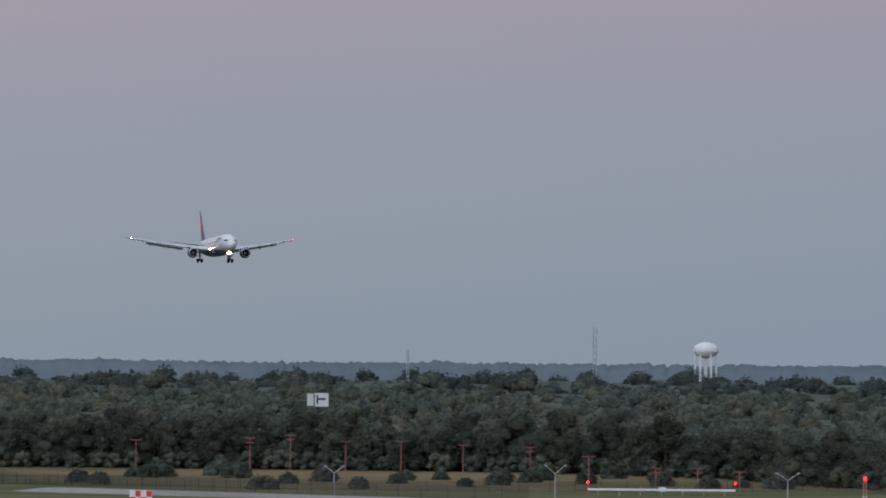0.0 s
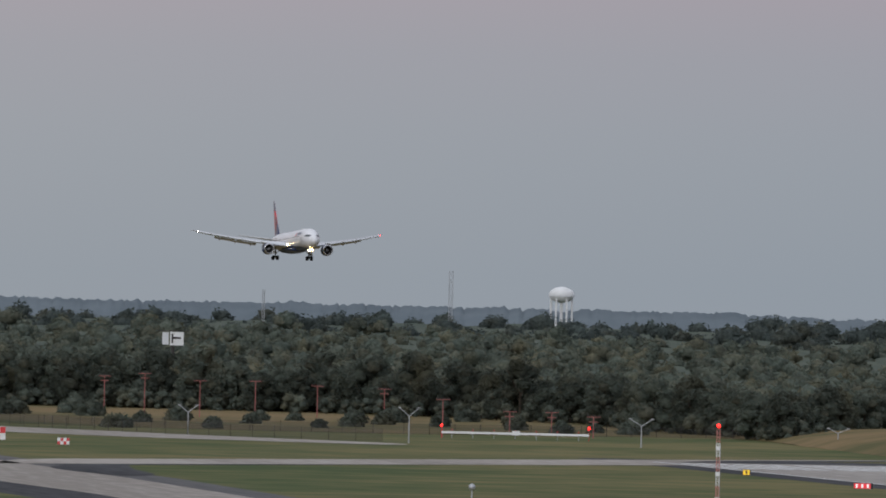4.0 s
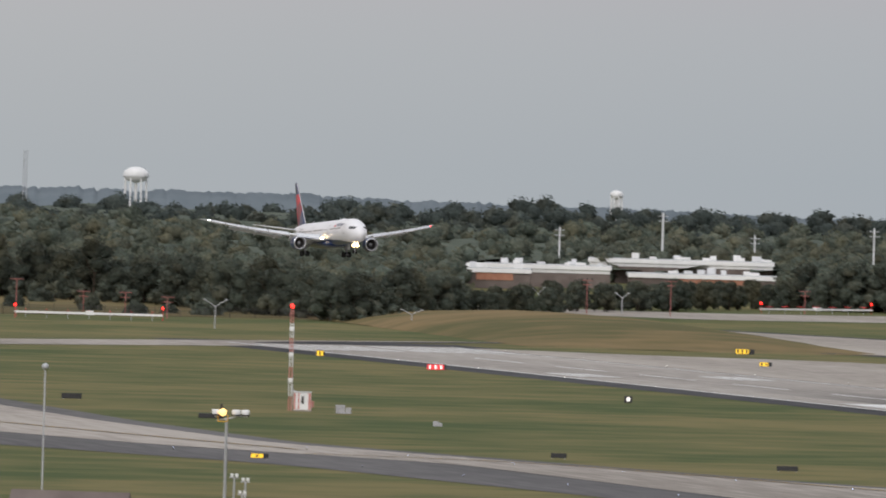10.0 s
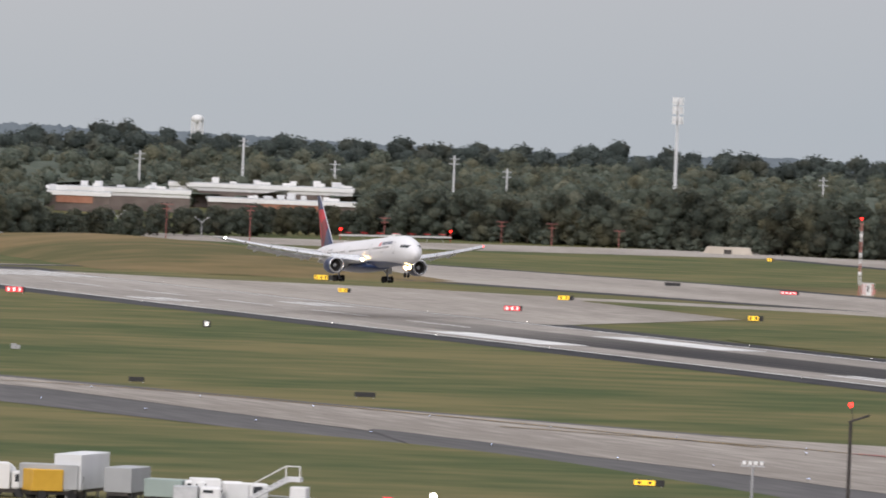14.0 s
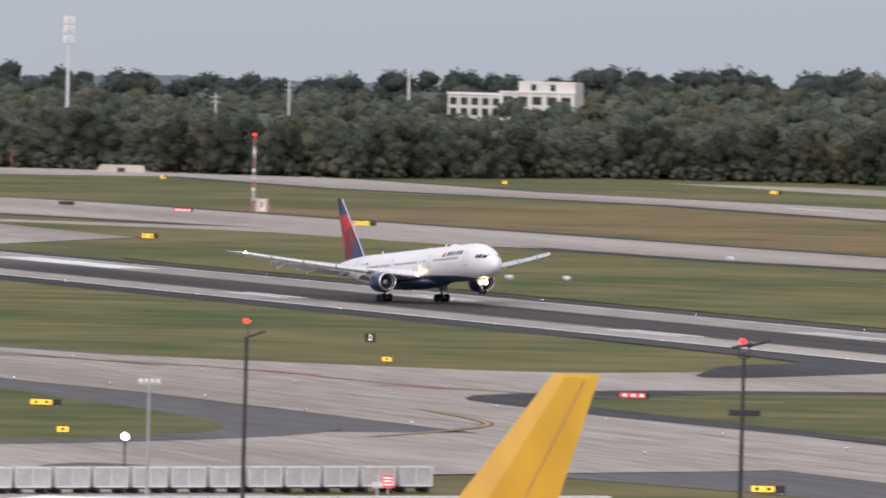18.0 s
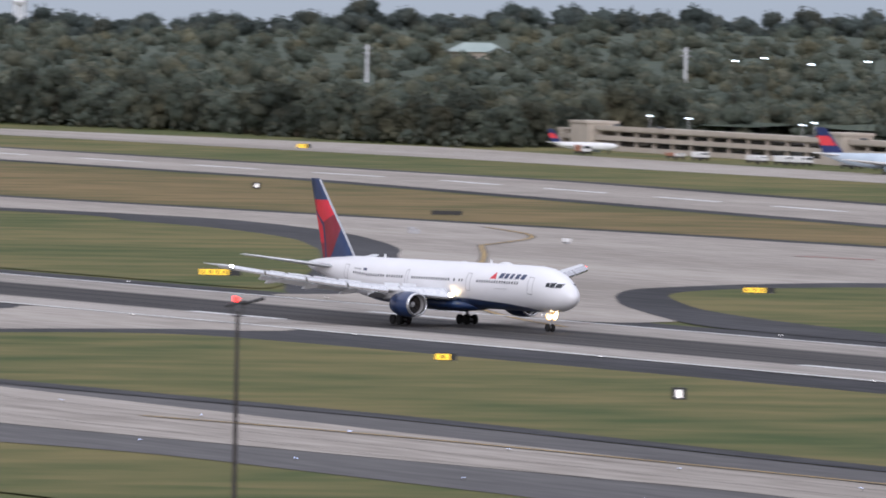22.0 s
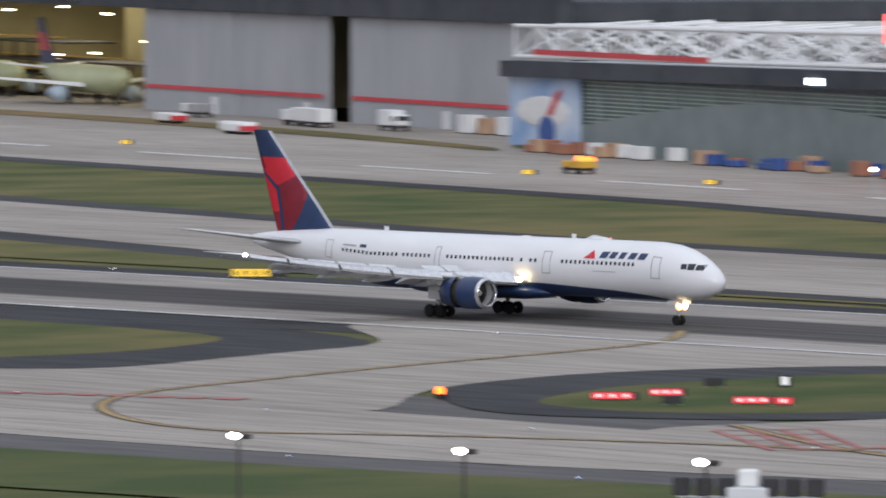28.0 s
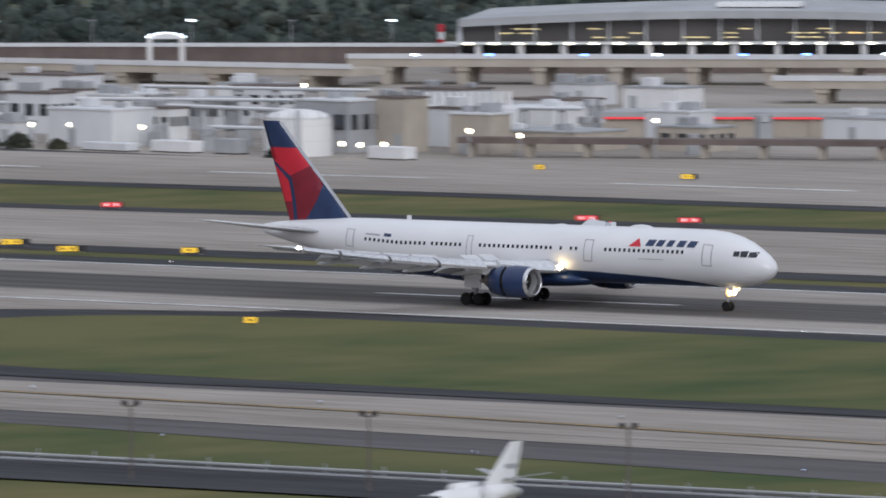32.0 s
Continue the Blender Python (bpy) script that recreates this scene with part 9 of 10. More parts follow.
part("handrail", rods(((0.3, -0.7, 2.0), (3.6, -0.7, 3.9), 0.05), ((3.6, -0.7, 3.9), (4.8, -0.7, 3.9), 0.05), ((4.8, -0.7, 2.6), (4.8, -0.7, 3.9), 0.05), ((3.6, -0.7, 2.8), (3.6, -0.7, 3.9), 0.05), ((0.3, -0.7, 1.1), (0.3, -0.7, 2.0), 0.05)), M["white"], st, "white tubular handrail")
part("cab", boxes((4.0, 5.4, -0.85, 0.85, 0.9, 2.2), bevel=0.1), M["white"], st)
for u in (0.9, 4.2):
    part("wheel", rods(((u, -0.95, 0.4), (u, 0.95, 0.4), 0.4), seg=12), M["black"], st)
skip = thing("waste_skip", "dark green steel waste skip with a sloped lid", "skip", "", pose(-833, 207.5, 0.05, 0, 0, 75))
bm = bmesh.new()
loft(bm, [[(-1.5, -1, 0.2), (1.5, -1, 0.2), (1.5, 1, 0.2), (-1.5, 1, 0.2)], [(-1.7, -1.2, 2.6), (1.7, -1.2, 2.6), (1.7, 1.2, 3.1), (-1.7, 1.2, 3.1)]])
part("bin", bm, M["skip_green"], skip)
part("panel", boxes((-0.2, 0.5, -1.3, -1.22, 1.9, 2.3)), M["white"], skip, "small white notice")
for u in (-1.2, 0, 1.2):
    part("rib", boxes((u - 0.06, u + 0.06, -1.24, -1.08, 0.4, 2.4)), M["skip_green"], skip)
fl = thing("forklift", "worn yellow and black forklift truck", "forklift", "", pose(-831, 202.6, 0.05, 0, 0, 60))
part("forklift_body", boxes((-1.2, 0.9, -0.6, 0.6, 0.5, 1.3), bevel=0.12), M["lift_yellow"], fl)
part("counterweight", boxes((-1.7, -1.21, -0.6, 0.6, 0.4, 1.4), bevel=0.1), M["black"], fl)
part("cage", rods(((-0.9, -0.5, 1.3), (-0.7, -0.5, 2.4), 0.05), ((-0.9, 0.5, 1.3), (-0.7, 0.5, 2.4), 0.05), ((0.7, -0.5, 1.3), (0.5, -0.5, 2.4), 0.05), ((0.7, 0.5, 1.3), (0.5, 0.5, 2.4), 0.05), seg=6), M["black"], fl)
part("cage_roof", boxes((-0.8, 0.6, -0.55, 0.55, 2.4, 2.48)), M["black"], fl)
part("mast", boxes((0.95, 1.1, -0.5, -0.35, 0.1, 3.0), (0.95, 1.1, 0.35, 0.5, 0.1, 3.0)), M["dark_steel"], fl)
part("fork", boxes((1.11, 2.2, -0.45, -0.3, 0.12, 0.2), (1.11, 2.2, 0.3, 0.45, 0.12, 0.2)), M["dark_steel"], fl)
for u in (-1.0, 0.7):
    for q in (-0.62, 0.62):
        part("wheel", rods(((u, q - 0.12, 0.36), (u, q + 0.12, 0.36), 0.36), seg=12), M["black"], fl)
ac = thing("cooling_unit", "white louvred cooling unit on a frame", "cooling unit", "", pose(-830, 210, 0.05, 0, 0, 75))
part("case", boxes((-1.6, 1.6, -0.8, 0.8, 0.6, 3.2), bevel=0.06), M["white"], ac)
for k in range(8):
    part("louvre", boxes((-1.4, 1.4, -0.86, -0.802, 0.9 + 0.27 * k, 1.04 + 0.27 * k)), M["pale_wall"], ac)
part("frame", boxes((-1.6, -1.45, -0.8, 0.8, 0, 0.598), (1.45, 1.6, -0.8, 0.8, 0, 0.598)), M["steel"], ac)
# grey jet behind the yard: its fin shows above the frame of things
gj = stripped_jet("parked_jet", 38, pose(-820, 169, 0.05, 0, 0, 2), "grey jet with a dark fin parked beside the yard", (M["navy"], M["dark_steel"]), "grey_jet")
hut = thing("ground_hut", "small white hut with a brown pitched roof", "hut", "", pose(-826, 187, 0, 0, 0, 68))
part("wall", boxes((-5, 5, -2.2, 2.2, 0, 3.4)), M["white"], hut)
bm = bmesh.new()
loft(bm, [[(u, -2.6, 3.35), (u, 0, 5.3), (u, 2.6, 3.35)] for u in (-5.3, 5.3)])
part("roof", bm, M["brown_wall"], hut, "brown pitched roof")
part("door", boxes((5.002, 5.06, -0.6, 0.6, 0, 2.2)), M["pale_wall"], hut)
part("window", boxes((-1.6, 0.2, -2.26, -2.202, 1.6, 2.4)), M["dark_window"], hut)
# red and white blocks beside the perimeter road
for x, y, w, h in ((-1907, 327, 4.5, 2.6), (-1867, 334, 2.4, 1.3)):
    top = thing("checkered_block", "red and white checkered equipment block", "block", "checkered blocks", pose(x, y, 0.05, 0, 0, facing(x, y)))
    part("block_body", boxes((-w / 2, w / 2, -1, 1, 0, h)), M["white"], top)
    for i in range(4):
        for j in range(2):
            if (i + j) % 2 == 0:
                part("red_square", boxes((-w / 2 + w * i / 4 + 0.02, -w / 2 + w * (i + 1) / 4 - 0.02, -1.03, -1.004, h * j / 2 + 0.02, h * (j + 1) / 2 - 0.02)), M["red_sign"], top)
# barrier rail with red sign boards
rail = thing("guard_rail", "grey steel guard rail along the apron edge", "guard rail", "guard rails", None)
for k in range(14):
    x, y = -790 + 2.6 * k, 229 + 1.5 * k
    part("post", rods(((x, y, 0), (x, y, 1.0), 0.07), seg=6), M["steel"], rail)
part("rail", rods(((-790, 229, 0.95), (-753.6, 250, 0.95), 0.09), ((-790, 229, 0.6), (-753.6, 250, 0.6), 0.09), seg=6), M["steel"], rail)
for x, y in ((-776, 240), (-757, 249), (-690, 262)):
    top = thing("warning_board", "red warning board with white bars on a post", "sign", "red warning boards", pose(x, y, 0, 0, 0, facing(x, y)))
    part("post", boxes((-0.05, 0.05, -0.03, 0.03, 0, 0.6)), M["steel"], top)
    part("board", boxes((-0.42, 0.42, -0.06, -0.03, 0.5, 1.5)), M["sign_lit_red"], top)
    for k in range(3):
        part("bar", boxes((-0.3, 0.3, -0.075, -0.062, 0.7 + 0.25 * k, 0.8 + 0.25 * k)), M["sign_lit_white"], top)

# late row of floods
for x, y, h in ((-267, 207, 12.2), (-260, 215, 11.5), (-225, 198, 13.4), (-218, 206, 12.6), (-209, 215, 11.6)):
    top = thing("flood_lamp", "grey pole with one bright flood lamp", "flood lamp", "lit flood lamps", pose(x, y, 0, 0, 0, facing(x + 100, y + 100)))
    part("pole", rods(((0, 0, 0), (0, 0, h - 0.1), 0.09, 0.07), seg=8), M["dark_steel"], top)
    part("lamp_head", boxes((-0.1, 0.6, -0.2, 0.2, h - 0.15, h + 0.1), bevel=0.04), M["dark_steel"], top)
    bm = bmesh.new()
    ball(bm, (-0.15, -0.2, h), 0.24, 2, (1.2, 0.6, 0.7))
    part("lens", bm, M["white_lamp"], top, "lit white lens")
M["pole_brown"] = grained("weathered_brown_steel", (0.10, 0.085, 0.075), (0.17, 0.15, 0.135), 2, 0.2, 0.6)
for k, (x, y) in enumerate([(-253.8, 289.4), (-233.8, 290.6), (-214.4, 291.8), (-193.8, 292.8), (-173.3, 293.9), (-158, 299), (-138, 300)]):
    top = thing("twin_flood_pole", "slim dark brown pole with twin unlit flood heads", "light mast", "twin flood poles", pose(x, y, 0.1, 0, 0, facing(x - 150, y + 150)))
    part("pole", rods(((0, 0, 0), (0, 0, 4.9), 0.1, 0.07), seg=8), M["pole_brown"], top)
    part("crossbar", boxes((-0.5, 0.5, -0.05, 0.05, 4.85, 4.95)), M["pole_brown"], top)
    for q in (-0.4, 0.4):
        part("lamp_head", boxes((q - 0.2, q + 0.2, -0.15, 0.15, 4.96, 5.25), bevel=0.04), M["dark_steel"], top)
rail = thing("guard_rail", "dull grey steel guard rail along the service road", "guard rail", "guard rails", None)
for k in range(50):
    part("post", rods(((-300 + 5 * k, 299 + 0.08 * k, 0.1), (-300 + 5 * k, 299 + 0.08 * k, 0.9), 0.07), seg=6), M["steel"], rail)
part("rail", rods(((-295.7, 294.4, 0.85), (-50, 303, 0.85), 0.1), ((-295.7, 294.4, 0.5), (-50, 303, 0.5), 0.1), seg=6), M["mid_wall"], rail)
# equipment frame with flood heads
ef = thing("flood_light_tower", "pale plant tower with a rack of black flood heads", "light tower", "", pose(-234.0, 209.0, 0, 0, 0, 40))
part("plant_box", boxes((-0.9, 0.9, -0.8, 0.8, 0, 11.4), bevel=0.05), M["pale_wall"], ef)
part("cap", boxes((-0.45, 0.45, -0.4, 0.4, 11.4, 12.2), bevel=0.1), M["white"], ef)
part("rack", boxes((-3.2, 3.2, -0.1, 0.1, 10.9, 11.0)), M["steel"], ef)
for k in range(7):
    u = -3.0 + k * 1.0
    if abs(u) > 0.5:
        part("flood_head", boxes((u - 0.4, u + 0.4, -0.25, 0.25, 11.0, 11.8), bevel=0.05), M["black"], ef)
        part("flood_leg", rods(((u, 0, 9.4), (u, 0, 10.9), 0.06), seg=6), M["white"], ef)
part("leg_rack", boxes((-3.2, 3.2, -0.1, 0.1, 9.3, 9.4)), M["steel"], ef)
part("mast", rods(((0, 0, 0), (0, 0, 9.3), 0.9), seg=10), M["steel"], ef)


def business_jet():
    """White business jet, its tail and cabin top showing above the apron's edge."""
    top = thing("business_jet", "small white business jet with a tall fin, parked", "aircraft", "", pose(-189.1, 265.7, 0.92, 0, 0, 88))
    r = 0.95
    def ring(s, k, z):
        return [(s, math.cos(a) * r * k, z + math.sin(a) * r * k) for a in [math.tau * i / 20 for i in range(20)]]
    bm = bmesh.new()
    loft(bm, [ring(s, k, z) for s, k, z in ((-1.2, 0.1, 0.7), (-0.4, 0.5, 0.8), (1.0, 0.85, 0.95), (2.0, 1, 1.05), (5.0, 1, 1.05), (7.4, 0.7, 1.25), (9.4, 0.2, 1.5))])
    part("fuselage", bm, M["white"], top, smooth=True)
    part("windscreen", boxes((0.4, 1.2, -0.7, 0.7, 1.35, 1.75), bevel=0.1), M["dark_window"], top)
    for sg in (-1, 1):
        part("engine", rods(((4.6, sg * 1.4, 1.7), (7.0, sg * 1.4, 1.75), 0.5, 0.42), seg=14), M["white"], top, smooth=True)
        bm = bmesh.new()
        loft(bm, [[(7.6, sg * 0.2, 2.3), (9.0, sg * 0.2, 2.3), (9.0, sg * 0.2, 2.38), (7.6, sg * 0.2, 2.38)], [(8.6, sg * 2.8, 2.75), (9.3, sg * 2.8, 2.75), (9.3, sg * 2.8, 2.79), (8.6, sg * 2.8, 2.79)]])
        part("tailplane", bm, M["mid_wall"], top)
        bm = bmesh.new()
        loft(bm, [[(3.0, sg * 0.8, 0.3), (5.6, sg * 0.8, 0.3), (5.6, sg * 0.8, 0.45), (3.0, sg * 0.8, 0.5)], [(4.4, sg * 7, 0.7), (5.4, sg * 7, 0.7), (5.4, sg * 7, 0.74), (4.4, sg * 7, 0.78)]])
        part("wing", bm, M["white"], top)
        part("main_gear", rods(((4.8, sg * 1.2, -0.75), (4.8, sg * 1.2, 0.4), 0.14), seg=8), M["black"], top)
    part("nose_gear", rods(((1.4, 0, -0.75), (1.4, 0, 0.3), 0.1), seg=8), M["black"], top)
    bm = bmesh.new()
    loft(bm, [[(5.6, 0, 1.7), (7.0, -0.16, 1.7), (8.9, 0, 1.7), (7.0, 0.16, 1.7)], [(8.6, 0, 4.6), (9.0, -0.07, 4.6), (9.7, 0, 4.6), (9.0, 0.07, 4.6)]])
    part("tail_fin", bm, M["white"], top)
    part("fin_mark", boxes((7.9, 9.0, -0.17, 0.17, 3.0, 3.25)), M["mid_wall"], top, "grey bar on the fin")


business_jet()

# ---------------- far landmarks ----------------
def water_tower(x, y, z0, z1, w, label, legs=6, ball_only=False):
    g = rise(x, y)
    top = thing("water_tower", label, "water tower", "", pose(x, y, 0, 0, 0, facing(x, y)))
    r, mid = w / 2, z0 + (z1 - z0) * (0.1 if ball_only else 0.52)
    bm = bmesh.new()
    prof = [(0.05, mid - 0.1)] + [(math.sin(a), mid + (z1 - mid) * 0.5 * (1 - math.cos(a))) for a in [math.pi * i / 10 for i in range(1, 10)]] + [(0.05, z1)]
    loft(bm, [[(math.cos(b) * r * k, math.sin(b) * r * k, z) for b in [math.tau * i / 24 for i in range(24)]] for k, z in prof])
    part("bowl", bm, M["white"], top, "white rounded bowl", smooth=True)
    for k in range(legs):
        b = math.tau * k / legs
        part("leg", rods(((math.cos(b) * r * 0.86, math.sin(b) * r * 0.86, g - 1), (math.cos(b) * r * 0.8, math.sin(b) * r * 0.8, mid + (z1 - mid) * 0.4), 0.42), seg=8), M["white"], top)
    part("riser", rods(((0, 0, g - 1), (0, 0, mid), 0.7), seg=10), M["white"], top)
    part("walkway", rods(((0, 0, mid + (z1 - mid) * 0.4), (0, 0, mid + (z1 - mid) * 0.45), r * 1.04), seg=24), M["pale_wall"], top)


water_tower(-4188, 974, 17, 32, 11.5, "white water tower on tall legs above the woods")
water_tower(-4423, 1265, 18, 27, 6.2, "small pale water tower above the woods")
water_tower(-4202, 1872, 24, 34.5, 7.5, "pale round water tower above the woods")


def far_mast(x, y, top_z, w, label, kind=0):
    g = rise(x, y)
    top = thing("radio_mast", label, "mast", "distant masts", pose(x, y, 0, 0, 0, facing(x, y)))
    if kind == 0:
        bm = bmesh.new()
        lattice(bm, g - 1, top_z, w, 10, 0.14)
        part("lattice", bm, M["mid_wall"], top)
    else:
        part("pole", rods(((0, 0, g - 1), (0, 0, top_z), w, w * 0.7), seg=10), M["pale_wall"], top)
    return top


far_mast(-4101, 904, 38, 0.8, "thin grey lattice radio mast above the woods")
far_mast(-4118, 824, 28, 0.5, "thin grey lattice radio mast above the woods")
far_mast(-4190, 1870, 46.5, 0.4, "thin grey lattice radio mast above the woods")
cell = far_mast(-2840, 968, 41, 0.62, "tall pale cellular mast with rings of aerial panels", 1)
for z in (39.8, 37.0, 33.8):
    for k in range(6):
        b = math.tau * k / 6
        part("aerial_panel", boxes((math.cos(b) * 1.4 - 0.3, math.cos(b) * 1.4 + 0.3, math.sin(b) * 1.4 - 0.2, math.sin(b) * 1.4 + 0.2, z - 1.2, z + 1.2)), M["white"], cell)
    part("platform", rods(((0, 0, z - 0.2), (0, 0, z), 1.3), seg=12), M["pale_wall"], cell)
for x, y, z, w in ((-2880, 839, 23, 0.45), (-2990, 1139, 27, 0.5), (-2604, 1275, 22, 0.5), (-2561, 1361, 23, 0.55), (-2860, 800, 18, 0.35), (-2850, 860, 17, 0.35), (-2800, 900, 17, 0.35), (-2870, 905, 20, 0.35), (-2820, 1010, 18, 0.3), (-2890, 1060, 22, 0.4), (-2700, 1190, 15, 0.35), (-2690, 1250, 16, 0.35), (-2560, 1300, 14, 0.3)):
    top = thing("power_pole", "tall pale utility pole among the trees", "pole", "utility poles", pose(x, y, 0, 0, 0, facing(x, y)))
    part("pole", rods(((0, 0, rise(x, y) - 1), (0, 0, z), w, w * 0.7), seg=8), M["pale_wall"], top)
    for k in range(2):
        part("crossarm", boxes((-1.5, 1.5, -0.15, 0.15, z - 1.2 - 1.6 * k, z - 0.9 - 1.6 * k)), M["mid_wall"], top)

# office among the trees
M["office_white"] = grained("office_render", (0.6, 0.57, 0.52), (0.7, 0.67, 0.62), 0.4, 0.06, 0.8)
of = thing("office_building", "cream stepped office building among trees", "office", "", pose(-3068, 1216, 0, 0, 0, facing(-3068, 1216) - 12))
part("wall", boxes((-13, 13, 0, 16, 4, 19.4)), M["office_white"], of)
part("penthouse", boxes((-7, 13, 2, 15, 19.42, 23.4), bevel=0.1), M["office_white"], of, "set-back white top storey")
part("wing", boxes((-32, -13.05, 3, 16, 4, 18.2)), M["office_white"], of, "lower white wing")
part("roof_rim", boxes((-32.4, -13.1, 2.6, 16.3, 18.21, 19.0), bevel=0.05), M["white"], of)
part("parapet", boxes((-13.3, 13.3, -0.4, 1.9, 19.42, 19.9), bevel=0.05), M["white"], of)
for lev in range(3):
    for k in range(5):
        part("window", boxes((-31.2 + 3.75 * k, -28.9 + 3.75 * k, 2.88, 2.99, 7.6 + 3.6 * lev, 10.0 + 3.6 * lev)), M["dark_window"], of)
    for k in range(5):
        part("window", boxes((-11.8 + 5.1 * k, -8.6 + 5.1 * k, -0.12, -0.01, 7.2 + 4.1 * lev, 9.9 + 4.1 * lev)), M["dark_window"], of)
for k in range(6):
    part("pillar", boxes((-13 + 5.1 * k, -12.4 + 5.1 * k, -0.5, -0.13, 4, 19.3)), M["white"], of, "white upright between the windows")
for u in (-2.6, 4.2):
    part("window", boxes((u, u + 1.8, 1.88, 1.99, 20.2, 22.4)), M["dark_window"], of)
ho = thing("house", "pale house with a green-grey pitched roof in the woods", "house", "", pose(-2947, 1485, 0, 0, 0, facing(-2947, 1485) + 25))
part("wall", boxes((-8, 8, -5, 5, 8, 18.5)), M["beige"], ho)
bm = bmesh.new()
loft(bm, [[(u, -6, 18.4), (u * 0.55, 0, 21.6), (u, 6, 18.4)] for u in (-9.5, 9.5)])
part("roof", bm, M["louvre"], ho, "green-grey pitched roof")
for k in range(5):
    part("window", boxes((-7 + 3 * k, -5.5 + 3 * k, -5.1, -5.01, 15, 17)), M["dark_window"], ho)
bb = thing("billboard", "pale billboard on a single dark post above the trees", "billboard", "", pose(-2652, 505, 0, 0, 0, facing(-2652, 505)))
part("post", rods(((0, 0, -1), (0, 0, 14), 0.45), seg=8), M["dark_steel"], bb)
part("board", boxes((-0.8, 3.0, -0.3, 0.3, 14, 17.8)), M["white"], bb)
part("side_board", boxes((-3.0, -1.2, -0.2, 0.8, 14.2, 17.6)), M["pale_wall"], bb)
part("mark", boxes((0.0, 2.2, -0.35, -0.31, 15.8, 16.4), (-0.4, 0.1, -0.35, -0.31, 14.6, 17.2)), M["dark_steel"], bb, "bar of unreadable lettering")
part("lamp_bar", boxes((-4.4, 4.6, -0.8, -0.6, 18.0, 18.2)), M["dark_steel"], bb)
for (xa, ya), (xb, yb), z1, mt, lab in (((-2657, 712), (-2651, 733), 8.0, "orange_crate", "low store with an orange front and white roof"), ((-2642, 760), (-2631, 801), 7.8, "orange_crate", "long low store with an orange front and white roof"), ((-2790, 790), (-2774, 843), 10.5, "roof_white", "long white-roofed store among trees"), ((-2700, 733), (-2690, 768), 9.0, "roof_white", "long white-roofed store among trees")):
    lg = math.hypot(xb - xa, yb - ya)
    top = thing("store_building", lab, "store", "roadside stores", pose(xa, ya, 0, 0, 0, math.degrees(math.atan2(yb - ya, xb - xa))))
    part("wall", boxes((0, lg, 0, 22, -1, z1 - 2.4)), M["brown_wall"], top)
    part("front_band", boxes((lg * 0.3, lg * 0.78, -0.34, -0.02, z1 - 4.6, z1 - 2.56)) if mt == "orange_crate" else boxes((0, lg, -0.3, -0.02, z1 - 3.6, z1 - 2.3)), M[mt], top, "orange front band" if mt == "orange_crate" else "")
    part("fascia", boxes((-0.4, lg + 0.4, -0.8, -0.32, z1 - 2.55, z1 - 1.3), bevel=0.05), M["white"], top, "white fascia")
    part("roof", boxes((-0.5, lg + 0.5, -0.3, 22.5, z1 - 1.95, z1 - 1.2)), M["mid_wall"], top, "flat grey roof")
    urnd = random.Random(int(lg * 10))
    for k in range(int(lg / 4)):
        u, v, w = urnd.uniform(1, lg - 3), urnd.uniform(3, 18), urnd.uniform(1.2, 3)
        part("roof_unit", boxes((u, u + w, v, v + 2, z1 - 1.198, z1 - urnd.uniform(-0.6, 0.6)), bevel=0.05), M["white"] if urnd.random() < 0.6 else M["pale_wall"], top)


# ---------------- what moves ----------------
# seconds, place, height, nose-up pitch and heading off the centre line
FLIGHT = (
    (0, -2566.5, YC, 53.5, 1.9, -1.0), (2, -2414.0, YC, 45.75, 2.0, -1.0), (4.5, -2227.2, YC, 36.2, 2.1, -1.0), (6, -2113.0, YC, 30.9, 1.9, -1.0), (9, -1887.3, YC, 20.1, 2.2, -0.7),
    (10, -1813.2, YC, 16.9, 2.3, -0.5), (12, -1661.2, YC, 10.2, 2.3, 0.0), (13, -1584.0, YC, 7.6, 2.8, 0.2), (16.5, -1316.0, YC + 1, 2.2, 4.3, 0.8), (17, -1279.0, YC + 1, 1.6, 4.3, 1.0),
    (17.9, -1213.5, YC + 1, 0.12, 4.3, 1.8), (19, -1135.4, YC + 1, 0.12, 3.6, 2.8), (20, -1065.5, YC + 1, 0.12, 2.6, 3.6), (21, -994.5, YC + 1, 0.12, 1.2, 4.3), (23, -853.4, YC, 0.12, 0.0, 5.2),
    (23.5, -819.2, YC - 0.4, 0.12, 0.0, 5.4), (25, -718.0, YC - 2, 0.12, 0.0, 5.6), (25.5, -685.5, YC - 2.5, 0.12, 0.0, 5.6), (27.5, -558.6, YC - 4.4, 0.12, 0.0, 5.2), (28, -530.4, YC - 4.9, 0.12, 0.0, 4.7),
    (29, -475.5, YC - 6.3, 0.12, 0.0, 3.2), (30, -424.1, YC - 6.6, 0.12, 0.0, 0.9), (30.5, -399.5, YC - 6.2, 0.12, 0.0, 0.8), (31.5, -354.0, YC - 5, 0.12, 0.0, 1.2), (32, -332.2, YC - 4.6, 0.12, 0.0, 1.5),
)


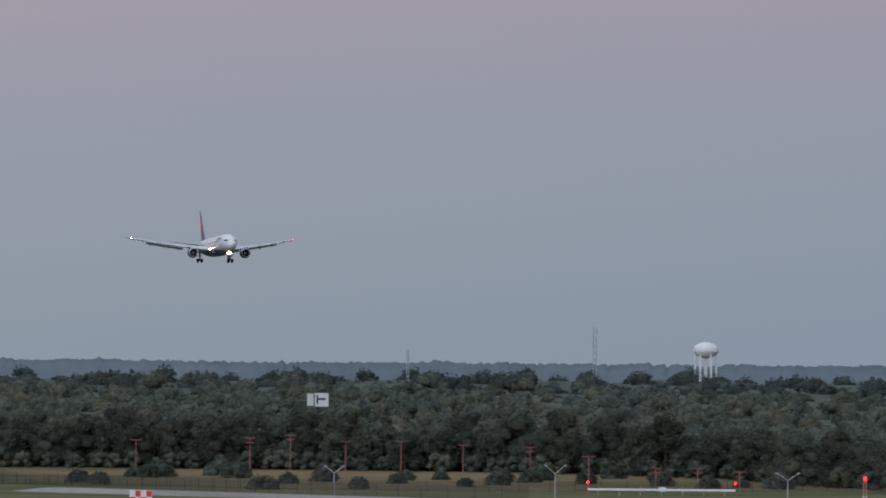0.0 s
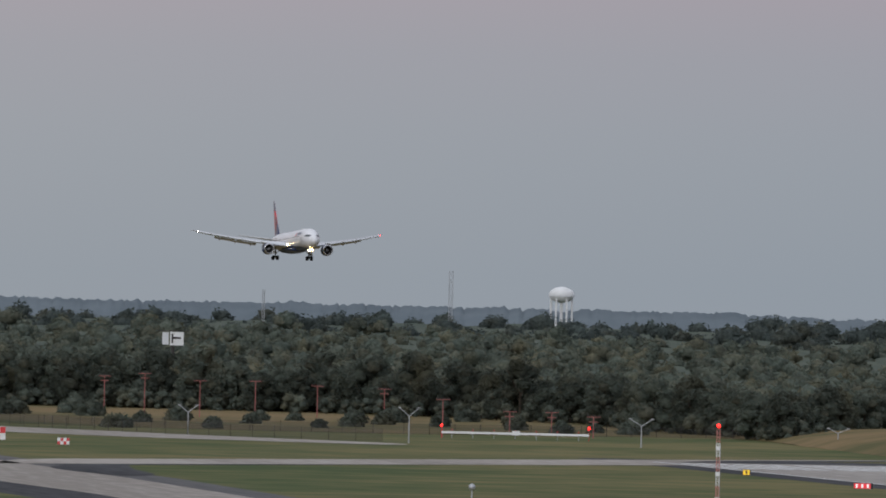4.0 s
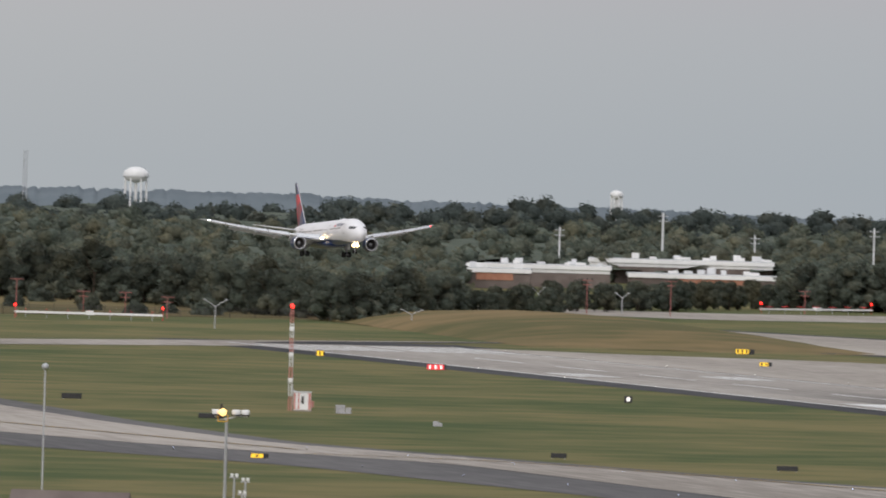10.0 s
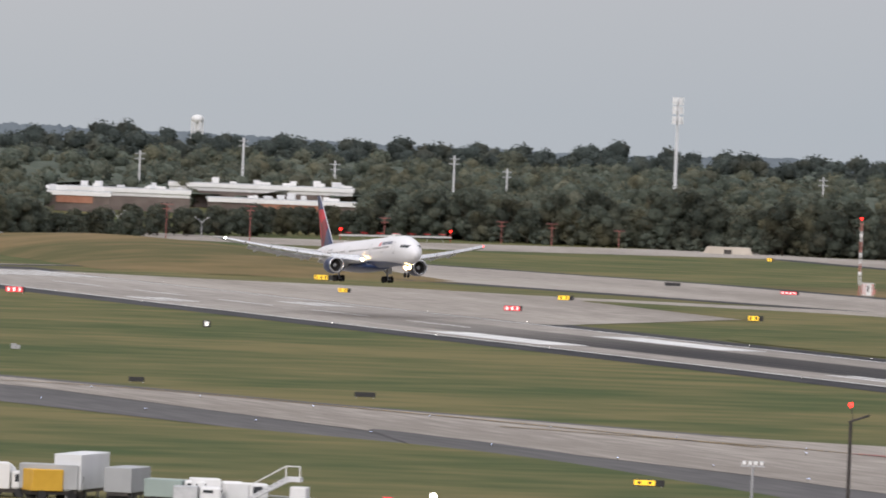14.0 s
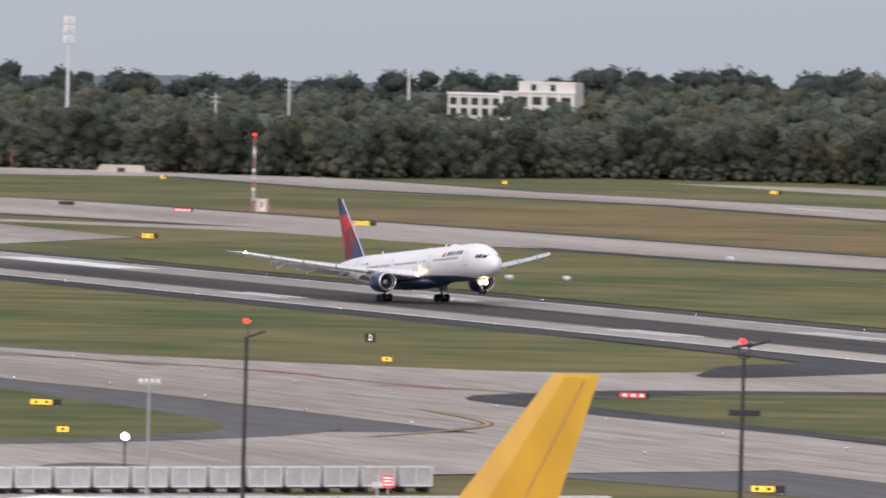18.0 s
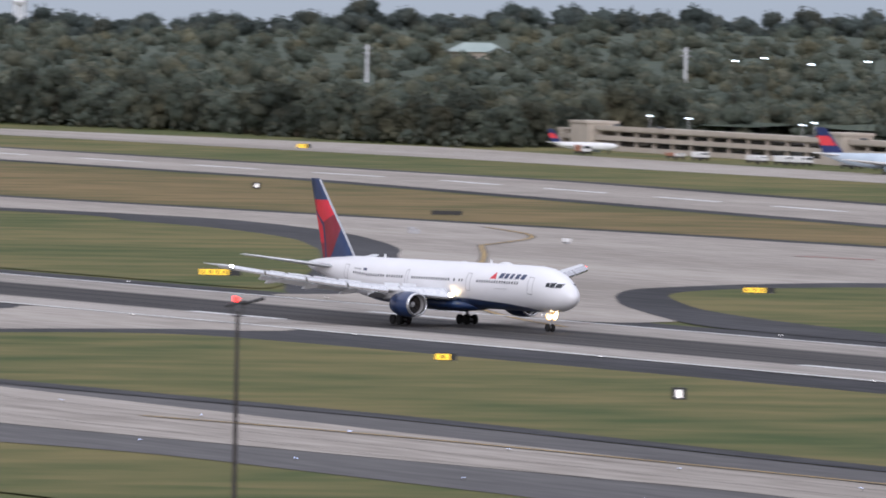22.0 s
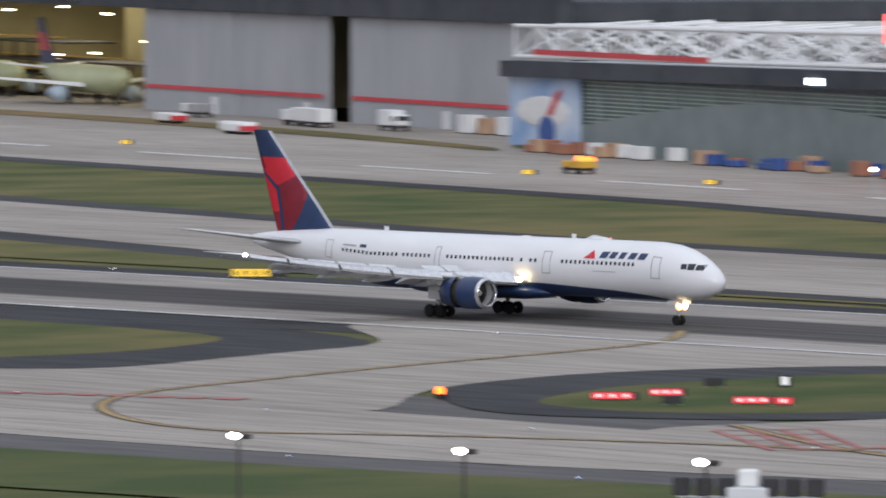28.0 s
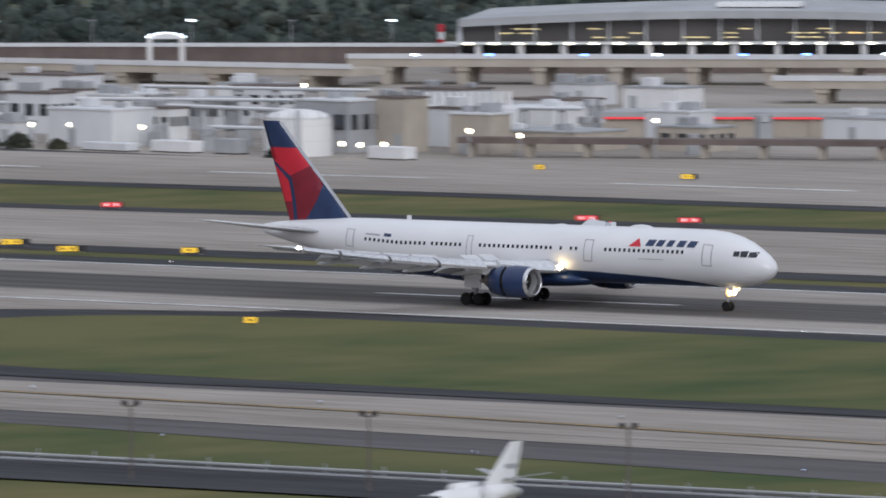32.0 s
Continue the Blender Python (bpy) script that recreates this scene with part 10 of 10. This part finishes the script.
# tyre smoke: pale drifting puffs over the touchdown spot
def smoke_material():
    m, n, l, b = node_material("tyre_smoke")
    co, nz, mr = n.new("ShaderNodeTexCoord"), n.new("ShaderNodeTexNoise"), n.new("ShaderNodeMapRange")
    nz.inputs["Scale"].default_value, nz.inputs["Detail"].default_value = 0.2, 2
    l.new(co.outputs["Object"], nz.inputs["Vector"])
    mr.inputs["From Min"].default_value, mr.inputs["From Max"].default_value = 0.36, 0.72
    mr.inputs["To Min"].default_value, mr.inputs["To Max"].default_value = 0.0, 0.19
    l.new(nz.outputs["Fac"], mr.inputs["Value"])
    # thinner towards the puff's rim
    sep, fall, mul = n.new("ShaderNodeSeparateXYZ"), n.new("ShaderNodeMapRange"), n.new("ShaderNodeMath")
    l.new(co.outputs["Generated"], sep.inputs[0])
    sq = []
    for axis in ("X", "Z"):
        sub, pw = n.new("ShaderNodeMath"), n.new("ShaderNodeMath")
        sub.operation, sub.inputs[1].default_value = "SUBTRACT", 0.5
        pw.operation = "MULTIPLY"
        l.new(sep.outputs[axis], sub.inputs[0])
        l.new(sub.outputs[0], pw.inputs[0])
        l.new(sub.outputs[0], pw.inputs[1])
        sq.append(pw)
    tot = n.new("ShaderNodeMath")
    l.new(sq[0].outputs[0], tot.inputs[0])
    l.new(sq[1].outputs[0], tot.inputs[1])
    fall.interpolation_type = "SMOOTHSTEP"
    fall.inputs["From Min"].default_value, fall.inputs["From Max"].default_value = 0.23, 0.02
    l.new(tot.outputs[0], fall.inputs["Value"])
    mul.operation = "MULTIPLY"
    l.new(mr.outputs["Result"], mul.inputs[0])
    l.new(fall.outputs["Result"], mul.inputs[1])
    clear_fac, mix, pale = n.new("ShaderNodeBsdfTransparent"), n.new("ShaderNodeMixShader"), n.new("ShaderNodeAddShader")
    dif, tra = n.new("ShaderNodeBsdfDiffuse"), n.new("ShaderNodeBsdfTranslucent")
    for q in (dif, tra):
        q.inputs["Color"].default_value = (0.58, 0.65, 0.73, 1)
    l.new(dif.outputs[0], pale.inputs[0])
    l.new(tra.outputs[0], pale.inputs[1])
    l.new(mul.outputs[0], mix.inputs[0])
    l.new(clear_fac.outputs[0], mix.inputs[1])
    l.new(pale.outputs[0], mix.inputs[2])
    l.new(mix.outputs[0], n["Material Output"].inputs["Surface"])
    return m


SMOKE = smoke_material()
PUFFS = []
srnd = random.Random(4)
for k in range(20):
    late = k >= 17
    x = -1216 + 6.4 * k + srnd.uniform(-3, 3) if not late else -846 + 5 * (k - 17)
    y = YC + (-4.2 if k % 2 else 4.2) + srnd.uniform(-0.6, 0.6) if not late else YC
    ob = thing("tyre_smoke_puff", "thin pale puff of tyre smoke over the runway", "smoke", "tyre smoke")
    for q in range(2):
        bm = bmesh.new()
        size = srnd.uniform(1.9, 3.0) * (1.0 if not late else 0.5)
        ball(bm, (0, 0, 0), size, 4, (3.4, 1.0, srnd.uniform(0.55, 0.85)))
        bmesh.ops.delete(bm, geom=[v for v in bm.verts if v.co.y > 0.1], context="VERTS")
        part("wisp", bm, SMOKE, ob, smooth=True, m=pose(srnd.uniform(-4, 4), srnd.uniform(-1.5, 1.5), srnd.uniform(-0.5, 0.9), 0, srnd.uniform(-10, 10), srnd.uniform(10, 40)))
    start = 17.95 + (x + 1216) / 72.0 * 0.75 if not late else 22.45 + 0.1 * (k - 17)
    PUFFS.append((ob, x, y, start, srnd.uniform(1.0, 2.4) * (0.6 if late else 1), 2.3 if not late else 1.6))


def motions():
    walk(PLANE, [(t, pose(x, y, z, {16.5: 1.4, 17: 1.6, 17.9: 0.8}.get(t, 0), -p, h)) for t, x, y, z, p, h in FLIGHT])
    for ob, side in MOVING["wings"]:
        root = Matrix.Translation((0, side * 2.0 * S, 3.55 * S))
        walk(ob, [(t, root @ pose(0, 0, 0, side * a) @ root.inverted()) for t, a in ((0, 1.2), (13, 1.2), (17, 2.0), (18.5, 0.8), (20, 0), (22, -0.8), (24, -1.4), (28, -1.9), (32, -1.9))])
    for ob, fr in MOVING["spoilers"]:
        walk(ob, [(t, fr @ pose(0, 0, 0, a)) for t, a in ((0, 0), (18.6, 0), (19.6, 14), (20.6, 24), (32, 24))])
    for ob in MOVING["sleeves"]:
        walk(ob, [(t, Matrix.Translation((-x, 0, 0))) for t, x in ((0, 0), (21.5, 0), (23.0, 0.72), (30.6, 0.72), (32, 0.3))])
    for ob, x, y, start, high, last in PUFFS:
        walk(ob, [(t, pose(x + dx, y, z)) for t, dx, z in ((0, 0, -7), (start, 0, -6), (start + 0.25, 4, high * 0.6), (start + 1.2, 9, high), (start + last, 14, high + 0.4), (start + last + 1.0, 16, -7), (32, 16, -7))])


motions()
